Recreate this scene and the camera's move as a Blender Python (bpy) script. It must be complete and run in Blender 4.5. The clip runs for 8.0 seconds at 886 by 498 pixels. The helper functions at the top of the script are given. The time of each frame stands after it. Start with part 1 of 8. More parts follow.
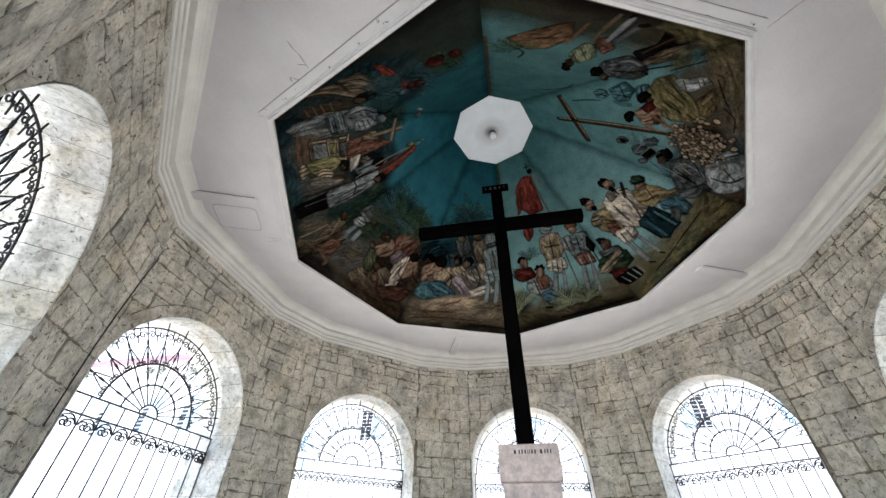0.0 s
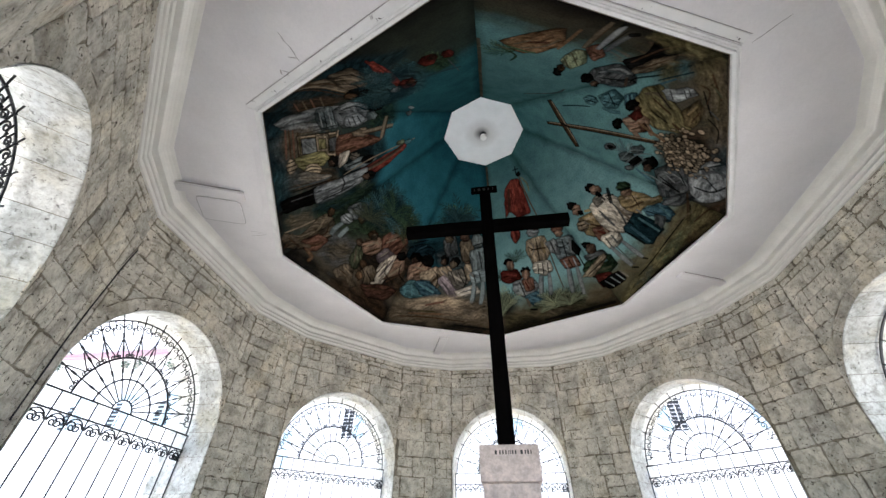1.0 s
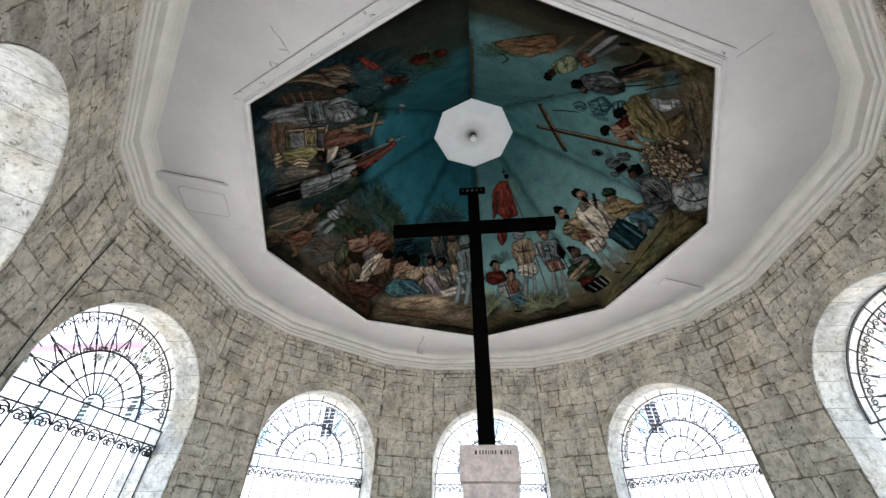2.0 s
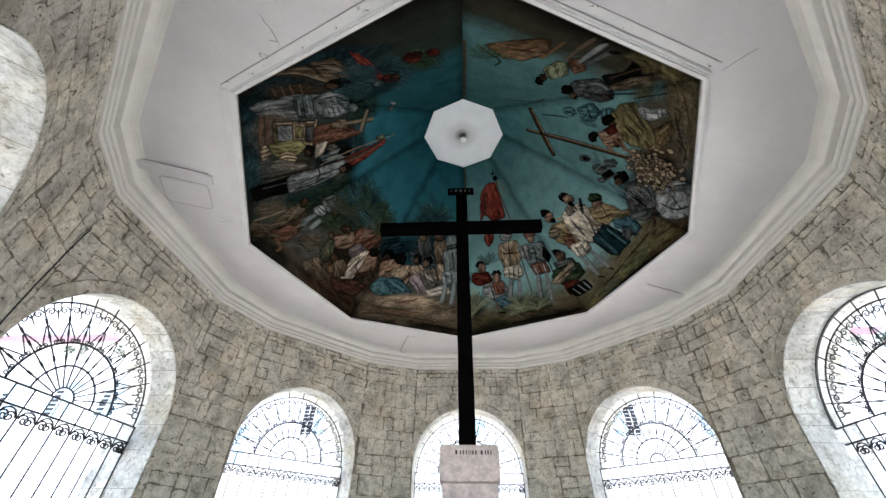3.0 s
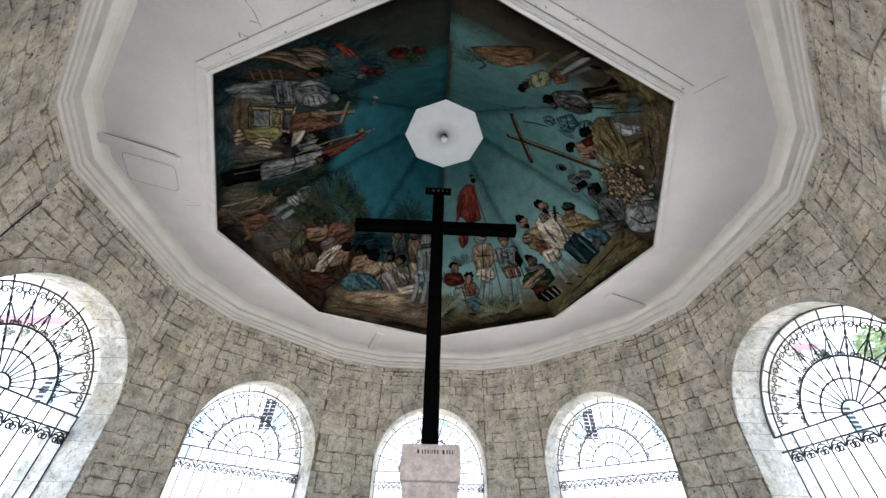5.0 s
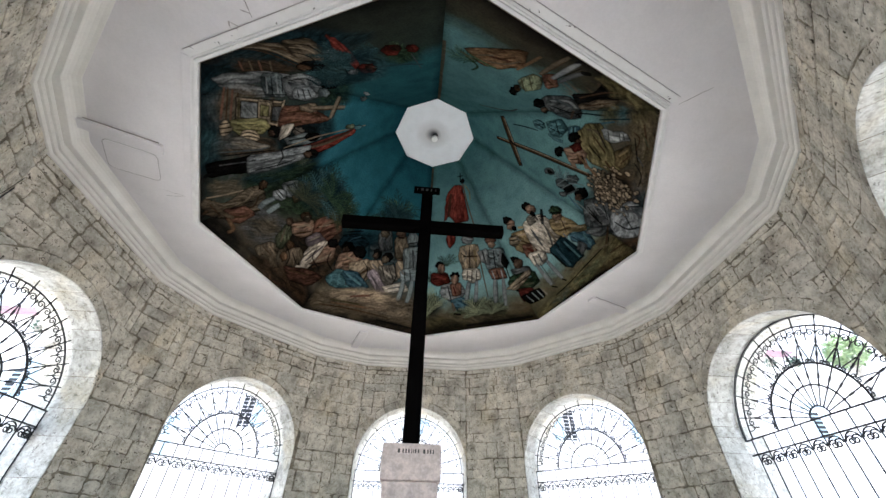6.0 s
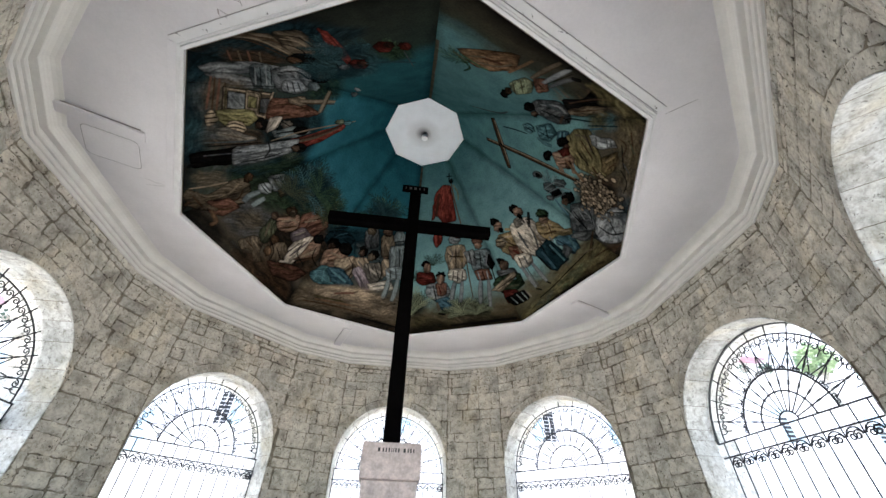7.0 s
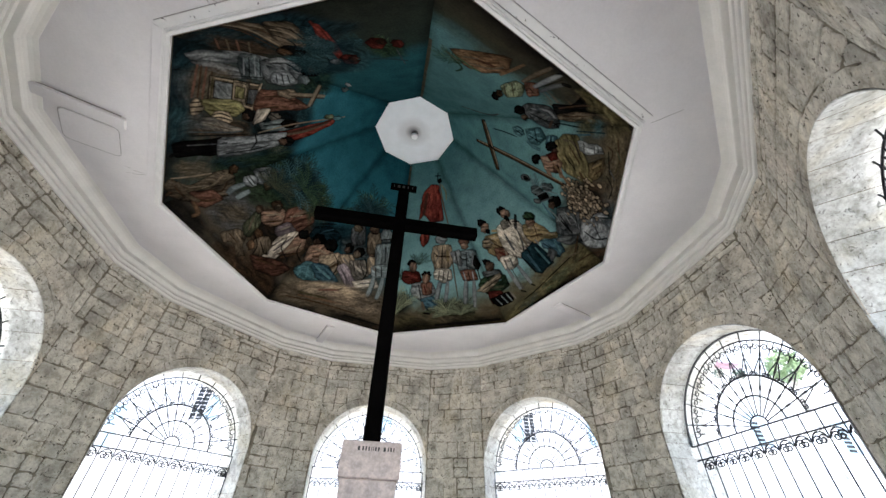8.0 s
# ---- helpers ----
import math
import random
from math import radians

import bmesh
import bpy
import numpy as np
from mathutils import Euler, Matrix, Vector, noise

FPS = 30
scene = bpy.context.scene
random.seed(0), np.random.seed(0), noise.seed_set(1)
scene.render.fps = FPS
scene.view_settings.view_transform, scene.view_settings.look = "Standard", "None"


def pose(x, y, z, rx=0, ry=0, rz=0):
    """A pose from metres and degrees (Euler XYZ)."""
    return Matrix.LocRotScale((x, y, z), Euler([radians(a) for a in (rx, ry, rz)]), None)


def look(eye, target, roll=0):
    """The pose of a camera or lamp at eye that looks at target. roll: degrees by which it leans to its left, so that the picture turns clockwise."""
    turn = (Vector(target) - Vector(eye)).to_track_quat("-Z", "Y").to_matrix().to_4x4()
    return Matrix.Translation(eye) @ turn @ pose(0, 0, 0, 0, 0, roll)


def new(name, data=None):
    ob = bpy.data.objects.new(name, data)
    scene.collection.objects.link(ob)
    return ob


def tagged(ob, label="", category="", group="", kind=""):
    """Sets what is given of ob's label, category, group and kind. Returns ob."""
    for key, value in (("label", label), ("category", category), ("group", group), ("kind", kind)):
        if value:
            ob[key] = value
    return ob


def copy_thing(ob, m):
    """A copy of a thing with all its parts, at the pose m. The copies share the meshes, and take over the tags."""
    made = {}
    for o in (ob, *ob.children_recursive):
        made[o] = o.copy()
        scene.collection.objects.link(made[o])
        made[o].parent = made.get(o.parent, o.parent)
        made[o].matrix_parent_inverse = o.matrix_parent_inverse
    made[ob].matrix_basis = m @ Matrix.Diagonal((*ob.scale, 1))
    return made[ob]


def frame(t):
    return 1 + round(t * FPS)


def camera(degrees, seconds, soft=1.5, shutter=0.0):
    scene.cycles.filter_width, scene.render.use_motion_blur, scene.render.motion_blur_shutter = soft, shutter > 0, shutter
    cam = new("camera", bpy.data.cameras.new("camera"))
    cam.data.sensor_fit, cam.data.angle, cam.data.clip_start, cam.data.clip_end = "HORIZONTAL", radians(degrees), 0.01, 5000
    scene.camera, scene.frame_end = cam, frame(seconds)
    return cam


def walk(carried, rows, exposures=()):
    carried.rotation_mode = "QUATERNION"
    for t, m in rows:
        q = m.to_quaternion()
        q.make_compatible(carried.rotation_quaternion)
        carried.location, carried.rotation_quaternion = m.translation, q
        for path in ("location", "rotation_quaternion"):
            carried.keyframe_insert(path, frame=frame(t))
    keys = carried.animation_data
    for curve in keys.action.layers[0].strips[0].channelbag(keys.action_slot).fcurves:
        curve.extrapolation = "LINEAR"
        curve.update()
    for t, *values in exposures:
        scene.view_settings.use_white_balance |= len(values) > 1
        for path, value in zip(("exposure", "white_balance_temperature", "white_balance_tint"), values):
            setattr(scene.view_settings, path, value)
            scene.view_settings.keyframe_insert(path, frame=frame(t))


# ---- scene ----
cam = camera(99.6, 8.0)
walk(cam, [
    (0.0, pose(-0.053, -4.165, 1.600, 129.280, -0.612, 10.924)),
    (0.5, pose(-0.053, -4.165, 1.600, 129.274, -0.642, 9.660)),
    (1.0, pose(-0.053, -4.165, 1.600, 129.268, -0.675, 8.339)),
    (1.5, pose(-0.053, -4.165, 1.600, 129.262, -0.712, 6.989)),
    (3.0, pose(-0.053, -4.165, 1.600, 129.248, -0.836, 2.948)),
    (3.5, pose(-0.053, -4.165, 1.600, 129.244, -0.881, 1.625)),
    (4.0, pose(-0.053, -4.165, 1.600, 129.240, -0.927, 0.313)),
    (4.5, pose(-0.053, -4.165, 1.600, 129.237, -0.973, -0.993)),
    (6.0, pose(-0.053, -4.165, 1.600, 129.229, -1.109, -4.945)),
    (6.5, pose(-0.053, -4.165, 1.600, 129.227, -1.152, -6.291)),
    (7.0, pose(-0.053, -4.165, 1.600, 129.226, -1.193, -7.650)),
    (7.5, pose(-0.053, -4.165, 1.600, 129.225, -1.232, -9.017)),
    (8.0, pose(-0.053, -4.165, 1.600, 129.224, -1.268, -10.377)),
])

# ---- light ----
world = bpy.data.worlds.new("sky")
scene.world = world
world.use_nodes = True
wn = world.node_tree.nodes
sky = wn.new("ShaderNodeTexSky")
sky.sky_type, sky.sun_disc = "NISHITA", False
sky.sun_elevation, sky.sun_rotation = radians(80), radians(346)
world.node_tree.links.new(sky.outputs[0], wn["Background"].inputs[0])
wn["Background"].inputs[1].default_value = 0.15
sun = new("sun", bpy.data.lights.new("sun", "SUN"))
sun.data.energy, sun.data.angle, sun.data.color = 5.0, radians(0.5), (1.0, 0.965, 0.925)
sun.matrix_world = look((-2.6, 10.3, 60.0), (0, 0, 0))
scene.view_settings.exposure = 2.6

# ---- materials ----
def node_mat(name, rough=0.6, metal=0.0, spec=0.5):
    m = bpy.data.materials.new(name)
    m.use_nodes = True
    b = m.node_tree.nodes["Principled BSDF"]
    b.inputs["Roughness"].default_value, b.inputs["Metallic"].default_value = rough, metal
    b.inputs["Specular IOR Level"].default_value = spec
    return m, m.node_tree.nodes, m.node_tree.links, b


def noise_of(nodes, links, vec, scale, detail=6.0, rough=0.6, distort=0.0):
    n = nodes.new("ShaderNodeTexNoise")
    n.inputs["Scale"].default_value, n.inputs["Detail"].default_value = scale, detail
    n.inputs["Roughness"].default_value, n.inputs["Distortion"].default_value = rough, distort
    links.new(vec, n.inputs["Vector"])
    return n.outputs["Fac"]


def ramp_of(nodes, links, fac, stops):
    r = nodes.new("ShaderNodeValToRGB")
    el = r.color_ramp.elements
    while len(el) < len(stops):
        el.new(0.5)
    for e, (p, c) in zip(el, stops):
        e.position, e.color = p, (*c, 1) if len(c) == 3 else c
    links.new(fac, r.inputs[0])
    return r.outputs[0]


def mix_of(nodes, links, fac, a, b, mode="MIX"):
    m = nodes.new("ShaderNodeMix")
    m.data_type, m.blend_type = "RGBA", mode
    for sock, v in ((m.inputs["Factor"], fac), (m.inputs[6], a), (m.inputs[7], b)):
        if isinstance(v, (int, float)):
            sock.default_value = v
        elif isinstance(v, tuple):
            sock.default_value = (*v, 1)
        else:
            links.new(v, sock)
    return m.outputs[2]


def bump_to(nodes, links, bsdf, height, strength, dist):
    b = nodes.new("ShaderNodeBump")
    b.inputs["Strength"].default_value, b.inputs["Distance"].default_value = strength, dist
    links.new(height, b.inputs["Height"])
    links.new(b.outputs[0], bsdf.inputs["Normal"])


def place_of(nodes, links, shift=True):
    """Object coordinates, moved by the object's random number, so that no two pieces repeat."""
    tc = nodes.new("ShaderNodeTexCoord")
    if not shift:
        return tc.outputs["Object"], None
    info = nodes.new("ShaderNodeObjectInfo")
    mul = nodes.new("ShaderNodeMath")
    mul.operation = "MULTIPLY"
    mul.inputs[1].default_value = 37.0
    links.new(info.outputs["Random"], mul.inputs[0])
    add = nodes.new("ShaderNodeVectorMath")
    links.new(tc.outputs["Object"], add.inputs[0])
    links.new(mul.outputs[0], add.inputs[1])
    return add.outputs[0], info.outputs["Random"]


def plain_mat(name, col, rough=0.6, vary=0.15, scale=6.0, metal=0.0, bump=0.15, fine=60.0, spec=0.5):
    """Paint, iron, wood or plaster: one colour with stains at a large and grain at a small scale."""
    m, n, l, b = node_mat(name, rough, metal, spec)
    v, rnd = place_of(n, l)
    big = noise_of(n, l, v, scale, 5, 0.6)
    small = noise_of(n, l, v, fine, 4, 0.6)
    lo = tuple(c * (1 - vary) for c in col)
    hi = tuple(min(1, c * (1 + vary)) for c in col)
    c1 = ramp_of(n, l, big, [(0.3, lo), (0.7, hi)])
    c2 = ramp_of(n, l, small, [(0.35, (1 - vary * 0.6,) * 3), (0.6, (1, 1, 1))])
    l.new(mix_of(n, l, 1.0, c1, c2, "MULTIPLY"), b.inputs["Base Color"])
    bump_to(n, l, b, small, bump, 0.004)
    return m


def stone_mat(name, dark, mid, light, spread=0.35, pitted=0.95):
    """Coral stone: weather stains that run on from block to block, grain and pits of each block's own."""
    m, n, l, b = node_mat(name, 0.92, 0, 0.2)
    v, rnd = place_of(n, l)
    whole, _ = place_of(n, l, False)
    big = noise_of(n, l, whole, 2.1, 8, 0.68, 0.4)
    mid_n = noise_of(n, l, v, 9, 6, 0.7, 0.3)
    fine = noise_of(n, l, v, 30, 5, 0.7)
    col = ramp_of(n, l, big, [(0.3, dark), (0.5, mid), (0.72, light)])
    shade = ramp_of(n, l, rnd, [(0.0, (1 - spread, 1 - spread, 1 - spread)), (0.4, (0.97, 0.96, 0.94)), (0.8, (1.0, 0.985, 0.96)), (1.0, (1.0, 0.96, 0.92))])
    col = mix_of(n, l, 1.0, col, shade, "MULTIPLY")
    seep = ramp_of(n, l, noise_of(n, l, whole, 0.9, 5, 0.6, 0.5), [(0.52, (1, 1, 1)), (0.7, (0.93, 0.84, 0.66))])
    col = mix_of(n, l, 0.8, col, seep, "MULTIPLY")
    blot = ramp_of(n, l, mid_n, [(0.33, (0.52, 0.5, 0.46)), (0.5, (0.95, 0.95, 0.94)), (0.68, (1.12, 1.12, 1.1))])
    col = mix_of(n, l, 0.9, col, blot, "MULTIPLY")
    grain = ramp_of(n, l, fine, [(0.36, (0.66, 0.64, 0.6)), (0.52, (1.0, 1.0, 1.0)), (0.7, (1.15, 1.15, 1.15))])
    col = mix_of(n, l, 0.6, col, grain, "MULTIPLY")
    pit = noise_of(n, l, v, 24, 3, 0.55, 1.2)
    pits = ramp_of(n, l, pit, [(0.335, (0.10, 0.085, 0.07)), (0.375, (1, 1, 1))])
    col = mix_of(n, l, pitted, col, pits, "MULTIPLY")
    l.new(col, b.inputs["Base Color"])
    h = mix_of(n, l, 0.5, fine, pits)
    bump_to(n, l, b, mix_of(n, l, 0.4, h, mid_n), 0.9, 0.02)
    return m


STONE = stone_mat("coral_stone", (0.29, 0.271, 0.233), (0.595, 0.565, 0.50), (0.79, 0.762, 0.69), 0.2)
MORTAR = stone_mat("lime_mortar", (0.085, 0.072, 0.056), (0.235, 0.208, 0.165), (0.52, 0.48, 0.405), 0.1)
REVEAL = stone_mat("pale_reveal_stone", (0.42, 0.43, 0.415), (0.66, 0.68, 0.675), (0.78, 0.80, 0.805), 0.12, 0.55)
PLASTER = plain_mat("white_ceiling_paint", (0.72, 0.692, 0.692), 0.6, 0.07, 1.3, 0, 0.08, 45)
CORNICE = plain_mat("cream_cornice_paint", (0.735, 0.712, 0.66), 0.55, 0.08, 3.0, 0, 0.15, 50)
FRAMEW = plain_mat("white_frame_paint", (0.74, 0.727, 0.71), 0.5, 0.08, 5.0, 0, 0.15, 60)


def chipped_paint(name, col):
    """Old white paint with dark chips and grimy scratches."""
    m, n, l, b = node_mat(name, 0.6)
    v, _ = place_of(n, l)
    base = ramp_of(n, l, noise_of(n, l, v, 6, 5), [(0.3, tuple(c * 0.9 for c in col)), (0.7, col)])
    spot = noise_of(n, l, v, 9, 4, 0.6, 0.8)
    chips = ramp_of(n, l, spot, [(0.36, (0.10, 0.09, 0.085)), (0.38, (1, 1, 1))])
    l.new(mix_of(n, l, 1.0, base, chips, "MULTIPLY"), b.inputs["Base Color"])
    bump_to(n, l, b, chips, 0.6, 0.004)
    return m


CHIPPED = chipped_paint("chipped_white_paint", (0.74, 0.727, 0.71))


def dark_middle_board(name):
    """White board that turns dark grey towards its middle."""
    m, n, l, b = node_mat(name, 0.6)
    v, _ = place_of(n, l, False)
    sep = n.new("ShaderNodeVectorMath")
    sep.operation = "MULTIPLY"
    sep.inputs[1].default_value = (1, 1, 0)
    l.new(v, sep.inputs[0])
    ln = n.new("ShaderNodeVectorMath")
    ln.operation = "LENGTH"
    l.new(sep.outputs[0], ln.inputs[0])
    radial_tone = ramp_of(n, l, ln.outputs["Value"], [(0.03, (0.10, 0.10, 0.11)), (0.10, (0.38, 0.38, 0.39)), (0.16, (0.62, 0.635, 0.65)), (0.34, (0.80, 0.835, 0.865))])
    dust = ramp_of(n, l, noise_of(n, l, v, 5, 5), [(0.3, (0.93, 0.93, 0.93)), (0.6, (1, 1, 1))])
    l.new(mix_of(n, l, 1.0, radial_tone, dust, "MULTIPLY"), b.inputs["Base Color"])
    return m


OCULUS = dark_middle_board("white_oculus_board")
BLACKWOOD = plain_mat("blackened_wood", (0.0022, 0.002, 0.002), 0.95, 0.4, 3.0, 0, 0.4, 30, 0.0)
IRON = plain_mat("black_wrought_iron", (0.018, 0.019, 0.022), 0.5, 0.3, 8.0, 0.6, 0.3, 90)
MARBLE = plain_mat("pinkish_marble", (0.52, 0.42, 0.37), 0.5, 0.3, 12.0, 0, 0.1, 40)
FLOOR = plain_mat("grey_stone_floor", (0.17, 0.165, 0.155), 0.7, 0.2, 2.0, 0, 0.2, 40)
GROUND = plain_mat("pale_paving", (0.50, 0.485, 0.455), 0.9, 0.2, 0.5, 0, 0.2, 10)
FACADE = plain_mat("white_facade_paint", (0.80, 0.80, 0.79), 0.8, 0.06, 0.6, 0, 0.1, 12)
ROOFTILE = plain_mat("red_roof_tile", (0.30, 0.12, 0.08), 0.8, 0.25, 1.5, 0, 0.2, 20)

# ---- plan: a sixteen-sided kiosk of eight arched sides and eight narrow piers ----
R_WALL, Z_TOP, THICK = 4.31, 4.89, 0.7
ARCH_R, ARCH_Z, SILL = 1.095, 2.92, 1.0
R_MURAL, Z_MURAL, R_EYE, Z_EYE = 3.225, 5.2, 0.745, 7.777
EYE_X = 0.03
# the mural's octagon is not quite regular: each corner's own radius and angle
MURAL_CORNER = {0: (3.16, -0.4), 45: (3.18, 43.9), 90: (3.22, 90.0), 135: (3.234, 134.4), 180: (3.229, 179.8), 225: (3.258, 225.35), 270: (3.23, 270.0), 315: (3.222, 315.3)}


def mural_corner(k, grow=0.0):
    r, a = MURAL_CORNER[k % 360]
    return Vector(((r + grow) * math.cos(radians(a)), (r + grow) * math.sin(radians(a)), Z_MURAL))


def eye_corner(k):
    return Vector((EYE_X + R_EYE * math.cos(radians(k)), R_EYE * math.sin(radians(k)), Z_EYE))


AP_WIN, HALF_WIN = R_WALL * math.cos(radians(15)), R_WALL * math.sin(radians(15))
AP_PIER, HALF_PIER = R_WALL * math.cos(radians(7.5)), R_WALL * math.sin(radians(7.5))


def mesh_of(name, verts, faces, material, smooth=False):
    me = bpy.data.meshes.new(name)
    me.from_pydata([tuple(v) for v in verts], [], faces)
    me.materials.append(material)
    if smooth:
        me.shade_smooth()
    me.update()
    return me


def finish(bm):
    bmesh.ops.recalc_face_normals(bm, faces=bm.faces)
    return bm


def part(name, bm, material, parent=None, label=""):
    me = bpy.data.meshes.new(name)
    bm.to_mesh(me)
    bm.free()
    me.materials.append(material)
    ob = new(name, me)
    ob.parent = parent
    return tagged(ob, label)


def box(bm, x0, x1, y0, y1, z0, z1, bevel=0.0, m=None):
    made = bmesh.ops.create_cube(bm, size=1.0)["verts"]
    for v in made:
        v.co = Vector(((x0 + x1) / 2 + v.co.x * (x1 - x0), (y0 + y1) / 2 + v.co.y * (y1 - y0), (z0 + z1) / 2 + v.co.z * (z1 - z0)))
    if bevel:
        edges = list({e for v in made for e in v.link_edges})
        made = bmesh.ops.bevel(bm, geom=edges, offset=bevel, segments=1, affect="EDGES")["verts"]
    if m is not None:
        bmesh.ops.transform(bm, matrix=m, verts=list({v for v in made if v.is_valid}))
    return bm


def side_pose(angle, apothem):
    """A wall side's own frame: x along the wall, y outward, z up from the floor."""
    a = radians(angle)
    n, u = Vector((math.cos(a), math.sin(a), 0)), Vector((math.sin(a), -math.cos(a), 0))
    m = Matrix.Identity(4)
    m.col[0][:3], m.col[1][:3], m.col[2][:3] = u, n, (0, 0, 1)
    m.col[3][:3] = n * apothem
    return m


# the arches on the cross axis are wider and reach further towards the door side
WIDE, WIDE_SHIFT = 1.09, 0.1


def window_pose(angle):
    """A window side's frame, stretched along the wall where the arch is a wide one."""
    m = side_pose(angle, AP_WIN)
    if angle in (0, 180):
        return m @ pose(WIDE_SHIFT if angle == 0 else -WIDE_SHIFT, 0, 0) @ Matrix.Diagonal((WIDE, 1, 1, 1))
    return m


def pier_pose(angle):
    """A pier's frame; the two beside the wide arches are narrower and set between the new corners."""
    if angle not in (202.5, 337.5):
        return side_pose(angle, AP_PIER)
    side = 1 if angle == 337.5 else -1
    near = Vector((side * AP_WIN, -(HALF_WIN * WIDE + WIDE_SHIFT), 0))
    far = Vector((side * R_WALL * math.cos(radians(30)), -R_WALL * 0.5, 0))
    u = (far - near) * side
    m = Matrix.Identity(4)
    m.col[0][:3], m.col[1][:3] = u / (2 * HALF_PIER), Vector((-u.y, u.x, 0)).normalized()
    m.col[3][:3] = (near + far) / 2
    return m


def arch_wall(name, angle, sill, outer=0.0):
    """One arched side: inner and outer face, soffit and sill, as one closed core of mortar."""
    n = 40
    ht = HALF_WIN + THICK * math.tan(radians(15))
    verts, faces = [], []
    rows = []
    for y, half in ((0.0, HALF_WIN), (THICK, ht)):
        pts = [(-(ARCH_R + 0.014), sill)] + [(-(ARCH_R + 0.014) * math.cos(math.pi * i / n), ARCH_Z + (ARCH_R + 0.014) * math.sin(math.pi * i / n)) for i in range(n + 1)] + [((ARCH_R + 0.014), sill)]
        inner = []
        for u, z in pts:
            verts.append((u, y, z))
            inner.append(len(verts) - 1)
        top = []
        for u, z in pts:
            verts.append((max(-half, min(half, u * half / (ARCH_R + 0.014))), y, Z_TOP + 0.35))
            top.append(len(verts) - 1)
        foot = []
        for u in (-half, half):
            verts.append((u, y, sill))
            foot.append(len(verts) - 1)
            verts.append((u, y, 0.0))
            foot.append(len(verts) - 1)
        rows.append((inner, top, foot))
    for k, (inner, top, foot) in enumerate(rows):
        for i in range(1, len(inner) - 2):
            faces.append((inner[i], inner[i + 1], top[i + 1], top[i]))
        faces.append((foot[0], inner[0], inner[1], top[1]))
        faces.append((inner[-1], foot[2], top[-2], inner[-2]))
        if sill > 0:
            faces.append((foot[0], foot[1], foot[3], foot[2]))
    a, b = rows
    for i in range(len(a[0]) - 1):
        faces.append((a[0][i], b[0][i], b[0][i + 1], a[0][i + 1]))
    if sill > 0:
        faces.append((a[0][0], a[0][-1], b[0][-1], b[0][0]))
    ob = new(name, mesh_of(name, verts, faces, MORTAR))
    ob.matrix_world = window_pose(angle)
    return tagged(ob, "weathered coral-stone wall around an arched opening", "wall", "kiosk walls", "structure")


def pier_wall(name, angle):
    ht = HALF_PIER + THICK * math.tan(radians(7.5))
    v = [(-HALF_PIER, 0, 0), (HALF_PIER, 0, 0), (ht, THICK, 0), (-ht, THICK, 0)]
    v += [(x, y, Z_TOP + 0.35) for x, y, z in v]
    f = [(0, 1, 5, 4), (1, 2, 6, 5), (2, 3, 7, 6), (3, 0, 4, 7), (4, 5, 6, 7), (0, 3, 2, 1)]
    ob = new(name, mesh_of(name, v, f, MORTAR))
    ob.matrix_world = pier_pose(angle)
    return tagged(ob, "weathered coral-stone pier between two arched windows", "wall", "kiosk walls", "structure")


WINDOWS = [0, 45, 90, 135, 180, 225, 270, 315]
walls, piers = {}, {}
for i, a in enumerate(WINDOWS):
    walls[a] = arch_wall("wall_%d" % (2 * i + 1), a, 0.0 if a == 270 else SILL)
    piers[a + 22.5] = pier_wall("wall_%d" % (2 * i + 2), a + 22.5)

CORNERS = sorted(a + s for a in WINDOWS for s in (-15, 15))


def ring_sweep(profile, radius_of, angles):
    """Sweeps (inset, z) round a closed polygon; radius_of(inset) is the corner radius."""
    verts, faces = [], []
    for a in angles:
        for d, z in profile:
            r = radius_of(d, a)
            verts.append((r * math.cos(radians(a)), r * math.sin(radians(a)), z))
    n, k = len(angles), len(profile)
    for i in range(n):
        j = (i + 1) % n
        for p in range(k - 1):
            faces.append((i * k + p, j * k + p, j * k + p + 1, i * k + p + 1))
    return verts, faces


profile = [(0.0, 4.866), (0.026, 4.868), (0.034, 4.885), (0.030, 4.908), (0.010, 4.913), (0.012, 4.922), (0.044, 4.927), (0.054, 4.945), (0.049, 4.965), (0.018, 4.970),
           (0.020, 4.980), (0.062, 4.986), (0.074, 5.005), (0.068, 5.026), (0.026, 5.033), (0.022, 5.05), (0.026, 5.088), (0.098, 5.094), (0.104, 5.103), (0.107, 5.122),
           (0.120, 5.150), (0.142, 5.173), (0.174, 5.188), (0.212, 5.1985), (0.217, 5.22)]
REACH = HALF_WIN * WIDE + WIDE_SHIFT
FAR_CORNER = math.degrees(math.atan2(REACH, AP_WIN))
WALL_CORNERS = [{-15: -FAR_CORNER, 195: 180 + FAR_CORNER}.get(a, a) for a in CORNERS]
v, f = ring_sweep(profile, lambda d, a: (R_WALL if a in CORNERS else math.hypot(AP_WIN, REACH)) - d / math.cos(radians(11.25)), WALL_CORNERS)
tagged(new("cornice", mesh_of("cornice", v, f, CORNICE)), "cream-painted stepped plaster cornice under the ceiling", "cornice", "", "structure")

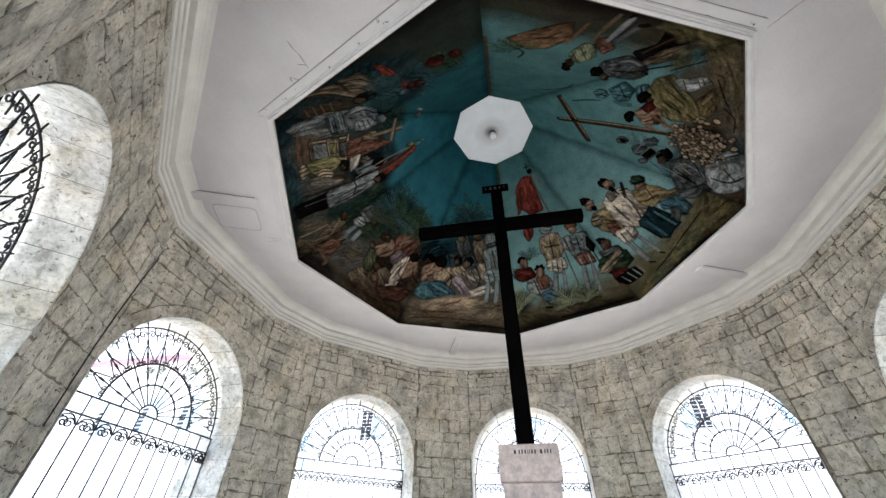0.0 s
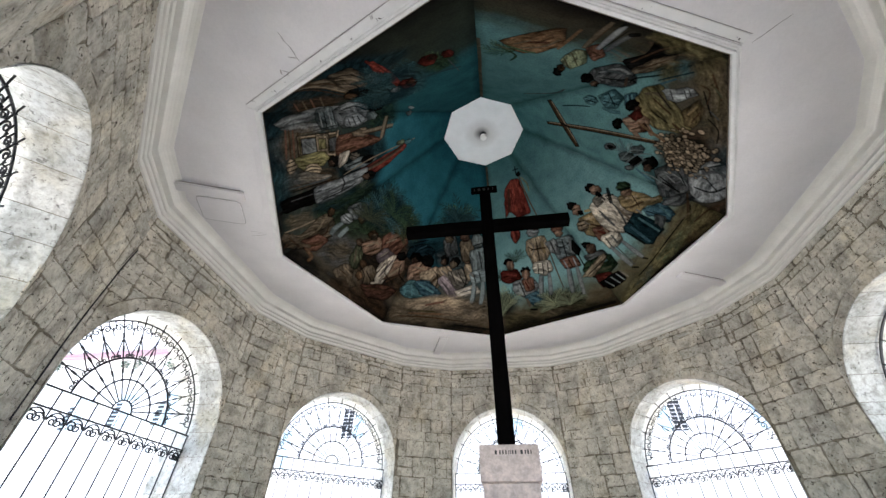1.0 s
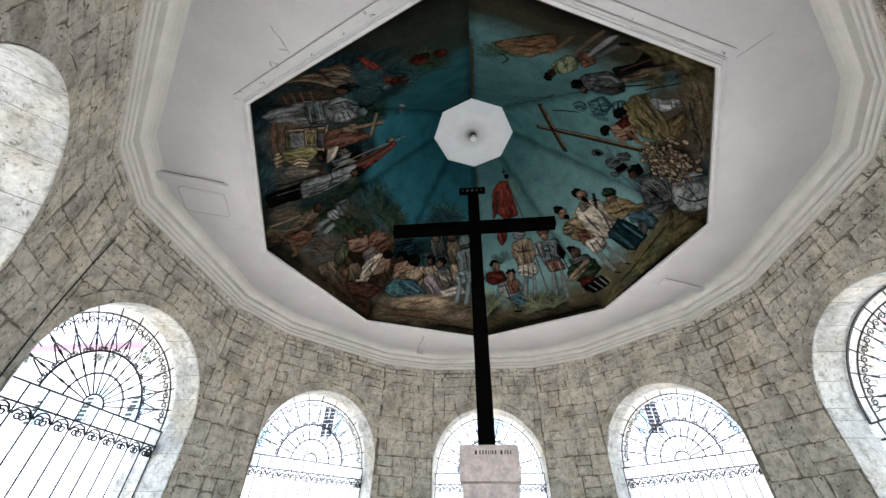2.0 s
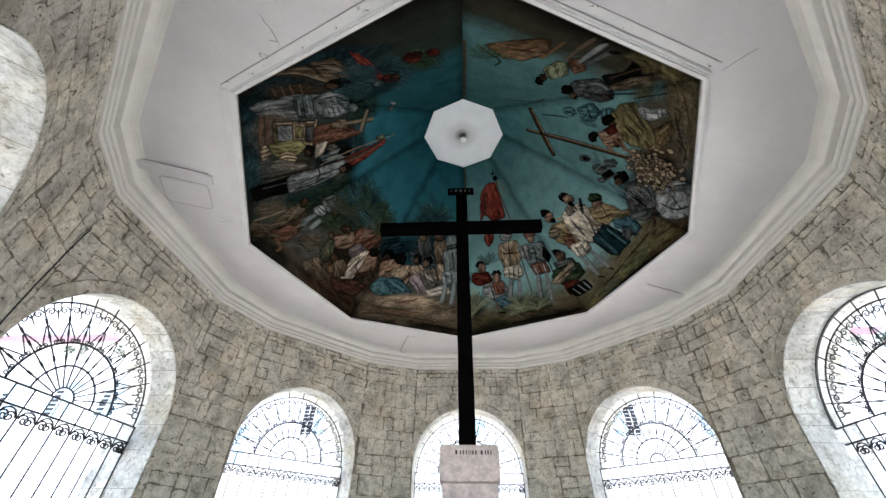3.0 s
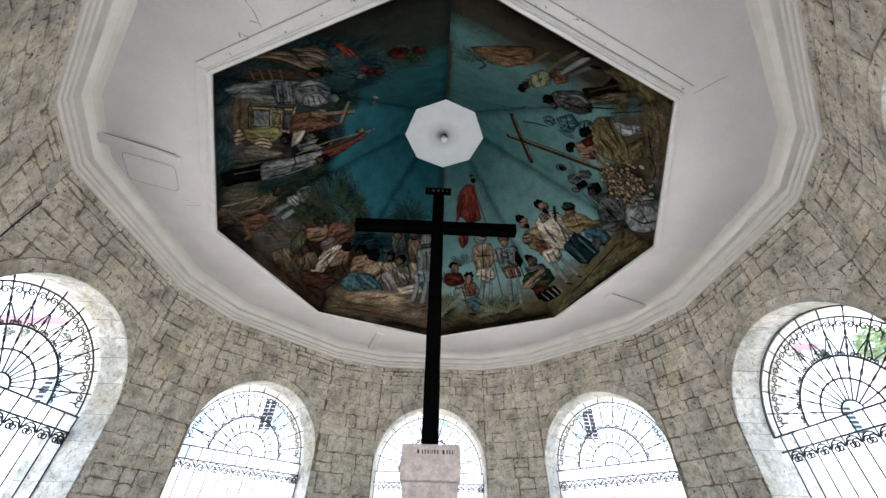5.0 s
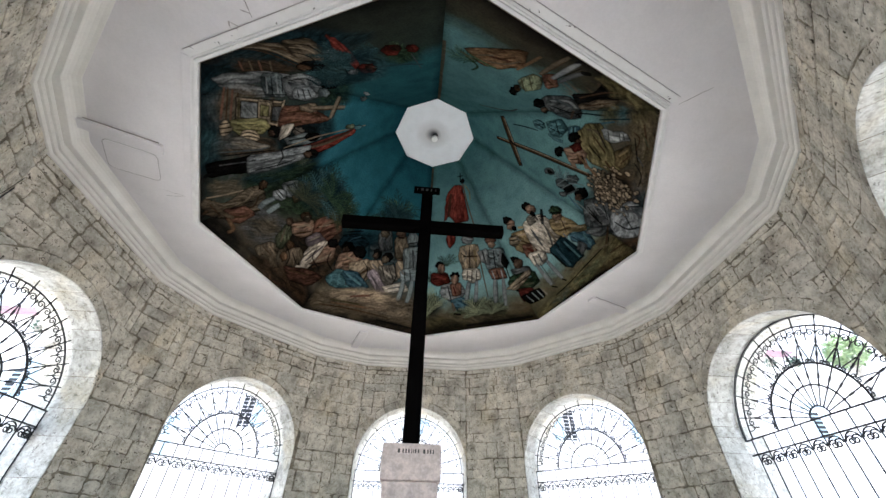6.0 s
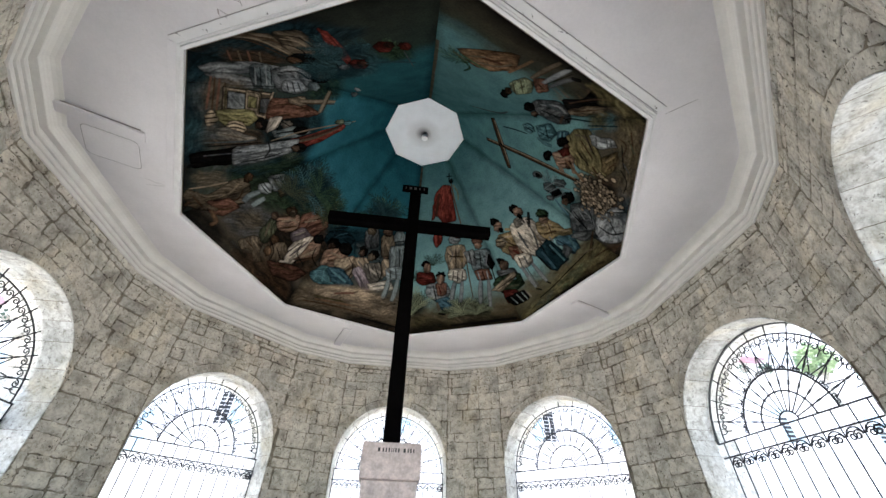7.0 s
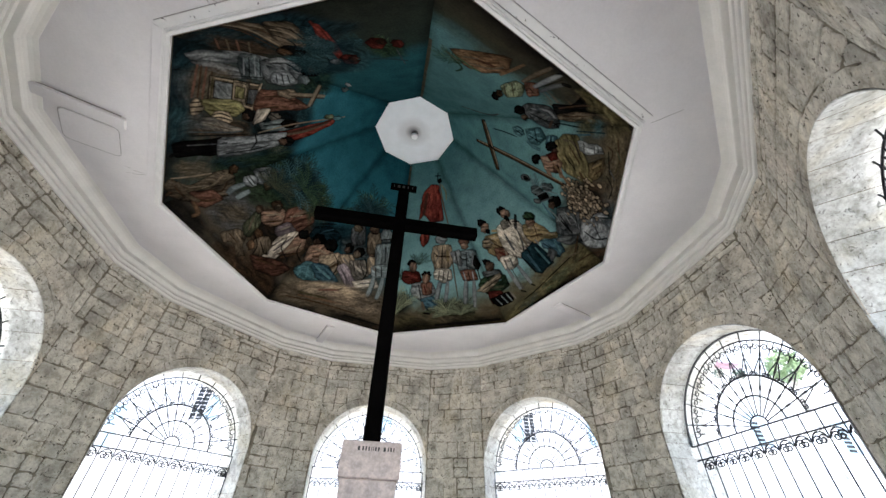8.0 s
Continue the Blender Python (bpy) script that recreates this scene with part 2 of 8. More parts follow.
# flat ceiling ring between cornice and mural
oct_a = [45 * i for i in range(8)]
bm = bmesh.new()
outer = [bm.verts.new(((R_WALL - 0.1) * math.cos(radians(a)), (R_WALL - 0.1) * math.sin(radians(a)), Z_MURAL)) for a in CORNERS]
inner = [bm.verts.new(mural_corner(a, 0.02)) for a in oct_a]
for i in range(8):
    c0 = CORNERS.index((45 * i - 15))if (45 * i - 15) in CORNERS else CORNERS.index(45 * i - 15 + 360)
    p = [outer[(c0 + k) % 16] for k in range(3)]
    bm.faces.new((inner[i], p[0], p[1]))
    bm.faces.new((inner[i], p[1], p[2], inner[(i + 1) % 8]))
ext = bmesh.ops.extrude_face_region(bm, geom=list(bm.faces))
bmesh.ops.translate(bm, vec=(0, 0, 0.08), verts=[g for g in ext["geom"] if isinstance(g, bmesh.types.BMVert)])
ceiling = part("ceiling", finish(bm), PLASTER)
tagged(ceiling, "white-painted flat ceiling ring around the mural", "ceiling", "", "structure")

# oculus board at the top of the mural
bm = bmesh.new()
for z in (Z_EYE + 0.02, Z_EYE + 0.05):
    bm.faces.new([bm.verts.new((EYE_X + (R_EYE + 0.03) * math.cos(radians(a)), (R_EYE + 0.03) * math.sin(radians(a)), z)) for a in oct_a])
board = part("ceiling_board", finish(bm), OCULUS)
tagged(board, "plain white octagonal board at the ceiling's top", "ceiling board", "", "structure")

# floor, roof, ground
bm = bmesh.new()
bm.faces.new([bm.verts.new((5.2 * math.cos(radians(a)), 5.2 * math.sin(radians(a)), 0.004)) for a in CORNERS])
tagged(part("floor", bm, FLOOR), "grey stone floor inside the kiosk", "floor", "", "structure")
# the roof is out of view, added to keep daylight off the ceiling
v, f = ring_sweep([(-0.2, 5.24), (-1.0, 5.1), (-1.0, 5.2), (3.2, 8.2), (4.45, 8.4)], lambda d, a: R_WALL + 0.2 - d, CORNERS)
tagged(new("roof", mesh_of("roof", v, f, ROOFTILE)), "unseen tiled roof added over the kiosk to block daylight", "roof", "", "structure")
bm = bmesh.new()
bm.faces.new([bm.verts.new((1500 * x, 1500 * y, 0)) for x, y in ((-1, -1), (1, -1), (1, 1), (-1, 1))])
tagged(part("ground", bm, GROUND), "pale paved square around the kiosk", "ground", "", "structure")

# ---- the painted ceiling: eight sloping panels ----
AP0, AP1 = R_MURAL * math.cos(radians(22.5)), R_EYE * math.cos(radians(22.5))
W0, W1 = R_MURAL * math.sin(radians(22.5)), R_EYE * math.sin(radians(22.5))
SLOPE = math.hypot(AP0 - AP1, Z_EYE - Z_MURAL)


def mural_mat(name, low, high, ground, murk_col, earth):
    """Oil-painted sky over brown earth, dulled and stained."""
    m, n, l, b = node_mat(name, 0.9, 0, 0.0)
    spot = n.new("ShaderNodeAttribute")
    spot.attribute_name = "panel_place"
    v = spot.outputs["Vector"]
    sep = n.new("ShaderNodeSeparateXYZ")
    l.new(v, sep.inputs[0])
    wob = noise_of(n, l, v, 1.6, 5, 0.6)
    ma = n.new("ShaderNodeMath")
    ma.operation = "MULTIPLY_ADD"
    ma.inputs[1].default_value, ma.inputs[2].default_value = 0.7, -0.35
    l.new(wob, ma.inputs[0])
    ad = n.new("ShaderNodeMath")
    l.new(sep.outputs["Y"], ad.inputs[0])
    l.new(ma.outputs[0], ad.inputs[1])
    nr = n.new("ShaderNodeMath")
    nr.operation = "DIVIDE"
    nr.inputs[1].default_value = SLOPE
    l.new(ad.outputs[0], nr.inputs[0])
    g = ground / SLOPE
    col = ramp_of(n, l, nr.outputs[0], [(0.0, (0.008, 0.007, 0.006)), (0.035, tuple(c * 0.5 for c in earth)), (0.1, earth), (max(0.13, g), murk_col), (max(0.13, g) + 0.1, low), (1.0, high)])
    # the painted shapes lie over the ground colours, their cover in the attribute's alpha
    paint = n.new("ShaderNodeAttribute")
    paint.attribute_name = "paint"
    bare = n.new("ShaderNodeMath")
    bare.operation = "SUBTRACT"
    bare.inputs[0].default_value = 1.0
    l.new(paint.outputs["Alpha"], bare.inputs[1])
    ground_part = n.new("ShaderNodeVectorMath")
    ground_part.operation = "SCALE"
    l.new(col, ground_part.inputs[0])
    l.new(bare.outputs[0], ground_part.inputs["Scale"])
    both = n.new("ShaderNodeVectorMath")
    l.new(ground_part.outputs[0], both.inputs[0])
    l.new(paint.outputs["Color"], both.inputs[1])
    col = both.outputs[0]
    st = ramp_of(n, l, noise_of(n, l, v, 3.5, 6, 0.65), [(0.3, (0.66, 0.68, 0.7)), (0.65, (1.08, 1.05, 1.02))])
    col = mix_of(n, l, 1.0, col, st, "MULTIPLY")
    fine = noise_of(n, l, v, 40, 4, 0.6)
    col = mix_of(n, l, 0.55, col, ramp_of(n, l, fine, [(0.33, (0.5, 0.5, 0.5)), (0.5, (1, 1, 1)), (0.68, (1.25, 1.25, 1.25))]), "MULTIPLY")
    # ragged darker band along the joints with the next panels
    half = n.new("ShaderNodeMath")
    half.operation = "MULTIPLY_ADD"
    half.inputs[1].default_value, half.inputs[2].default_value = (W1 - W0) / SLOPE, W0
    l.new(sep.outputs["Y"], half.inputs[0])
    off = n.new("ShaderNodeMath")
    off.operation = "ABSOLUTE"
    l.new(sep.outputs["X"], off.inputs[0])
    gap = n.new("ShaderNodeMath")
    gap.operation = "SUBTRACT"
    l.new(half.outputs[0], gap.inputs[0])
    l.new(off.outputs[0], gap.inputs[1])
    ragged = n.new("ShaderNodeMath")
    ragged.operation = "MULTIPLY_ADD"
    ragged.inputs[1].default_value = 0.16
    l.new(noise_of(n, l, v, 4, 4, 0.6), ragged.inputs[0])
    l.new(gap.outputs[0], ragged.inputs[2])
    joint_dark = ramp_of(n, l, ragged.outputs[0], [(0.06, (0.4, 0.42, 0.42)), (0.2, (1, 1, 1))])
    col = mix_of(n, l, 0.9, col, joint_dark, "MULTIPLY")
    l.new(col, b.inputs["Base Color"])
    bump_to(n, l, b, fine, 0.2, 0.004)
    return m


DEEP_LOW, DEEP_TOP, PALE_LOW, PALE_TOP = (0.028, 0.125, 0.157), (0.0115, 0.062, 0.078), (0.158, 0.29, 0.292), (0.040, 0.110, 0.115)
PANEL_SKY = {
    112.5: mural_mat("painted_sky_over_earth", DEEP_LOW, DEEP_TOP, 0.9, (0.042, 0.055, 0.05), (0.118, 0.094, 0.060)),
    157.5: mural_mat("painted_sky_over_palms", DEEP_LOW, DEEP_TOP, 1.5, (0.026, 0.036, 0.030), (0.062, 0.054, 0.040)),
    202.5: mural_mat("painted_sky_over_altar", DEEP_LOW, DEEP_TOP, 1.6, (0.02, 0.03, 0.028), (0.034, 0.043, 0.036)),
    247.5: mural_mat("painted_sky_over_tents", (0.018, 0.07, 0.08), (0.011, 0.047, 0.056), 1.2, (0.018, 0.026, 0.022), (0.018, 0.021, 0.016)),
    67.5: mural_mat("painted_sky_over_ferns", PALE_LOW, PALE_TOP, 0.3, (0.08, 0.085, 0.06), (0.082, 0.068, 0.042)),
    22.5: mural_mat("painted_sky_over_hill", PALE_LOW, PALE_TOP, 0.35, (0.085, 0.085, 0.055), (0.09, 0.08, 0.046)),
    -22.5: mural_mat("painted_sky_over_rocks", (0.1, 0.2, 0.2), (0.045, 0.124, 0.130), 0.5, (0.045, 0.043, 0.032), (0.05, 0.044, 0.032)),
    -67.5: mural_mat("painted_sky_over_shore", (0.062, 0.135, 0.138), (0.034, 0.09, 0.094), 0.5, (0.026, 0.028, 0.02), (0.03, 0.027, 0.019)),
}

# ---- the mural's painted shapes: flat daubs of oil colour on the panels ----
PIGMENT = {
    "sienna": (0.20, 0.125, 0.085), "pale": (0.42, 0.37, 0.30), "white": (0.46, 0.46, 0.43), "red": (0.155, 0.033, 0.024), "mustard": (0.19, 0.14, 0.07),
    "grey": (0.17, 0.18, 0.18), "steel": (0.13, 0.155, 0.155), "brown": (0.12, 0.07, 0.038), "dark": (0.0045, 0.004, 0.0038), "leaf": (0.05, 0.085, 0.045),
    "fern": (0.15, 0.165, 0.10), "lilac": (0.22, 0.18, 0.19), "blue": (0.035, 0.075, 0.095), "tan": (0.24, 0.185, 0.125), "olive": (0.125, 0.105, 0.05),
    "night": (0.008, 0.02, 0.024), "earth": (0.09, 0.07, 0.045), "rust": (0.125, 0.06, 0.04), "yellow": (0.20, 0.18, 0.08), "teal": (0.06, 0.13, 0.14),
}
CELL = 0.005
NX, NY = int(2 * W0 / CELL) + 3, int(SLOPE / CELL) + 3
paint_rng = random.Random(11)
cloud = np.random.default_rng(7)


def soft_noise(step, shape):
    """Smooth random field in 0..1 with features of about step cells."""
    gh, gw = shape[0] // step + 3, shape[1] // step + 3
    g = cloud.random((gh, gw))
    y, x = np.arange(shape[0]) / step, np.arange(shape[1]) / step
    yi, xi = y.astype(int), x.astype(int)
    fy, fx = (y - yi)[:, None], (x - xi)[None, :]
    fy, fx = fy * fy * (3 - 2 * fy), fx * fx * (3 - 2 * fx)
    return (g[yi][:, xi] * (1 - fy) * (1 - fx) + g[yi + 1][:, xi] * fy * (1 - fx) + g[yi][:, xi + 1] * (1 - fy) * fx + g[yi + 1][:, xi + 1] * fy * fx)


BRUSH = 0.55 + 0.4 * soft_noise(10, (NY, NX)) + 0.5 * soft_noise(4, (NY, NX))
STREAK = soft_noise(8, (256, 256))
CANVAS = {a: np.zeros((NY, NX, 4), np.float32) for a in PANEL_SKY}


def pigment(col):
    k = {"+": 1.6, "-": 0.38}.get(col[-1], 1.0)
    return np.array([min(0.8, c * k * 0.78) for c in PIGMENT[col.rstrip("+-")]], np.float32)


def toned(col, t):
    return col if col[-1] in "+-" else col + t


def lay(angle, pts, rgb, alpha=1.0, soft=0.008, round_off=0.0, light=(0.0, 0.0), folds=0.0):
    """Lays one closed shape of colour on a panel, soft at its edge; round_off darkens it towards its outline, folds streak it along its length."""
    p = np.asarray(pts, np.float32)
    x0, x1 = (np.array([p[:, 0].min() - soft, p[:, 0].max() + soft]) + W0) / CELL
    y0, y1 = np.array([p[:, 1].min() - soft, p[:, 1].max() + soft]) / CELL
    x0, x1, y0, y1 = max(0, int(x0)), min(NX, int(x1) + 2), max(0, int(y0)), min(NY, int(y1) + 2)
    if x1 <= x0 or y1 <= y0:
        return
    gx = (np.arange(x0, x1, dtype=np.float32) * CELL - W0)[None, None, :]
    gy = (np.arange(y0, y1, dtype=np.float32) * CELL)[None, :, None]
    a, b = p, np.roll(p, -1, 0)
    ax, ay, dx, dy = a[:, 0, None, None], a[:, 1, None, None], (b - a)[:, 0, None, None], (b - a)[:, 1, None, None]
    t = np.clip(((gx - ax) * dx + (gy - ay) * dy) / (dx * dx + dy * dy + 1e-12), 0, 1)
    dist = np.sqrt(((gx - ax - t * dx) ** 2 + (gy - ay - t * dy) ** 2).min(0))
    safe = np.where(np.abs(dy) < 1e-9, 1e-9, dy)
    cross_over = ((ay > gy) != (ay + dy > gy)) & (gx < ax + (gy - ay) * dx / safe)
    inside = cross_over.sum(0) % 2 == 1
    signed = np.where(inside, dist, -dist)
    cover = (np.clip(0.5 + signed / soft, 0, 1) * alpha)[..., None]
    tone = BRUSH[y0:y1, x0:x1].copy()
    if round_off:
        tone *= 0.5 + 0.62 * np.clip(signed / round_off, 0, 1)
        cx, cy = p.mean(0)
        size = max(0.02, 0.5 * float(np.ptp(p, 0).max()))
        tone *= 1 + np.clip(((gx[0] - cx) * light[0] + (gy[0] - cy) * light[1]) / size, -0.45, 0.45)
    if folds:
        q = p - p.mean(0)
        turn = 0.5 * math.atan2(2 * float((q[:, 0] * q[:, 1]).sum()), float((q[:, 0] ** 2 - q[:, 1] ** 2).sum())) + paint_rng.uniform(-0.3, 0.3)
        c, n = math.cos(turn), math.sin(turn)
        along, across = gx[0] * c + gy[0] * n, gy[0] * c - gx[0] * n
        bend = 0.02 * np.sin(along * 17 + paint_rng.uniform(0, 6))
        for wide, long, k in ((0.034, 0.16, 1.0), (0.013, 0.06, 0.7)):
            iy = ((across + bend) / wide * 8 + paint_rng.uniform(0, 200)).astype(int) % STREAK.shape[0]
            ix = (along / long * 8 + paint_rng.uniform(0, 200)).astype(int) % STREAK.shape[1]
            tone *= 1 + folds * k * (STREAK[iy, ix] * 1.9 - 1.02)
        tone = np.clip(tone, 0.06, 2.3)
    view = CANVAS[angle][y0:y1, x0:x1]
    view *= 1 - cover
    view[..., :3] += cover * rgb * tone[..., None]
    view[..., 3:] += cover


class Daubs:
    """Lays the daubs of one painted group on one panel."""

    def __init__(self, angle, thin=False):
        self.a, self.thin = angle, thin

    def poly(self, pts, col):
        r = paint_rng.uniform
        if self.thin:
            lay(self.a, pts, pigment(col), 0.4, 0.035)
            return
        lay(self.a, [(x + r(-0.003, 0.003), y + r(-0.003, 0.003)) for x, y in pts], pigment(col), 0.7 if col == "dark" else 0.92)

    def blob(self, s, v, ax, ay, bx, by, col, line=0.008, wob=0.1):
        ph = paint_rng.uniform(0, 6)
        n = 16
        la, lb = math.hypot(ax, ay) + 1e-6, math.hypot(bx, by) + 1e-6
        for grow, c in ((line, "dark" if col != "dark" else None), (0.0, col)):
            if c is None or (grow and line <= 0):
                continue
            pts = []
            for i in range(n):
                t = math.tau * i / n
                k = 1 + wob * math.sin(2 * t + ph) + wob * 0.6 * math.sin(3 * t + 2 * ph)
                ka, kb = k * (1 + grow / la), k * (1 + grow / lb)
                pts.append((s + ax * ka * math.cos(t) + bx * kb * math.sin(t), v + ay * ka * math.cos(t) + by * kb * math.sin(t)))
            self.poly(pts, c)
        if line > 0 and min(la, lb) > 0.03:
            self.poly([(s - ax * 0.42 + (ax * math.cos(t) * 0.5 + bx * math.sin(t) * 0.85), v - ay * 0.42 + (ay * math.cos(t) * 0.5 + by * math.sin(t) * 0.85)) for t in [math.tau * i / 11 for i in range(11)]], toned(col, "-"))
        if la > 0.05 and lb > 0.05 and line > 0:
            self.poly([(s + ax * 0.2 + (ax * math.cos(t) + bx * math.sin(t)) * 0.45, v + ay * 0.2 + (ay * math.cos(t) + by * math.sin(t)) * 0.45) for t in [math.tau * i / 9 for i in range(9)]], toned(col, "+"))

    def stroke(self, s0, v0, s1, v1, w0, w1, col, line=0.008, folds=True):
        d = Vector((s1 - s0, v1 - v0))
        length = max(d.length, 1e-4)
        d /= length
        nrm = Vector((-d.y, d.x))
        p, q = Vector((s0, v0)), Vector((s1, v1))
        bend = paint_rng.uniform(-0.06, 0.06) * length

        def outline(g):
            pts = []
            for k in range(6):
                t = k / 5
                w = (w0 + (w1 - w0) * t) / 2 * (1 + 0.12 * math.sin(5 * t + s0 * 20)) + g
                pts.append(p.lerp(q, t) + nrm * (w + bend * math.sin(math.pi * t)))
            pts.append(q + d * (w1 * 0.3 + g))
            for k in range(6):
                t = 1 - k / 5
                w = (w0 + (w1 - w0) * t) / 2 * (1 + 0.12 * math.sin(4 * t + v0 * 20)) + g
                pts.append(p.lerp(q, t) - nrm * (w - bend * math.sin(math.pi * t)))
            pts.append(p - d * (w0 * 0.25 + g))
            return [(a.x, a.y) for a in pts]

        if line > 0 and col != "dark":
            self.poly(outline(line), "dark")
        self.poly(outline(0.0), col)
        if folds and (w0 + w1) > 0.06:
            wm = (w0 + w1) / 2
            for o, frac, tone in ((0.31, 0.34, "-"), (-0.22, 0.2, "+")):
                a = p.lerp(q, 0.06) + nrm * (o * w0)
                b = p.lerp(q, 0.94) + nrm * (o * w1 + bend * 0.4)
                self.stroke(a.x, a.y, b.x, b.y, w0 * frac, w1 * frac, toned(col, tone), 0, False)
        if folds and (w0 + w1) > 0.07 and not col.endswith(("+", "-")):
            for k in range(5):
                o = paint_rng.uniform(-0.38, 0.38)
                t0, t1 = paint_rng.uniform(0.02, 0.4), paint_rng.uniform(0.55, 0.98)
                a = p.lerp(q, t0) + nrm * (o * (w0 + (w1 - w0) * t0) + bend * math.sin(math.pi * t0))
                b = p.lerp(q, t1) + nrm * (o * 0.9 * (w0 + (w1 - w0) * t1) + bend * math.sin(math.pi * t1))
                self.stroke(a.x, a.y, b.x, b.y, 0.008, 0.016, toned(col, "+" if k % 2 else "-"), 0, False)


def rounded_path(v, closed):
    """A smooth line through the given points of a panel."""
    p = [Vector((v[i], v[i + 1])) for i in range(0, len(v), 2)]
    n, out = len(p), []
    for i in range(n if closed else n - 1):
        a, b, c, d = [p[(i + k) % n] if closed else p[min(max(i + k, 0), n - 1)] for k in (-1, 0, 1, 2)]
        for k in range(4):
            t = k / 4
            q = b + (c - a) * (t / 2) + (a * 2 - b * 5 + c * 4 - d) * (t * t / 2) + (b * 3 - a - c * 3 + d) * (t * t * t / 2)
            out.append((q.x, q.y))
    if not closed:
        out.append((p[-1].x, p[-1].y))
    return out


def worn_path(v, rag=0.012):
    """The outline through the given points, its corners cut and its sides a little ragged."""
    p = [Vector((v[i], v[i + 1])) for i in range(0, len(v), 2)]
    out = []
    for i, b in enumerate(p):
        a, c = p[i - 1], p[(i + 1) % len(p)]
        for q in (b.lerp(a, 0.13), b.lerp(c, 0.13), b.lerp(c, 0.5)):
            j = min(rag, 0.12 * (c - a).length)
            out.append((q.x + paint_rng.uniform(-j, j), q.y + paint_rng.uniform(-j, j)))
    return out


def shape(angle, col, *v):
    """A form in oil colour with a thin dark contour, modelled towards its edges and streaked with folds."""
    p = worn_path(v)
    cx, cy = sum(q[0] for q in p) / len(p), sum(q[1] for q in p) / len(p)
    p = [(cx + (x - cx) * 1.07, cy + (y - cy) * 1.07) for x, y in p]
    grown = []
    for x, y in p:
        d = math.hypot(x - cx, y - cy) + 1e-6
        grown.append((cx + (x - cx) * (1 + 0.010 / d), cy + (y - cy) * (1 + 0.010 / d)))
    if col != "dark":
        lay(angle, grown, pigment("dark"), 0.75, 0.014)
    lay(angle, p, pigment(col), 1.0, 0.007, 0.04, (-0.3, 0.4), 0.72)


def wash(angle, col, *v):
    """A loose patch of thin colour with no contour."""
    lay(angle, worn_path(v, 0.05), pigment(col), 0.75, 0.12, 0.0, (0, 0), 0.7)


def field(angle, col, *v):
    """A straight-edged painted field with a dark contour."""
    p = [(v[i], v[i + 1]) for i in range(0, len(v), 2)]
    cx, cy = sum(q[0] for q in p) / len(p), sum(q[1] for q in p) / len(p)
    lay(angle, [(x + math.copysign(0.013, x - cx), y + math.copysign(0.013, y - cy)) for x, y in p], pigment("dark"), 0.9, 0.012)
    lay(angle, p, pigment(col), 1.0, 0.008, 0.0, (0, 0), 0.7)


def line(angle, col, width, *v):
    """One stroke of the brush, thinner towards its ends."""
    p = [Vector(q) for q in rounded_path(v, False)]
    left, right = [], []
    for i, q in enumerate(p):
        d = (p[min(i + 1, len(p) - 1)] - p[max(i - 1, 0)]).normalized()
        w = width / 2 * (0.62 + 0.38 * math.sin(math.pi * min(1.0, (i + 0.4) / len(p))))
        left.append((q.x - d.y * w, q.y + d.x * w))
        right.append((q.x + d.y * w, q.y - d.x * w))
    lay(angle, left + right[::-1], pigment(col), 0.95, 0.006, 0.02 if width > 0.06 else 0.0)


def fronds(angle, s, v, r, n, col, a0=-20, a1=200):
    """A palm: arching ribs with thin leaflets on both sides."""
    g = Daubs(angle)
    for i in range(n):
        a = radians(a0 + (a1 - a0) * (i + paint_rng.uniform(0.1, 0.9)) / n)
        L = r * paint_rng.uniform(0.75, 1.15)
        tone = paint_rng.choice(("", "-", "-", "+"))
        droop = (0.9 if math.cos(a) > 0 else -0.9) * paint_rng.uniform(0.5, 1.2)
        x, y = s, v
        for k in range(9):
            b = a - droop * (k / 9) ** 1.5
            x2, y2 = x + math.cos(b) * L / 9, y + math.sin(b) * L / 9
            g.stroke(x, y, x2, y2, 0.012, 0.010, toned(col, "-"), 0, False)
            leaf = r * 0.30 * math.sin(math.pi * (k + 1.2) / 10.5)
            for o in (-1, 1):
                c = b + o * paint_rng.uniform(0.55, 0.95)
                g.poly([(x, y), (x + math.cos(c + 0.12) * leaf * 0.55, y + math.sin(c + 0.12) * leaf * 0.55), (x + math.cos(c) * leaf, y + math.sin(c) * leaf), (x + math.cos(c - 0.12) * leaf * 0.55, y + math.sin(c - 0.12) * leaf * 0.55)],
                       toned(col, tone if paint_rng.random() < 0.7 else "-"))
            x, y = x2, y2


def fern(angle, s, v, r, n, deep, lit, a0=15, a1=165):
    """A clump of arching fronds with close leaflets, dark below and lit on the upper ones."""
    lay(angle, [(s + r * 0.6 * math.cos(t), v + r * (0.3 + 0.4 * math.sin(t))) for t in [math.tau * k / 12 for k in range(12)]], pigment(deep), 0.85, 0.15)
    for i in range(2 * n):
        a = radians(a0 + (a1 - a0) * ((i % n) + paint_rng.uniform(0.2, 0.8)) / n)
        L, col = r * paint_rng.uniform(0.75, 1.1), deep if i < n else lit
        droop = math.copysign(paint_rng.uniform(0.7, 1.3), math.cos(a))
        pts, x, y = [s, v], s, v
        for k in range(11):
            b = a - droop * (k / 11) ** 1.4
            x, y = x + math.cos(b) * L / 11, y + math.sin(b) * L / 11
            pts += [x, y]
            for o in (-1, 1):
                q = b + o * 0.85
                w = r * 0.19 * math.sin(math.pi * (k + 2) / 13.5)
                line(angle, col, 0.0085, x, y, x + math.cos(q) * w, y + math.sin(q) * w)
        line(angle, col, 0.012, *pts)


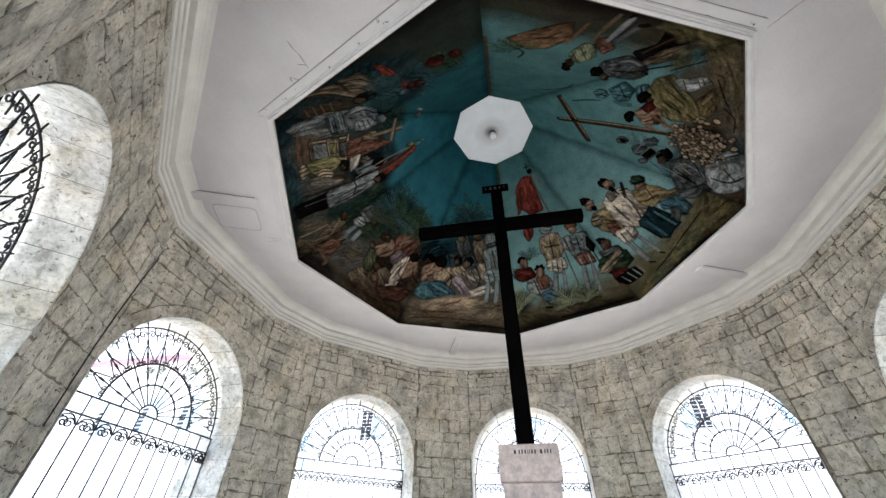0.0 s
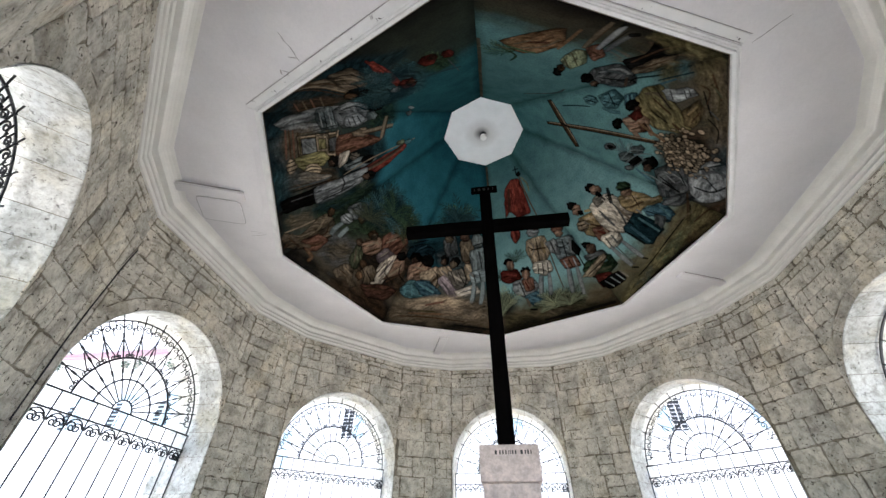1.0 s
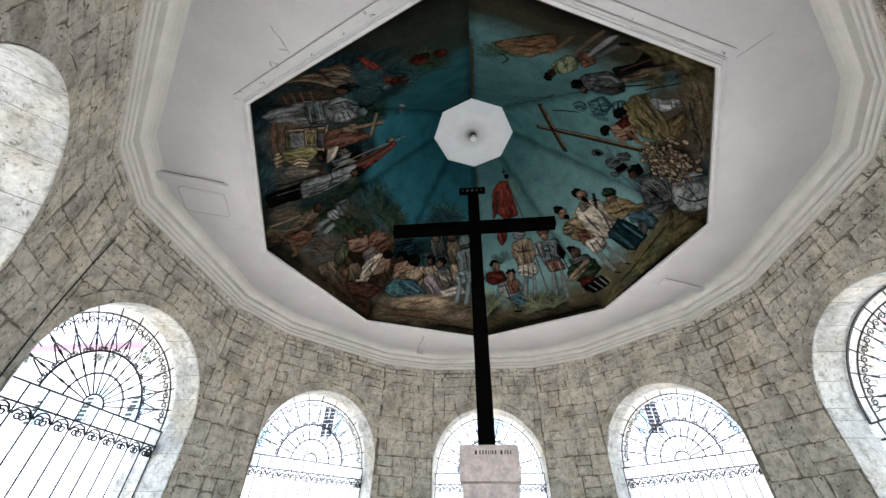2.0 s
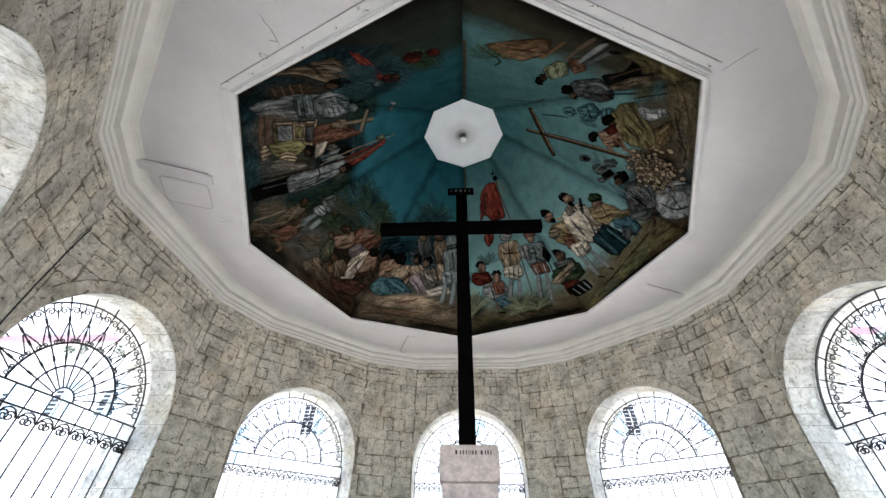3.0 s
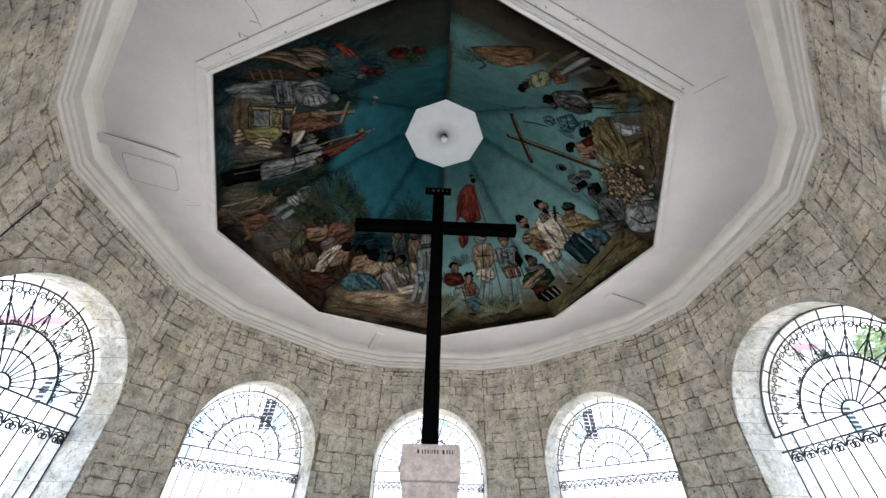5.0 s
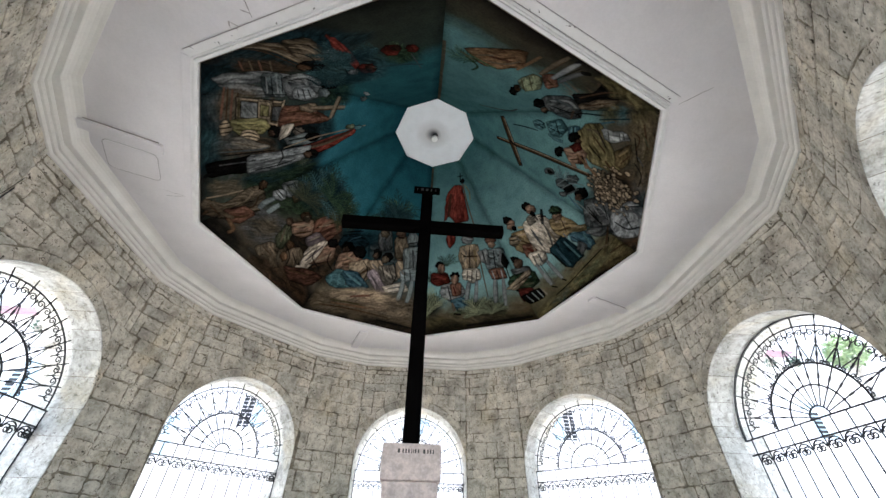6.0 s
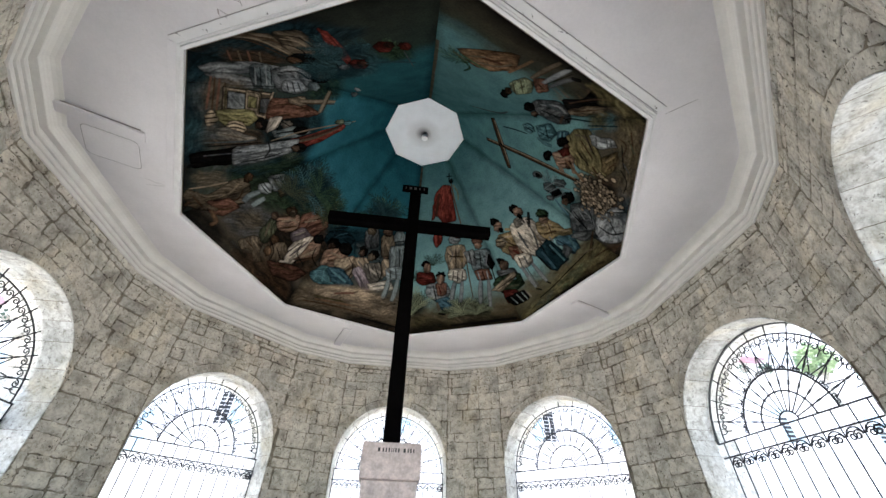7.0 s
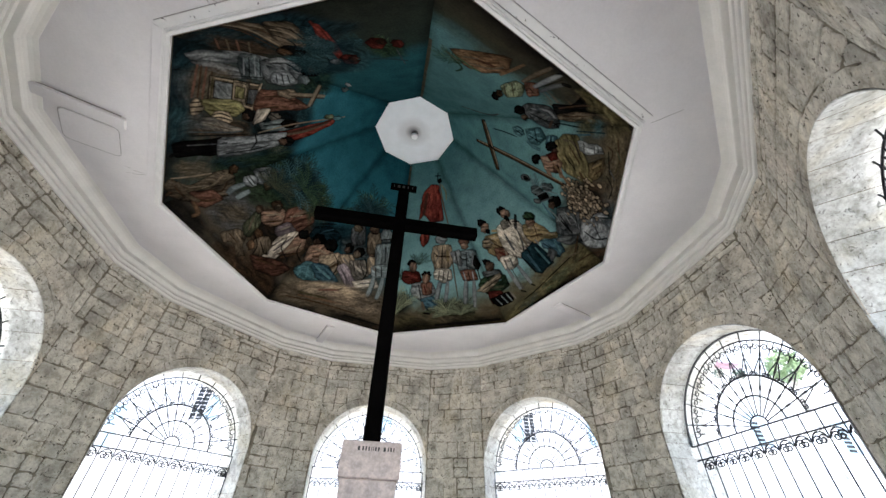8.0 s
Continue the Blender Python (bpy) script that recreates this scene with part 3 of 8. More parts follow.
def rubble(angle, s, v, w, h, n, col):
    g = Daubs(angle)
    for i in range(n):
        x, y = s + paint_rng.gauss(0, w * 0.45), v + paint_rng.gauss(0, h * 0.45)
        r = paint_rng.uniform(0.018, 0.044)
        a = paint_rng.uniform(0, 6.3)
        g.blob(x, y, r * math.cos(a), r * math.sin(a), -r * 0.7 * math.sin(a), r * 0.7 * math.cos(a), toned(col, paint_rng.choice(("", "", "-", "+"))), 0.015)


def murk(angle, s, v, w, h, n, cols):
    """Loose brushwork: earth, grass and shade at the foot of the panels."""
    g = Daubs(angle, True)
    for i in range(n * 2):
        x, y = s + paint_rng.uniform(-w, w), v + paint_rng.uniform(-h, h)
        a = paint_rng.gauss(0, 0.35)
        L = paint_rng.uniform(0.08, 0.34)
        g.stroke(x, y, x + L * math.cos(a), y + L * math.sin(a), paint_rng.uniform(0.012, 0.05), paint_rng.uniform(0.006, 0.02), paint_rng.choice(cols), 0, False)


# a strip of ochre paint down the two joints on the kiosk's axis
for a, e in ((67.5, -1), (-67.5, 1)):
    for t0, t1 in ((0.33, 0.62), (0.6, 0.99)):
        h0, h1 = W0 + (W1 - W0) * t0, W0 + (W1 - W0) * t1
        line(a, "tan-", 0.06, e * (h0 - 0.02), t0 * SLOPE, e * (h1 - 0.02), t1 * SLOPE)

# painted groups, panel by panel
murk(112.5, -0.187, 0.179, 1.297, 0.448, 40, ("earth", "earth", "tan-", "brown",))
murk(112.5, -0.274, 0.517, 1.047, 0.345, 20, ("tan-", "earth", "tan-",))
fronds(112.5, -0.654, 1.546, 0.33, 7, "night", 0, 180)
fronds(112.5, -0.072, 2.285, 0.465, 10, "leaf", 10, 170)
fronds(157.5, 0.079, 1.549, 0.404, 10, "leaf", 0, 180)
murk(157.5, -0.224, 0.094, 0.705, 0.558, 30, ("earth", "earth", "earth-",))
murk(157.5, 0.273, 0.181, 0.666, 0.482, 20, ("earth-", "brown-", "earth",))
fronds(157.5, -0.236, 1.481, 0.655, 18, "teal", 0, 200)
fronds(157.5, -0.267, 1.245, 0.493, 14, "fern", 10, 190)
fronds(157.5, -0.339, 1.526, 0.646, 12, "leaf", 0, 200)
fronds(157.5, -0.046, 1.653, 0.569, 14, "teal", 0, 180)
fronds(157.5, -0.334, 1.743, 0.491, 12, "teal-", 0, 190)
fronds(157.5, 0.262, 1.635, 0.501, 14, "leaf", 0, 200)
fronds(157.5, 0.354, 1.641, 0.363, 8, "fern", 0, 200)
fronds(157.5, -0.271, 1.104, 0.425, 10, "leaf", 0, 180)
fronds(202.5, 0.464, 1.353, 0.448, 10, "fern", 0, 180)
murk(157.5, -0.553, 0.540, 0.280, 0.242, 14, ("grey-", "earth", "grey-",))
murk(202.5, 0.615, 0.354, 0.268, 0.195, 12, ("grey-", "earth", "grey-",))
murk(157.5, -0.090, 0.515, 0.493, 0.397, 20, ("earth", "leaf-", "grey-",))
murk(202.5, -0.736, 0.132, 0.416, 0.101, 14, ("grey-", "teal-", "steel-",))
murk(202.5, -0.194, 0.344, 0.189, 0.311, 14, ("teal-", "steel-", "grey-",))
murk(202.5, -0.148, 0.754, 0.255, 0.452, 14, ("steel-", "grey-", "earth",))
murk(202.5, -0.196, 1.401, 0.217, 0.239, 10, ("teal-", "leaf-", "night",))
fronds(202.5, -0.181, 1.632, 0.257, 9, "teal", 0, 200)
murk(247.5, 0.532, -0.089, 0.264, 0.364, 25, ("olive-", "night", "brown-",))
murk(247.5, 0.924, 0.183, 0.190, 0.287, 14, ("olive-", "night", "tan-",))
fronds(247.5, 0.018, 0.730, 0.389, 12, "teal", -60, 80)
fronds(247.5, 0.358, 1.275, 0.585, 14, "teal", -60, 60)
fronds(202.5, -0.736, 1.797, 0.342, 12, "teal", -60, 60)
murk(202.5, -0.877, 0.699, 0.166, 0.474, 14, ("grey-", "brown-", "tan-",))
fronds(247.5, -0.245, 0.852, 0.330, 9, "teal", -60, 80)
fronds(247.5, -0.547, 1.174, 0.364, 9, "leaf", -60, 80)
murk(67.5, -0.548, 0.204, 0.560, 0.215, 25, ("earth", "olive-", "earth-",))
murk(67.5, 0.629, 0.213, 0.660, 0.214, 25, ("olive-", "earth", "earth-",))
fronds(67.5, -0.682, 1.083, 0.301, 8, "leaf", 20, 160)
murk(22.5, -0.018, 0.124, 0.629, 0.476, 40, ("olive-", "earth", "earth-", "brown",))
murk(22.5, 0.700, 0.201, 0.396, 0.339, 25, ("olive-", "earth-", "brown-",))
murk(-22.5, 0.476, 0.183, 0.520, 0.101, 22, ("earth", "olive-", "earth", "brown-",))
murk(-22.5, 1.038, 0.208, 0.109, 0.084, 8, ("olive-", "earth",))
murk(-22.5, 0.782, 0.227, 0.139, 0.089, 8, ("earth", "brown",))
murk(-22.5, 0.514, 0.197, 0.135, 0.078, 8, ("olive-", "earth",))
fronds(-22.5, -0.403, 1.284, 0.307, 10, "steel", 0, 360)
murk(-67.5, -0.833, 0.381, 0.268, 0.351, 16, ("olive-", "brown", "earth-",))
fronds(-67.5, 0.465, 1.273, 0.366, 10, "leaf", -120, 60)
fronds(202.5, 0.628, 0.623, 0.347, 8, "leaf", 0, 180)
fronds(202.5, 0.795, 1.239, 0.404, 9, "leaf", 0, 180)
murk(202.5, 0.566, 0.620, 0.328, 0.383, 16, ("earth-", "leaf-",))
murk(157.5, 0.787, 0.958, 0.499, 0.384, 14, ("brown", "leaf-", "tan-",))
fronds(112.5, -0.642, 1.957, 0.27, 7, "leaf", 0, 180)
fronds(112.5, -0.254, 2.059, 0.288, 8, "leaf-", 0, 180)
murk(67.5, -0.284, 0.274, 0.364, 0.134, 14, ("leaf", "leaf", "earth",))
murk(67.5, 1.153, 0.131, 0.266, 0.105, 12, ("olive-", "brown",))
murk(22.5, 1.084, 0.355, 0.333, 0.309, 25, ("olive-", "earth-", "brown",))
fronds(67.5, -0.922, 0.397, 0.612, 16, "leaf-", 60, 175)
fronds(67.5, -0.953, 0.378, 0.662, 7, "fern+", 62, 160)
fronds(67.5, 0.123, 0.242, 0.458, 18, "leaf-", 10, 170)
fronds(67.5, 0.112, 0.244, 0.435, 8, "fern+", 15, 165)
fronds(67.5, 0.387, 0.237, 0.382, 12, "leaf-", 10, 170)
fronds(67.5, 0.387, 0.237, 0.360, 7, "fern", 15, 165)
fronds(67.5, -0.354, 1.371, 0.260, 8, "leaf", 20, 160)
fronds(157.5, 0.222, 1.748, 0.405, 14, "leaf", 0, 200)
fronds(157.5, 0.170, 1.599, 0.306, 12, "fern", 0, 200)
murk(112.5, -0.391, 0.516, 0.800, 0.242, 18, ("tan-", "earth", "tan-",))
murk(112.5, -0.231, 0.348, 0.694, 0.205, 8, ("rust-", "earth", "tan-",))
# shade and ground behind the groups
wash(112.5, "night", -1.08, 1.66, -0.51, 1.85, 0.60, 2.12, 0.86, 1.30, -0.30, 1.11, -0.96, 0.97)
wash(157.5, "night", 0.45, 1.48, 0.97, 1.99, 2.21, 3.01, 3.18, 2.44, 1.68, 1.46, 0.97, 0.97)
wash(112.5, "night", -0.59, 1.74, 0.61, 2.08, 0.79, 1.48, -0.33, 1.22)
wash(112.5, "steel-", -0.42, 1.55, 0.67, 1.87, 0.82, 1.37, -0.18, 1.11)
wash(112.5, "brown-", -2.08, 1.55, -1.11, 1.92, -0.83, 1.10, -0.86, 0.60, -1.64, 0.43, -1.96, 0.94)
wash(157.5, "brown-", -0.46, 0.89, 0.28, 1.69, 1.05, 1.16, 1.31, 0.71, 0.55, 0.20, -0.04, 0.47)
wash(157.5, "dark", -0.29, 0.80, -0.03, 1.19, 0.61, 1.26, 0.97, 0.65, 0.48, 0.31)
wash(157.5, "leaf-", -1.33, 0.81, -1.01, 1.48, -0.33, 2.02, 0.30, 1.74, -0.06, 1.21, -0.56, 0.83, -1.03, 0.76)
wash(202.5, "leaf-", 0.58, 0.55, 0.58, 1.31, 1.19, 2.40, 2.55, 3.03, 2.27, 2.11, 1.69, 1.24, 1.02, 0.76)
wash(157.5, "night", -0.71, 1.63, -0.32, 2.00, 0.21, 1.77, -0.13, 1.27)
wash(157.5, "grey-", -0.93, 0.53, -0.72, 0.84, -0.32, 0.91, -0.12, 0.59, -0.43, 0.35, -0.78, 0.34)
wash(157.5, "earth", -0.77, 0.52, -0.53, 0.80, -0.26, 0.66, -0.52, 0.40)
wash(112.5, "dark", -1.77, 0.54, -1.22, 0.52, -1.03, 0.06, -1.27, 0.01, -1.88, 0.29)
wash(157.5, "dark", 0.35, 0.22, 0.94, 0.46, 1.43, 0.14, 1.19, -0.00, 0.38, -0.02)
wash(112.5, "brown-", -2.41, 0.72, -1.79, 0.76, -1.26, 0.42, -1.21, 0.07, -1.88, 0.29)
wash(157.5, "brown-", -0.34, 0.11, 0.22, 0.40, 0.95, 0.35, 1.22, 0.07, 0.38, -0.02)
wash(157.5, "dark", -1.24, -0.00, -0.70, 0.09, 0.28, 0.07, 1.19, -0.00, 0.56, 0.10, -0.70, 0.21, -1.25, 0.18)
wash(112.5, "tan-", -1.12, 0.39, -0.30, 0.68, 0.94, 0.78, 1.02, 0.42, -0.06, 0.25, -1.08, 0.14)
wash(112.5, "tan", -0.71, 0.47, -0.05, 0.66, 0.71, 0.61, 0.15, 0.39, -0.56, 0.34)
wash(112.5, "tan-", -0.79, 0.34, 0.10, 0.55, 0.87, 0.49, -0.07, 0.30)
wash(67.5, "dark", -3.79, 1.03, -2.41, 0.54, -1.18, 0.05, -1.15, 0.15, -2.37, 0.66)
wash(112.5, "dark", -1.16, 0.03, -0.01, 0.07, 1.26, 0.07, 1.23, 0.16, -0.04, 0.19)
wash(202.5, "night", -1.17, 0.02, -1.22, 0.14, -0.79, 0.23, -0.40, 0.14, -0.01, 0.27, 0.37, 0.07, 0.17, -0.01)
wash(202.5, "night", -0.44, 0.82, -0.31, 1.77, 0.18, 2.12, 0.54, 1.74, 0.28, 1.07)
wash(202.5, "dark", -0.36, 1.00, -0.26, 1.58, 0.38, 1.71, 0.18, 1.11)
wash(202.5, "brown-", -0.38, 0.22, -0.17, 0.93, 0.28, 1.07, 0.03, 0.22)
wash(247.5, "teal-", 0.53, 0.54, 0.07, 0.72, -0.28, 1.21, 0.10, 1.72, 0.67, 1.49)
wash(202.5, "leaf-", -0.90, 1.35, -0.91, 1.92, -0.51, 2.06, -0.50, 1.62)
wash(247.5, "leaf-", 0.80, 1.27, 0.44, 1.53, 0.90, 2.41, 1.24, 2.24)
wash(247.5, "night", 0.43, -0.11, 0.17, 0.05, -0.10, 0.43, 0.23, 0.51, 0.50, 0.13)
wash(247.5, "leaf-", -0.34, 0.75, -0.73, 1.17, -0.54, 1.52, -0.20, 1.40)
wash(22.5, "olive", -1.15, 0.03, -0.06, 0.22, 0.63, 0.34, 1.16, 0.36, 1.51, 0.13, 1.31, 0.03, 0.31, 0.06, -1.20, -0.05)
wash(22.5, "olive", -0.23, 0.15, 0.48, 0.26, 0.92, 0.26, 0.64, 0.16, 0.05, 0.12)
wash(-22.5, "brown-", -1.95, 0.69, -1.13, 0.22, -0.89, -0.05, -1.12, 0.00, -1.97, 0.48)
wash(22.5, "brown-", 0.64, 0.28, 1.20, 0.24, 1.43, 0.11, 1.29, 0.05, 0.71, 0.11)
wash(22.5, "fern-", -0.81, 0.05, -0.23, 0.13, -0.01, 0.11, -0.35, 0.02)
wash(22.5, "teal-", -0.49, 0.12, -0.08, 0.18, 0.09, 0.14, -0.26, 0.07)
wash(22.5, "dark", -1.16, -0.05, 0.28, 0.01, 1.28, 0.01, 1.29, 0.11, 0.35, 0.13, -1.09, 0.05)
wash(67.5, "olive-", -0.93, 0.41, 0.12, 0.34, 1.17, 0.12, 1.14, -0.01, 0.04, 0.02, -1.02, 0.07)
wash(67.5, "dark", -1.03, 0.03, 0.03, -0.02, 1.23, 0.02, 1.16, 0.10, 0.07, 0.13, -0.99, 0.19)
wash(67.5, "earth", -0.72, 0.36, -0.13, 0.30, 0.43, 0.23, -0.04, 0.16)
wash(-22.5, "brown-", 0.03, 0.87, 0.27, 0.35, -0.05, 0.10, -0.41, 0.12, -0.59, 0.52, -0.40, 0.84)
wash(-22.5, "dark", -0.07, 0.74, 0.14, 0.34, -0.20, 0.17, -0.45, 0.49)
wash(-22.5, "night", -0.45, 1.07, -0.45, 0.75, -1.39, 0.78, -1.21, 0.98)
wash(22.5, "night", 1.18, 1.33, 1.31, 1.04, 0.85, 0.60, 0.85, 0.85)
wash(-67.5, "earth", -0.95, 0.19, -1.42, 0.18, -4.34, 2.85, -4.40, 3.29, -2.16, 1.28)
wash(-22.5, "earth", 1.26, 0.38, 1.11, 0.00, -0.00, -0.05, -0.08, 0.14, 0.61, 0.26)
wash(-67.5, "olive", -1.08, 0.24, -1.51, 0.35, -2.41, 1.20, -2.01, 1.05)
wash(-22.5, "olive", 1.20, 0.31, 1.03, 0.06, 0.58, 0.05, 0.70, 0.21)
wash(-22.5, "fern-", 0.78, 0.23, 0.65, 0.09, 0.31, 0.10, 0.37, 0.20)
wash(-22.5, "grey-", 0.29, 0.16, 0.34, 0.02, -0.13, 0.02, -0.17, 0.11)
# panel behind on the left: tents, robes
wash(202.5, "night", -1.18, -0.00, -1.38, 0.41, -1.59, 0.99, -1.61, 2.20, -1.28, 1.54, -1.10, 1.07, -1.18, 0.48, -0.95, 0.17, -0.46, -0.01)
wash(247.5, "night", 1.33, 0.09, 0.75, 0.02, 0.17, 0.05, -0.42, 0.56, 0.22, 0.74, 0.71, 0.79, 0.99, 0.36, 1.60, 0.57, 2.86, 1.52)
wash(202.5, "brown-", -1.26, 0.32, -1.26, 0.78, -1.13, 1.06, -1.05, 0.92, -1.13, 0.32)
wash(247.5, "brown-", 0.97, 0.14, 0.67, 0.39, 0.67, 0.73, 0.89, 0.80, 1.17, 0.35)
line(247.5, "rust", 0.018, 0.97, 0.19, 1.10, 0.40)
line(247.5, "tan-", 0.018, 0.90, 0.25, 1.04, 0.47)
line(247.5, "rust", 0.018, 0.83, 0.30, 0.98, 0.54)
line(247.5, "tan-", 0.018, 0.76, 0.38, 0.90, 0.60)
shape(247.5, "tan-", 0.86, -0.08, 0.69, 0.03, 0.60, 0.35, 0.59, 0.75, 0.46, 0.50, 0.45, 0.15, 0.59, 0.00)
line(247.5, "brown-", 0.022, 0.82, -0.05, 0.67, 0.17, 0.62, 0.66)
line(247.5, "tan", 0.021, 0.77, -0.03, 0.60, 0.17, 0.56, 0.60)
line(247.5, "brown-", 0.021, 0.66, -0.00, 0.51, 0.23, 0.49, 0.55)
shape(247.5, "tan-", 0.41, 0.12, 0.19, 0.21, 0.20, 0.50, 0.35, 0.75, 0.51, 0.67, 0.49, 0.37)
line(247.5, "tan", 0.020, 0.43, 0.25, 0.33, 0.41, 0.34, 0.67)
line(247.5, "dark", 0.020, 0.41, 0.19, 0.28, 0.33, 0.28, 0.62)
line(247.5, "dark", 0.020, 0.47, 0.36, 0.41, 0.52, 0.42, 0.70)
shape(247.5, "dark", 0.41, 0.87, 0.54, 0.94, 0.66, 0.83, 0.64, 0.67, 0.51, 0.61, 0.40, 0.70)
shape(247.5, "brown-", 0.56, 0.82, 0.63, 0.85, 0.68, 0.79, 0.65, 0.69, 0.58, 0.65, 0.54, 0.72)
shape(247.5, "steel", 0.25, 0.53, 0.07, 0.55, 0.04, 0.80, 0.13, 0.92, 0.29, 0.80)
line(247.5, "dark", 0.028, 0.24, 0.60, 0.08, 0.75)
line(247.5, "steel+", 0.029, 0.26, 0.68, 0.11, 0.82)
shape(247.5, "red", 0.04, 0.27, -0.01, 0.40, 0.02, 0.74, 0.09, 1.10, 0.19, 1.17, 0.14, 0.85, 0.11, 0.55)
line(247.5, "red", 0.022, 0.05, 0.36, 0.08, 0.75, 0.15, 1.08)
line(247.5, "red-", 0.022, 0.02, 0.43, 0.07, 0.85)
shape(247.5, "grey", 0.20, 1.31, 0.26, 1.37, 0.32, 1.33, 0.32, 1.24, 0.25, 1.18, 0.19, 1.22)
line(247.5, "dark", 0.015, 0.28, 1.10, 0.35, 1.34)
shape(247.5, "red-", -0.02, 1.36, 0.08, 1.46, 0.18, 1.38, 0.17, 1.21, 0.07, 1.12, -0.02, 1.19)
shape(247.5, "rust-", -0.02, 1.35, 0.04, 1.40, 0.10, 1.36, 0.10, 1.26, 0.04, 1.21, -0.02, 1.26)
shape(247.5, "red-", -0.45, 1.06, -0.36, 1.16, -0.26, 1.10, -0.25, 0.94, -0.34, 0.85, -0.44, 0.91)
shape(247.5, "rust-", -0.46, 1.02, -0.41, 1.07, -0.37, 1.04, -0.37, 0.97, -0.41, 0.92, -0.45, 0.94)
shape(247.5, "red-", -0.62, 1.20, -0.56, 1.26, -0.50, 1.18, -0.50, 1.06, -0.56, 1.01, -0.62, 1.08)
line(247.5, "grey-", 0.015, -0.51, 1.24, -0.49, 1.49, -0.47, 1.80)
line(247.5, "teal-", 0.054, 0.00, 1.33, -0.29, 1.47, -0.53, 1.69)
# figure in grey, lying along the slope
shape(202.5, "grey", -1.05, 0.12, -1.10, 0.26, -1.12, 0.62, -1.06, 0.96, -0.96, 0.97, -0.98, 0.63, -0.98, 0.23)
shape(247.5, "grey", 1.45, 0.36, 1.26, 0.36, 0.98, 0.53, 0.84, 0.81, 0.97, 0.98, 1.19, 0.77, 1.49, 0.55)
shape(202.5, "grey", -0.98, 0.17, -0.98, 0.42, -0.88, 0.78, -0.79, 0.98, -0.79, 0.64, -0.92, 0.26)
line(202.5, "grey+", 0.022, -1.06, 0.23, -1.07, 0.62, -1.02, 0.92)
line(247.5, "grey+", 0.049, 1.35, 0.40, 1.06, 0.62, 0.92, 0.84)
line(202.5, "steel-", 0.015, -1.00, 0.23, -0.96, 0.63, -0.89, 0.94)
line(202.5, "grey+", 0.022, -0.94, 0.29, -0.89, 0.63, -0.81, 0.87)
shape(202.5, "steel", -1.09, 0.62, -1.08, 0.84, -0.92, 0.98, -0.75, 0.95, -0.81, 0.70)
shape(247.5, "steel", 1.02, 0.58, 0.89, 0.71, 1.03, 1.06, 1.33, 1.38, 1.43, 1.13)
line(202.5, "grey+", 0.014, -1.05, 0.68, -0.83, 0.73)
line(247.5, "grey+", 0.014, 1.04, 0.67, 1.36, 1.10)
line(202.5, "dark", 0.015, -1.06, 0.74, -0.80, 0.80)
line(247.5, "dark", 0.014, 0.99, 0.69, 1.36, 1.19)
line(202.5, "grey+", 0.015, -1.06, 0.80, -0.81, 0.87)
line(247.5, "grey+", 0.014, 0.95, 0.73, 1.30, 1.22)
line(202.5, "dark", 0.015, -1.04, 0.87, -0.81, 0.93)
line(247.5, "dark", 0.014, 0.93, 0.79, 1.24, 1.24)
shape(202.5, "grey", -1.02, 0.88, -1.06, 1.15, -0.95, 1.43, -0.74, 1.50, -0.66, 1.33, -0.74, 1.02)
shape(247.5, "grey", 0.95, 0.83, 0.71, 0.90, 0.68, 1.23, 0.93, 1.66, 1.20, 1.75, 1.30, 1.44)
line(247.5, "dark", 0.031, 0.95, 0.95, 0.77, 1.05, 0.79, 1.36)
line(247.5, "grey+", 0.045, 0.88, 0.90, 0.72, 1.01, 0.74, 1.26)
shape(202.5, "grey+", -0.86, 1.07, -0.88, 1.27, -0.74, 1.42, -0.67, 1.27, -0.73, 1.09)
line(202.5, "dark", 0.016, -0.84, 1.12, -0.72, 1.17)
line(202.5, "dark", 0.016, -0.85, 1.19, -0.69, 1.27)
line(202.5, "dark", 0.016, -0.84, 1.27, -0.71, 1.35)
shape(247.5, "dark", 0.56, 1.47, 0.70, 1.60, 0.80, 1.53, 0.76, 1.34, 0.62, 1.22, 0.53, 1.28)
shape(247.5, "rust-", 0.52, 1.39, 0.60, 1.47, 0.68, 1.42, 0.66, 1.30, 0.58, 1.23, 0.51, 1.28)
shape(202.5, "steel", -0.75, 1.63, -0.69, 1.59, -0.71, 1.49, -0.78, 1.43, -0.84, 1.46, -0.82, 1.56)
shape(247.5, "steel", 0.84, 1.70, 0.95, 1.80, 0.99, 1.72, 0.93, 1.54, 0.82, 1.45, 0.78, 1.53)
line(202.5, "dark", 0.015, -0.89, -0.02, -0.83, 0.43, -0.79, 0.99)
# altar
wash(202.5, "tan-", -0.97, 0.18, -0.86, 0.64, -0.74, 0.64, -0.78, 0.43, -0.44, 0.44, -0.52, 0.17)
line(202.5, "rust", 0.027, -0.95, 0.23, -0.53, 0.21)
line(202.5, "brown-", 0.021, -0.94, 0.27, -0.52, 0.27)
line(202.5, "rust", 0.028, -0.92, 0.32, -0.50, 0.32)
line(202.5, "brown-", 0.022, -0.87, 0.38, -0.47, 0.38)
field(202.5, "tan-", -0.81, 0.37, -0.69, 0.96, -0.29, 0.97, -0.47, 0.39)
line(202.5, "olive-", 0.022, -0.79, 0.40, -0.48, 0.41)
line(202.5, "tan+", 0.017, -0.78, 0.43, -0.68, 0.93)
field(202.5, "grey", -0.75, 0.43, -0.70, 0.62, -0.47, 0.64, -0.53, 0.44)
line(202.5, "grey-", 0.014, -0.70, 0.46, -0.53, 0.61)
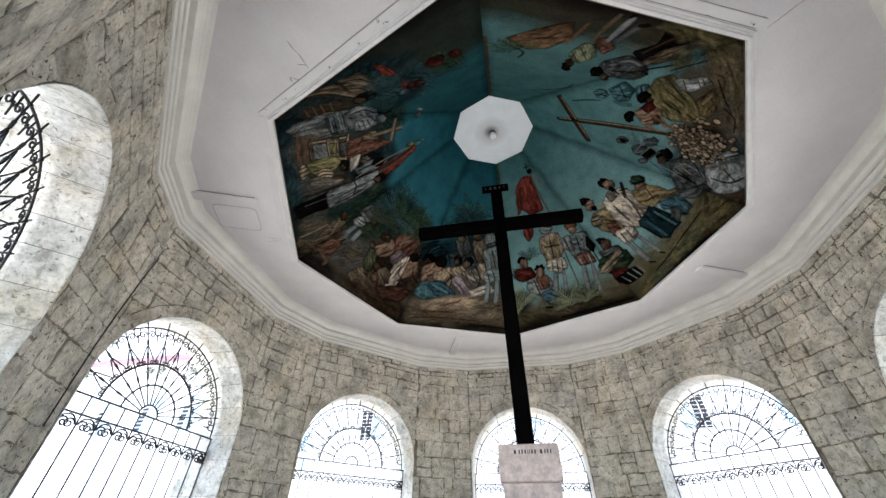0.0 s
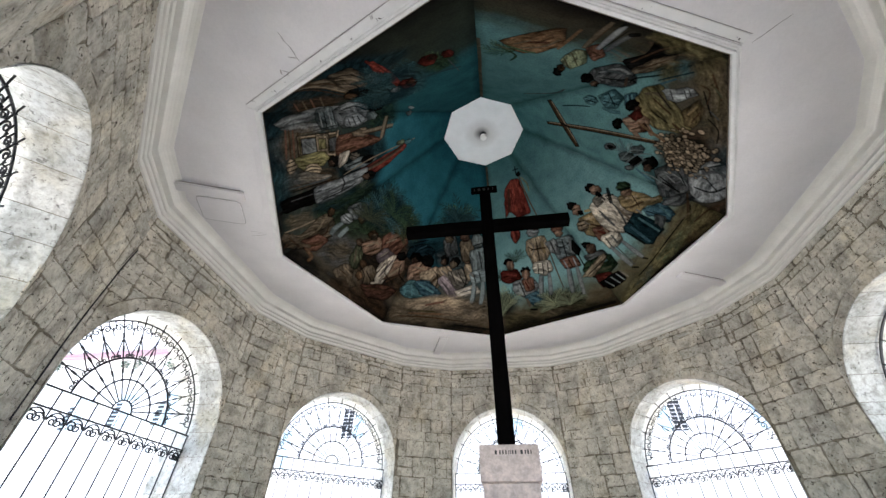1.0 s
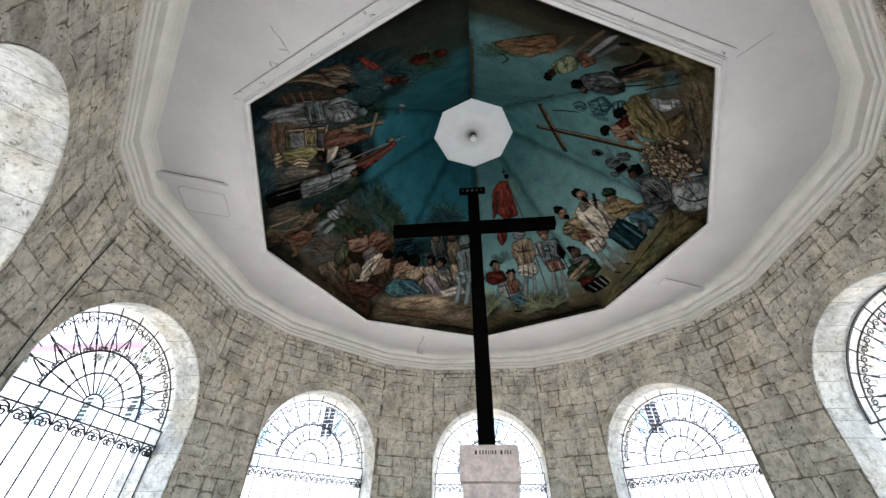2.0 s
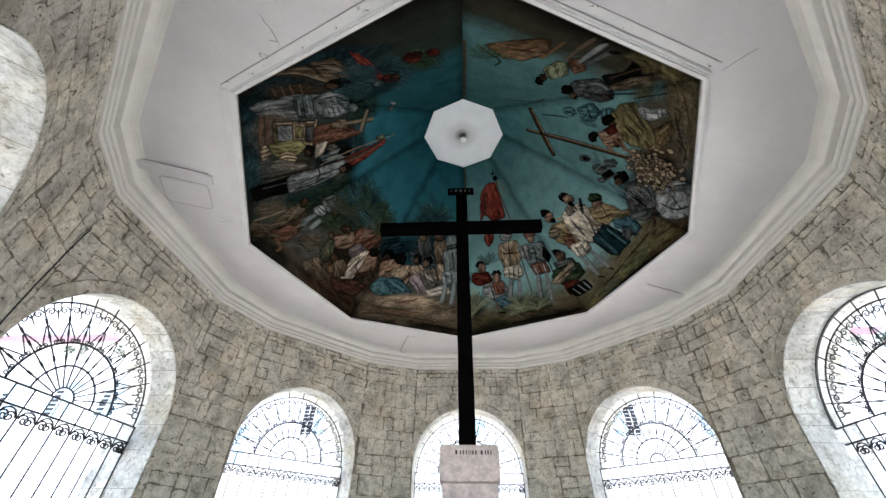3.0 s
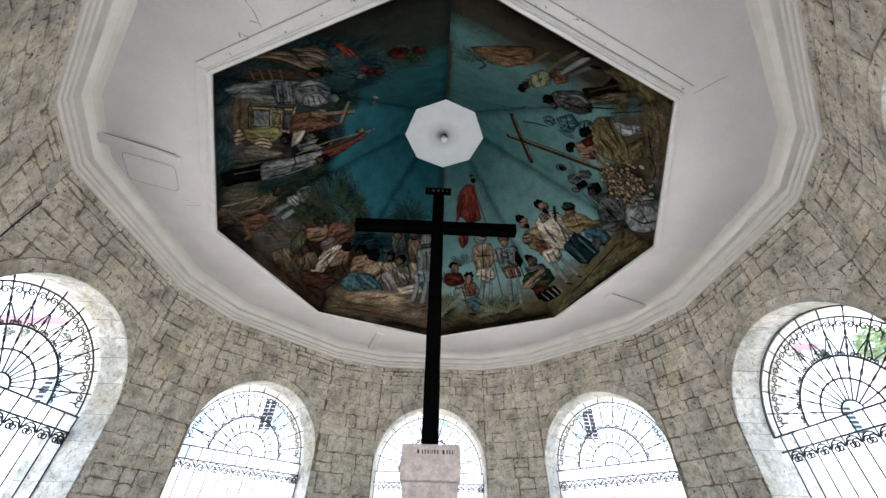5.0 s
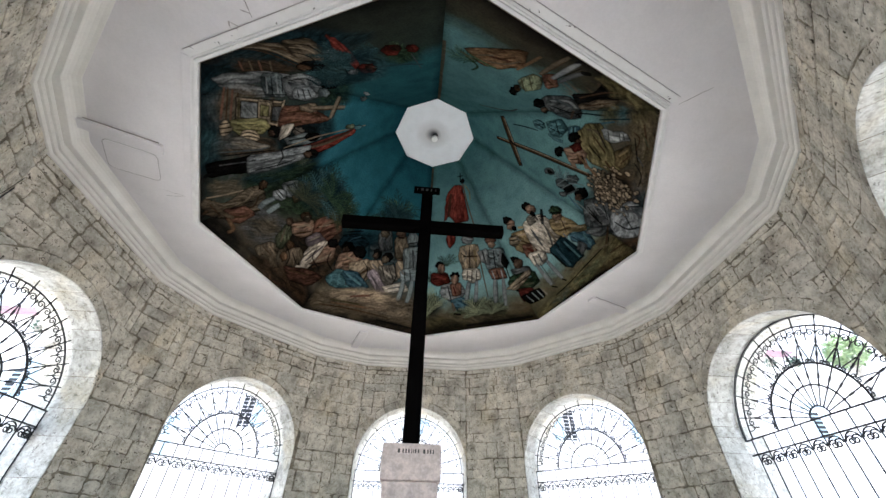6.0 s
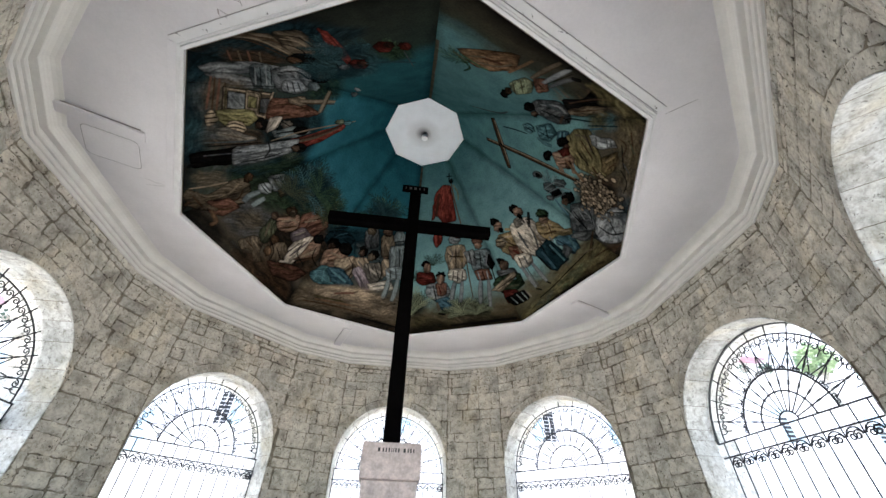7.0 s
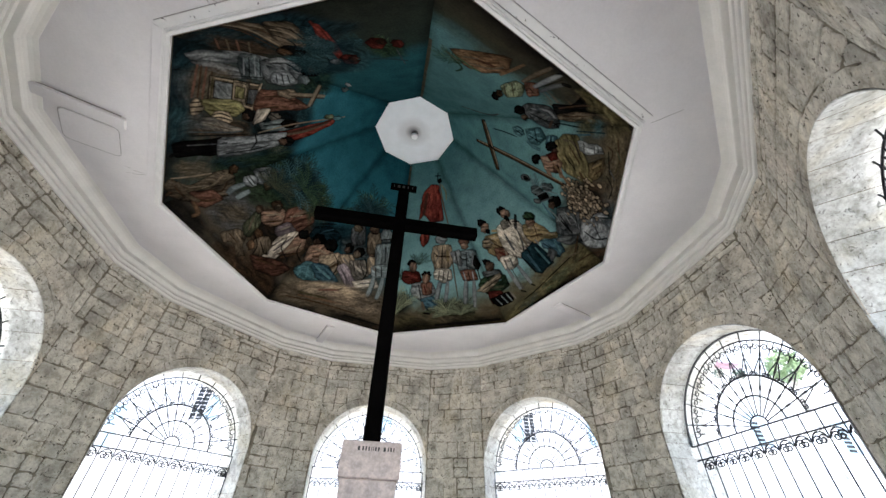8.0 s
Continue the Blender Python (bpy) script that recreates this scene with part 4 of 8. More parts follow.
field(202.5, "tan", -0.76, 0.63, -0.70, 0.81, -0.38, 0.84, -0.45, 0.66)
line(202.5, "dark", 0.014, -0.73, 0.64, -0.68, 0.79, -0.42, 0.82)
line(202.5, "tan+", 0.019, -0.60, 0.66, -0.68, 0.79)
field(202.5, "yellow", -0.67, 0.67, -0.64, 0.77, -0.49, 0.79, -0.52, 0.68)
field(202.5, "grey-", -0.62, 0.83, -0.61, 0.95, -0.39, 0.95, -0.42, 0.85)
line(202.5, "tan+", 0.025, -0.50, 0.41, -0.44, 0.66, -0.32, 0.96)
line(202.5, "tan+", 0.027, -0.71, 0.97, -0.48, 0.95, -0.27, 0.92)
line(202.5, "dark", 0.014, -0.68, 0.99, -0.26, 0.95)
shape(202.5, "rust", -0.60, 0.97, -0.59, 1.27, -0.41, 1.60, -0.30, 1.79, -0.26, 1.58, -0.28, 1.30, -0.23, 1.07, -0.35, 0.96)
line(202.5, "brown-", 0.027, -0.51, 1.05, -0.49, 1.34, -0.35, 1.60)
line(202.5, "rust+", 0.028, -0.43, 1.03, -0.38, 1.31, -0.31, 1.54)
line(202.5, "brown-", 0.032, -0.32, 1.05, -0.34, 1.29)
shape(202.5, "tan", -0.61, 1.19, -0.61, 1.41, -0.50, 1.55, -0.46, 1.42, -0.53, 1.24)
line(202.5, "tan", 0.062, -0.54, 1.37, -0.48, 1.99)
line(202.5, "brown-", 0.021, -0.50, 1.43, -0.44, 1.99)
line(202.5, "tan", 0.073, -0.68, 1.82, -0.30, 1.77)
line(202.5, "brown-", 0.024, -0.66, 1.86, -0.30, 1.82)
# crouching shape in yellow
shape(202.5, "yellow", -0.50, 0.33, -0.49, 0.49, -0.46, 0.73, -0.31, 0.83, -0.22, 0.73, -0.26, 0.47, -0.39, 0.32)
line(202.5, "yellow+", 0.027, -0.45, 0.40, -0.40, 0.71)
line(202.5, "olive-", 0.027, -0.35, 0.39, -0.27, 0.72)
shape(202.5, "tan+", -0.37, 0.34, -0.28, 0.29, -0.31, 0.22, -0.43, 0.20, -0.51, 0.24, -0.48, 0.31)
line(202.5, "dark", 0.022, -0.46, 0.21, -0.47, 0.33)
line(202.5, "dark", 0.022, -0.40, 0.20, -0.40, 0.34)
line(202.5, "dark", 0.023, -0.33, 0.22, -0.33, 0.34)
shape(202.5, "tan+", -0.17, 0.71, -0.08, 0.65, -0.11, 0.52, -0.22, 0.45, -0.31, 0.50, -0.29, 0.63)
line(202.5, "dark", 0.022, -0.27, 0.46, -0.28, 0.56, -0.21, 0.68)
line(202.5, "dark", 0.023, -0.22, 0.46, -0.22, 0.56, -0.15, 0.71)
line(202.5, "dark", 0.024, -0.14, 0.49, -0.15, 0.59, -0.10, 0.69)
shape(202.5, "dark", -0.19, 1.02, -0.11, 0.98, -0.14, 0.87, -0.25, 0.81, -0.33, 0.85, -0.30, 0.95)
shape(202.5, "sienna-", -0.18, 0.92, -0.14, 0.90, -0.15, 0.85, -0.21, 0.82, -0.26, 0.84, -0.24, 0.89)
shape(202.5, "pale-", -0.22, 0.33, -0.22, 0.49, 0.04, 0.90, 0.06, 0.71, -0.04, 0.40)
line(202.5, "tan-", 0.019, -0.15, 0.38, 0.01, 0.74)
wash(202.5, "steel-", -0.22, 0.08, -0.25, 0.33, -0.03, 0.43, -0.04, 0.15)
wash(202.5, "steel-", -0.83, 0.05, -0.84, 0.16, -0.49, 0.17, -0.40, 0.06)
wash(202.5, "teal-", -0.44, 0.01, -0.45, 0.14, -0.04, 0.19, 0.09, 0.02)
shape(202.5, "pale", -0.31, 0.99, -0.30, 1.20, -0.11, 1.14, -0.05, 1.00)
shape(202.5, "pale-", -0.15, 1.37, -0.09, 1.34, -0.10, 1.24, -0.17, 1.18, -0.23, 1.20, -0.22, 1.30)
line(202.5, "dark", 0.017, -0.22, 1.20, -0.11, 1.35)
shape(202.5, "steel", -0.07, 1.08, -0.10, 1.36, -0.05, 1.64, 0.06, 1.73, 0.12, 1.51, 0.09, 1.19)
line(202.5, "dark", 0.023, -0.02, 1.15, -0.01, 1.47, 0.00, 1.67)
shape(202.5, "dark", 0.00, 1.69, 0.08, 1.65, 0.08, 1.51, -0.00, 1.41, -0.08, 1.44, -0.08, 1.58)
line(202.5, "steel+", 0.023, 0.03, 1.20, 0.06, 1.49)
# banner
shape(202.5, "red", 0.14, 1.43, 0.11, 1.71, 0.02, 2.20, -0.03, 2.35, 0.12, 2.35, 0.26, 2.05, 0.35, 1.77, 0.24, 1.51)
line(202.5, "tan-", 0.057, 0.21, 1.51, 0.18, 1.89, 0.05, 2.27)
line(202.5, "red", 0.042, 0.13, 1.66, 0.09, 1.98, 0.03, 2.25)
line(202.5, "rust-", 0.057, 0.17, 1.56, 0.12, 1.93, 0.01, 2.31)
line(202.5, "tan", 0.025, 0.11, 1.10, 0.01, 1.63, -0.04, 2.57)
shape(202.5, "teal+", -0.02, 2.50, 0.02, 2.48, 0.02, 2.40, -0.02, 2.33, -0.07, 2.35, -0.07, 2.43)
shape(202.5, "fern", -0.06, 2.33, -0.02, 2.30, -0.03, 2.20, -0.08, 2.13, -0.12, 2.16, -0.11, 2.26)
shape(202.5, "grey", -0.59, 2.36, -0.56, 2.35, -0.56, 2.28, -0.60, 2.23, -0.63, 2.24, -0.63, 2.31)
shape(247.5, "grey", 0.57, 2.34, 0.63, 2.42, 0.67, 2.38, 0.65, 2.28, 0.60, 2.21, 0.55, 2.24)
shape(247.5, "grey+", 0.48, 2.22, 0.52, 2.22, 0.52, 2.14, 0.49, 2.05, 0.46, 2.05, 0.45, 2.13)
line(202.5, "steel-", 0.031, -0.03, 0.22, 0.04, 0.69, 0.04, 0.87)
line(202.5, "dark", 0.022, 0.04, 0.26, 0.11, 0.96)
# dark and white robe
shape(202.5, "dark", 0.12, 0.06, 0.11, 0.33, 0.13, 0.63, 0.45, 0.67, 0.38, 0.34, 0.37, 0.11)
wash(202.5, "dark", 0.12, 0.15, 0.14, 0.62, 0.43, 0.65, 0.33, 0.16)
line(202.5, "grey-", 0.022, 0.19, 0.22, 0.23, 0.61)
line(202.5, "dark", 0.054, 0.30, 0.10, 0.35, 0.04)
shape(202.5, "grey", 0.13, 0.61, 0.16, 0.97, 0.16, 1.31, 0.17, 1.54, 0.38, 1.54, 0.46, 1.30, 0.49, 0.72, 0.44, 0.63)
line(202.5, "grey-", 0.038, 0.32, 0.67, 0.30, 1.08, 0.30, 1.46)
line(202.5, "dark", 0.024, 0.22, 0.64, 0.24, 0.98, 0.21, 1.26)
line(202.5, "grey+", 0.037, 0.22, 0.71, 0.24, 1.07, 0.21, 1.36)
line(202.5, "dark", 0.026, 0.43, 0.72, 0.43, 1.09, 0.39, 1.34)
line(202.5, "grey-", 0.039, 0.40, 0.68, 0.37, 1.18)
line(202.5, "dark", 0.025, 0.14, 1.07, 0.29, 1.12, 0.41, 1.07)
shape(202.5, "dark", 0.37, 1.76, 0.46, 1.72, 0.43, 1.57, 0.33, 1.47, 0.25, 1.52, 0.27, 1.66)
shape(202.5, "sienna-", 0.38, 1.63, 0.43, 1.60, 0.40, 1.52, 0.32, 1.47, 0.27, 1.50, 0.30, 1.58)
wash(157.5, "night", -1.42, 0.73, -1.29, 1.01, -1.05, 1.52, -0.86, 1.89, -0.68, 1.87, -0.89, 1.38, -1.16, 0.89)
wash(202.5, "night", 0.51, 0.41, 0.50, 0.73, 0.50, 1.30, 0.51, 1.74, 0.77, 1.91, 0.81, 1.35, 0.75, 0.74)
wash(157.5, "leaf-", -1.25, 0.97, -1.01, 1.48, -0.82, 1.85, -0.73, 1.72, -1.00, 1.23)
wash(202.5, "leaf-", 0.58, 0.73, 0.58, 1.31, 0.60, 1.76, 0.80, 1.75, 0.75, 1.13)
# brown group at the corner
wash(202.5, "earth", 0.46, 0.10, 0.54, 0.46, 0.75, 0.65, 0.92, 0.57, 0.78, 0.22)
shape(157.5, "tan-", -1.12, 0.92, -0.96, 0.90, -0.82, 0.70, -0.92, 0.49, -1.07, 0.24, -1.25, 0.15, -1.41, 0.17, -1.43, 0.30, -1.24, 0.39, -1.19, 0.57, -1.19, 0.75)
shape(202.5, "tan-", 0.79, 0.80, 1.02, 0.93, 1.37, 0.89, 1.37, 0.64, 1.32, 0.32, 1.11, 0.11, 0.87, 0.00, 0.76, 0.09, 0.96, 0.30, 0.91, 0.48, 0.79, 0.61)
line(202.5, "tan", 0.045, 0.88, 0.75, 1.06, 0.63, 1.08, 0.48)
line(157.5, "brown-", 0.028, -0.99, 0.82, -0.92, 0.66, -1.05, 0.43)
shape(157.5, "rust", -1.17, 0.34, -0.98, 0.60, -0.81, 0.59, -0.84, 0.37, -1.00, 0.25)
shape(202.5, "rust", 1.10, 0.32, 1.20, 0.67, 1.47, 0.82, 1.57, 0.61, 1.41, 0.38)
line(157.5, "rust+", 0.028, -1.08, 0.35, -0.94, 0.53)
line(157.5, "brown-", 0.037, -1.12, 0.29, -0.93, 0.41, -0.86, 0.54)
line(157.5, "tan-", 0.067, -1.36, 0.31, -1.14, 0.29, -0.97, 0.35)
line(202.5, "tan-", 0.069, 0.85, 0.15, 1.17, 0.30, 1.39, 0.49)
line(157.5, "brown-", 0.025, -1.35, 0.25, -1.12, 0.24)
line(202.5, "brown-", 0.025, 0.91, 0.12, 1.24, 0.28)
line(157.5, "brown", 0.067, -1.02, 0.28, -0.85, 0.23, -0.86, 0.13)
line(202.5, "brown-", 0.062, 1.02, 0.09, 1.09, 0.03)
line(202.5, "tan", 0.032, 0.75, 0.07, 0.78, 0.30, 0.79, 0.58)
shape(202.5, "brown-", 0.85, 0.95, 0.91, 0.89, 0.84, 0.82, 0.73, 0.81, 0.68, 0.86, 0.74, 0.93)
line(202.5, "dark", 0.017, 0.73, 0.01, 1.20, -0.06)
# walking shape in grey
shape(157.5, "grey", -0.91, 1.22, -0.80, 1.44, -0.63, 1.45, -0.56, 1.25, -0.70, 1.14)
shape(202.5, "grey", 0.89, 1.21, 0.89, 1.47, 1.13, 1.65, 1.38, 1.57, 1.25, 1.35)
line(157.5, "dark", 0.019, -0.84, 1.27, -0.65, 1.25)
line(157.5, "grey+", 0.028, -0.84, 1.22, -0.69, 1.19)
line(157.5, "dark", 0.019, -0.80, 1.38, -0.62, 1.33)
shape(157.5, "grey+", -0.69, 1.12, -0.71, 1.03, -0.80, 0.98, -0.89, 1.03, -0.88, 1.13, -0.78, 1.17)
line(157.5, "dark", 0.018, -0.87, 1.06, -0.71, 1.06)
line(157.5, "dark", 0.019, -0.88, 1.11, -0.71, 1.10)
line(157.5, "steel", 0.097, -0.80, 0.99, -0.85, 0.81, -0.83, 0.70)
line(157.5, "steel+", 0.039, -0.80, 0.97, -0.85, 0.80)
line(157.5, "steel+", 0.090, -0.67, 0.98, -0.69, 0.84, -0.70, 0.75)
shape(157.5, "mustard-", -0.64, 1.21, -0.57, 1.38, -0.47, 1.30, -0.51, 1.18)
shape(157.5, "dark", -0.64, 1.58, -0.63, 1.54, -0.66, 1.46, -0.71, 1.44, -0.73, 1.49, -0.69, 1.56)
shape(157.5, "sienna", -0.64, 1.55, -0.61, 1.49, -0.65, 1.41, -0.71, 1.39, -0.74, 1.45, -0.71, 1.53)
# crowd
shape(157.5, "tan-", -0.38, 0.25, -0.29, 0.45, -0.10, 0.50, 0.03, 0.32, 0.18, 0.27, 0.10, 0.18, -0.13, 0.27, -0.23, 0.19)
line(157.5, "brown-", 0.019, -0.30, 0.33, -0.07, 0.32)
line(157.5, "tan", 0.019, -0.25, 0.41, -0.07, 0.38)
shape(157.5, "fern-", -0.28, 0.57, -0.32, 0.83, -0.20, 0.88, -0.05, 0.70, -0.03, 0.51, -0.15, 0.49)
line(157.5, "tan-", 0.032, -0.28, 0.78, -0.14, 0.58)
shape(157.5, "sienna-", -0.27, 0.95, -0.24, 0.89, -0.28, 0.85, -0.36, 0.87, -0.39, 0.94, -0.34, 0.98)
shape(157.5, "sienna", -0.27, 0.92, -0.06, 1.21, 0.17, 1.13, 0.07, 0.87, -0.09, 0.81)
line(157.5, "tan", 0.033, -0.16, 0.93, -0.01, 1.14)
line(157.5, "brown-", 0.034, -0.06, 0.86, 0.10, 1.07)
shape(157.5, "brown-", -0.12, 1.23, -0.10, 1.15, -0.17, 1.09, -0.27, 1.10, -0.28, 1.18, -0.21, 1.25)
shape(157.5, "tan-", -0.08, 1.20, -0.06, 1.14, -0.11, 1.10, -0.18, 1.11, -0.20, 1.17, -0.15, 1.21)
shape(157.5, "rust", 0.01, 1.24, 0.15, 1.63, 0.53, 1.52, 0.50, 1.16, 0.22, 1.00)
line(157.5, "sienna", 0.060, 0.16, 1.29, 0.27, 1.53)
line(157.5, "rust-", 0.049, 0.24, 1.13, 0.38, 1.45)
line(157.5, "dark", 0.024, 0.12, 1.17, 0.34, 1.57)
shape(157.5, "dark", 0.19, 1.69, 0.19, 1.62, 0.11, 1.55, 0.03, 1.55, 0.02, 1.62, 0.10, 1.69)
shape(157.5, "sienna-", 0.21, 1.63, 0.24, 1.54, 0.16, 1.47, 0.05, 1.48, 0.02, 1.57, 0.10, 1.65)
shape(157.5, "lilac-", 0.12, 0.91, 0.21, 1.16, 0.48, 1.15, 0.40, 0.92, 0.27, 0.84)
line(157.5, "pale-", 0.036, 0.22, 0.95, 0.30, 1.13)
shape(157.5, "pale", 0.35, 0.60, 0.32, 0.89, 0.48, 1.15, 0.67, 1.09, 0.64, 0.71, 0.64, 0.47)
line(157.5, "lilac-", 0.039, 0.48, 0.64, 0.51, 1.06)
line(157.5, "dark", 0.025, 0.39, 0.66, 0.40, 0.92)
line(157.5, "pale", 0.042, 0.29, 0.49, 0.45, 0.48, 0.53, 0.59)
line(157.5, "dark", 0.027, 0.64, 0.59, 0.68, 0.99)
shape(157.5, "sienna", 0.58, 0.64, 0.89, 1.04, 0.71, 1.22, 0.53, 1.14, 0.61, 0.86)
line(157.5, "tan", 0.053, 0.65, 0.77, 0.78, 1.07)
shape(157.5, "dark", 0.72, 1.30, 0.74, 1.21, 0.64, 1.13, 0.52, 1.15, 0.50, 1.24, 0.60, 1.32)
line(157.5, "brown-", 0.039, 0.68, 0.65, 0.87, 0.96)
shape(157.5, "rust-", 0.24, 0.33, 0.68, 0.59, 1.01, 0.65, 0.95, 0.38, 0.58, 0.22)
line(157.5, "brown-", 0.033, 0.38, 0.33, 0.77, 0.51)
shape(157.5, "brown-", 0.11, 0.69, 0.15, 0.60, 0.08, 0.55, -0.02, 0.59, -0.06, 0.68, 0.01, 0.73)
shape(157.5, "tan-", 0.07, 0.53, 0.16, 0.73, 0.40, 0.67, 0.41, 0.43, 0.27, 0.38)
line(157.5, "dark", 0.020, 0.16, 0.59, 0.40, 0.50)
shape(157.5, "brown", 0.16, 0.48, 0.19, 0.41, 0.14, 0.37, 0.05, 0.41, 0.02, 0.48, 0.07, 0.52)
shape(112.5, "night", -0.44, 1.57, -0.52, 1.36, -0.80, 1.27, -0.99, 1.38, -0.91, 1.58, -0.64, 1.68)
shape(157.5, "night", 1.22, 1.78, 1.25, 1.56, 0.98, 1.32, 0.70, 1.30, 0.67, 1.51, 0.92, 1.75)
line(112.5, "blue-", 0.022, -0.93, 1.36, -0.88, 1.52, -0.74, 1.63)
line(157.5, "blue-", 0.027, 0.78, 1.32, 0.74, 1.48, 0.84, 1.66)
line(112.5, "blue", 0.023, -0.86, 1.34, -0.79, 1.52, -0.62, 1.64)
line(112.5, "blue-", 0.023, -0.79, 1.36, -0.68, 1.53, -0.51, 1.60)
shape(112.5, "dark", -0.67, 1.40, -0.70, 1.29, -0.82, 1.27, -0.90, 1.34, -0.87, 1.45, -0.75, 1.48)
shape(157.5, "dark", 1.05, 1.51, 1.08, 1.39, 0.96, 1.30, 0.82, 1.32, 0.79, 1.43, 0.91, 1.53)
shape(112.5, "sienna-", -0.75, 1.33, -0.77, 1.26, -0.83, 1.24, -0.88, 1.29, -0.86, 1.36, -0.80, 1.37)
shape(157.5, "sienna-", 1.01, 1.39, 1.02, 1.33, 0.96, 1.28, 0.88, 1.29, 0.86, 1.36, 0.92, 1.41)
shape(112.5, "sienna", -0.89, 1.20, -0.58, 1.33, -0.40, 1.13, -0.66, 0.89, -0.89, 0.90)
line(112.5, "tan", 0.045, -0.79, 1.18, -0.57, 1.16)
line(112.5, "brown-", 0.034, -0.80, 1.01, -0.49, 1.11)
shape(112.5, "teal", -1.02, 0.68, -0.83, 0.91, -0.43, 0.91, -0.25, 0.69, -0.84, 0.54)
line(112.5, "teal+", 0.034, -0.90, 0.76, -0.91, 0.59)
line(112.5, "teal+", 0.034, -0.79, 0.83, -0.75, 0.60)
line(112.5, "steel-", 0.034, -0.68, 0.85, -0.59, 0.64)
shape(112.5, "dark", -0.41, 1.37, -0.45, 1.25, -0.58, 1.22, -0.67, 1.31, -0.64, 1.43, -0.51, 1.46)
shape(112.5, "tan", -0.67, 1.07, -0.34, 1.25, -0.18, 1.01, -0.31, 0.74, -0.56, 0.80)
line(112.5, "tan+", 0.046, -0.56, 1.02, -0.33, 1.14)
line(112.5, "brown-", 0.047, -0.47, 0.85, -0.26, 1.07)
shape(112.5, "blue", -0.75, 0.88, -0.50, 0.96, -0.15, 0.74, -0.26, 0.63, -0.54, 0.63)
line(112.5, "teal+", 0.045, -0.66, 0.86, -0.31, 0.72)
line(112.5, "blue+", 0.034, -0.55, 0.91, -0.23, 0.77)
shape(112.5, "dark", -0.10, 1.44, -0.12, 1.33, -0.21, 1.31, -0.28, 1.39, -0.27, 1.50, -0.18, 1.52)
shape(112.5, "sienna-", -0.16, 1.38, -0.17, 1.31, -0.23, 1.30, -0.27, 1.35, -0.26, 1.41, -0.20, 1.43)
shape(112.5, "tan", -0.36, 1.22, -0.06, 1.29, 0.13, 0.97, -0.14, 0.88)
line(112.5, "pale-", 0.046, -0.23, 1.19, -0.02, 1.05)
line(112.5, "brown-", 0.023, -0.28, 1.11, -0.08, 0.92)
shape(112.5, "lilac", -0.29, 0.99, -0.13, 1.10, 0.27, 0.74, 0.07, 0.64)
line(112.5, "lilac-", 0.034, -0.19, 0.97, 0.10, 0.72)
shape(112.5, "dark", 0.14, 1.44, 0.11, 1.34, -0.00, 1.31, -0.09, 1.38, -0.05, 1.48, 0.06, 1.51)
shape(112.5, "tan-", 0.06, 1.36, 0.04, 1.28, -0.03, 1.26, -0.08, 1.32, -0.07, 1.40, 0.00, 1.42)
shape(112.5, "pale-", -0.10, 1.15, 0.21, 1.30, 0.39, 1.02, 0.14, 0.84)
line(112.5, "pale", 0.046, 0.01, 1.13, 0.23, 1.04)
line(112.5, "dark", 0.023, 0.11, 1.22, 0.29, 1.00)
shape(112.5, "dark", 0.38, 1.58, 0.35, 1.48, 0.24, 1.45, 0.17, 1.53, 0.19, 1.63, 0.30, 1.65)
shape(112.5, "sienna", 0.33, 1.51, 0.32, 1.44, 0.25, 1.42, 0.19, 1.47, 0.21, 1.54, 0.28, 1.56)
shape(112.5, "tan", 0.21, 1.37, 0.46, 1.45, 0.57, 1.16, 0.35, 1.06)
shape(112.5, "pale", 0.11, 0.82, 0.54, 1.01, 0.67, 0.84, 0.24, 0.70)
line(112.5, "grey-", 0.024, 0.23, 0.79, 0.54, 0.92)
line(112.5, "pale+", 0.036, 0.26, 0.75, 0.53, 0.86)
shape(112.5, "grey-", -0.30, 1.79, -0.08, 1.94, 0.06, 1.60, -0.18, 1.46)
shape(112.5, "tan-", -0.09, 1.87, -0.11, 1.78, -0.21, 1.76, -0.27, 1.82, -0.25, 1.91, -0.16, 1.93)
line(112.5, "steel-", 0.034, -0.21, 1.72, -0.02, 1.65)
shape(112.5, "tan-", 0.04, 1.81, 0.29, 1.92, 0.43, 1.52, 0.17, 1.43)
line(112.5, "tan", 0.047, 0.15, 1.76, 0.30, 1.58)
shape(112.5, "dark", 0.21, 2.02, 0.18, 1.96, 0.09, 1.93, 0.03, 1.97, 0.06, 2.03, 0.15, 2.05)
shape(112.5, "sienna-", 0.23, 1.96, 0.20, 1.87, 0.11, 1.85, 0.04, 1.91, 0.07, 2.00, 0.16, 2.03)
shape(112.5, "steel", 0.53, 1.93, 0.51, 1.79, 0.39, 1.76, 0.29, 1.87, 0.31, 2.01, 0.43, 2.04)
line(112.5, "steel+", 0.035, 0.32, 1.95, 0.48, 1.85)
line(112.5, "dark", 0.024, 0.34, 1.79, 0.52, 1.88)
shape(112.5, "steel", 0.28, 1.65, 0.59, 1.80, 0.80, 1.35, 0.46, 1.20)
line(112.5, "steel+", 0.049, 0.39, 1.63, 0.50, 1.32)
line(112.5, "dark", 0.024, 0.47, 1.70, 0.63, 1.32)
line(112.5, "steel+", 0.037, 0.58, 1.68, 0.71, 1.41)
shape(112.5, "steel+", 0.35, 1.23, 0.77, 1.38, 0.82, 1.12, 0.46, 1.02)
line(112.5, "dark", 0.024, 0.45, 1.23, 0.53, 1.06)
line(112.5, "dark", 0.024, 0.56, 1.28, 0.65, 1.08)
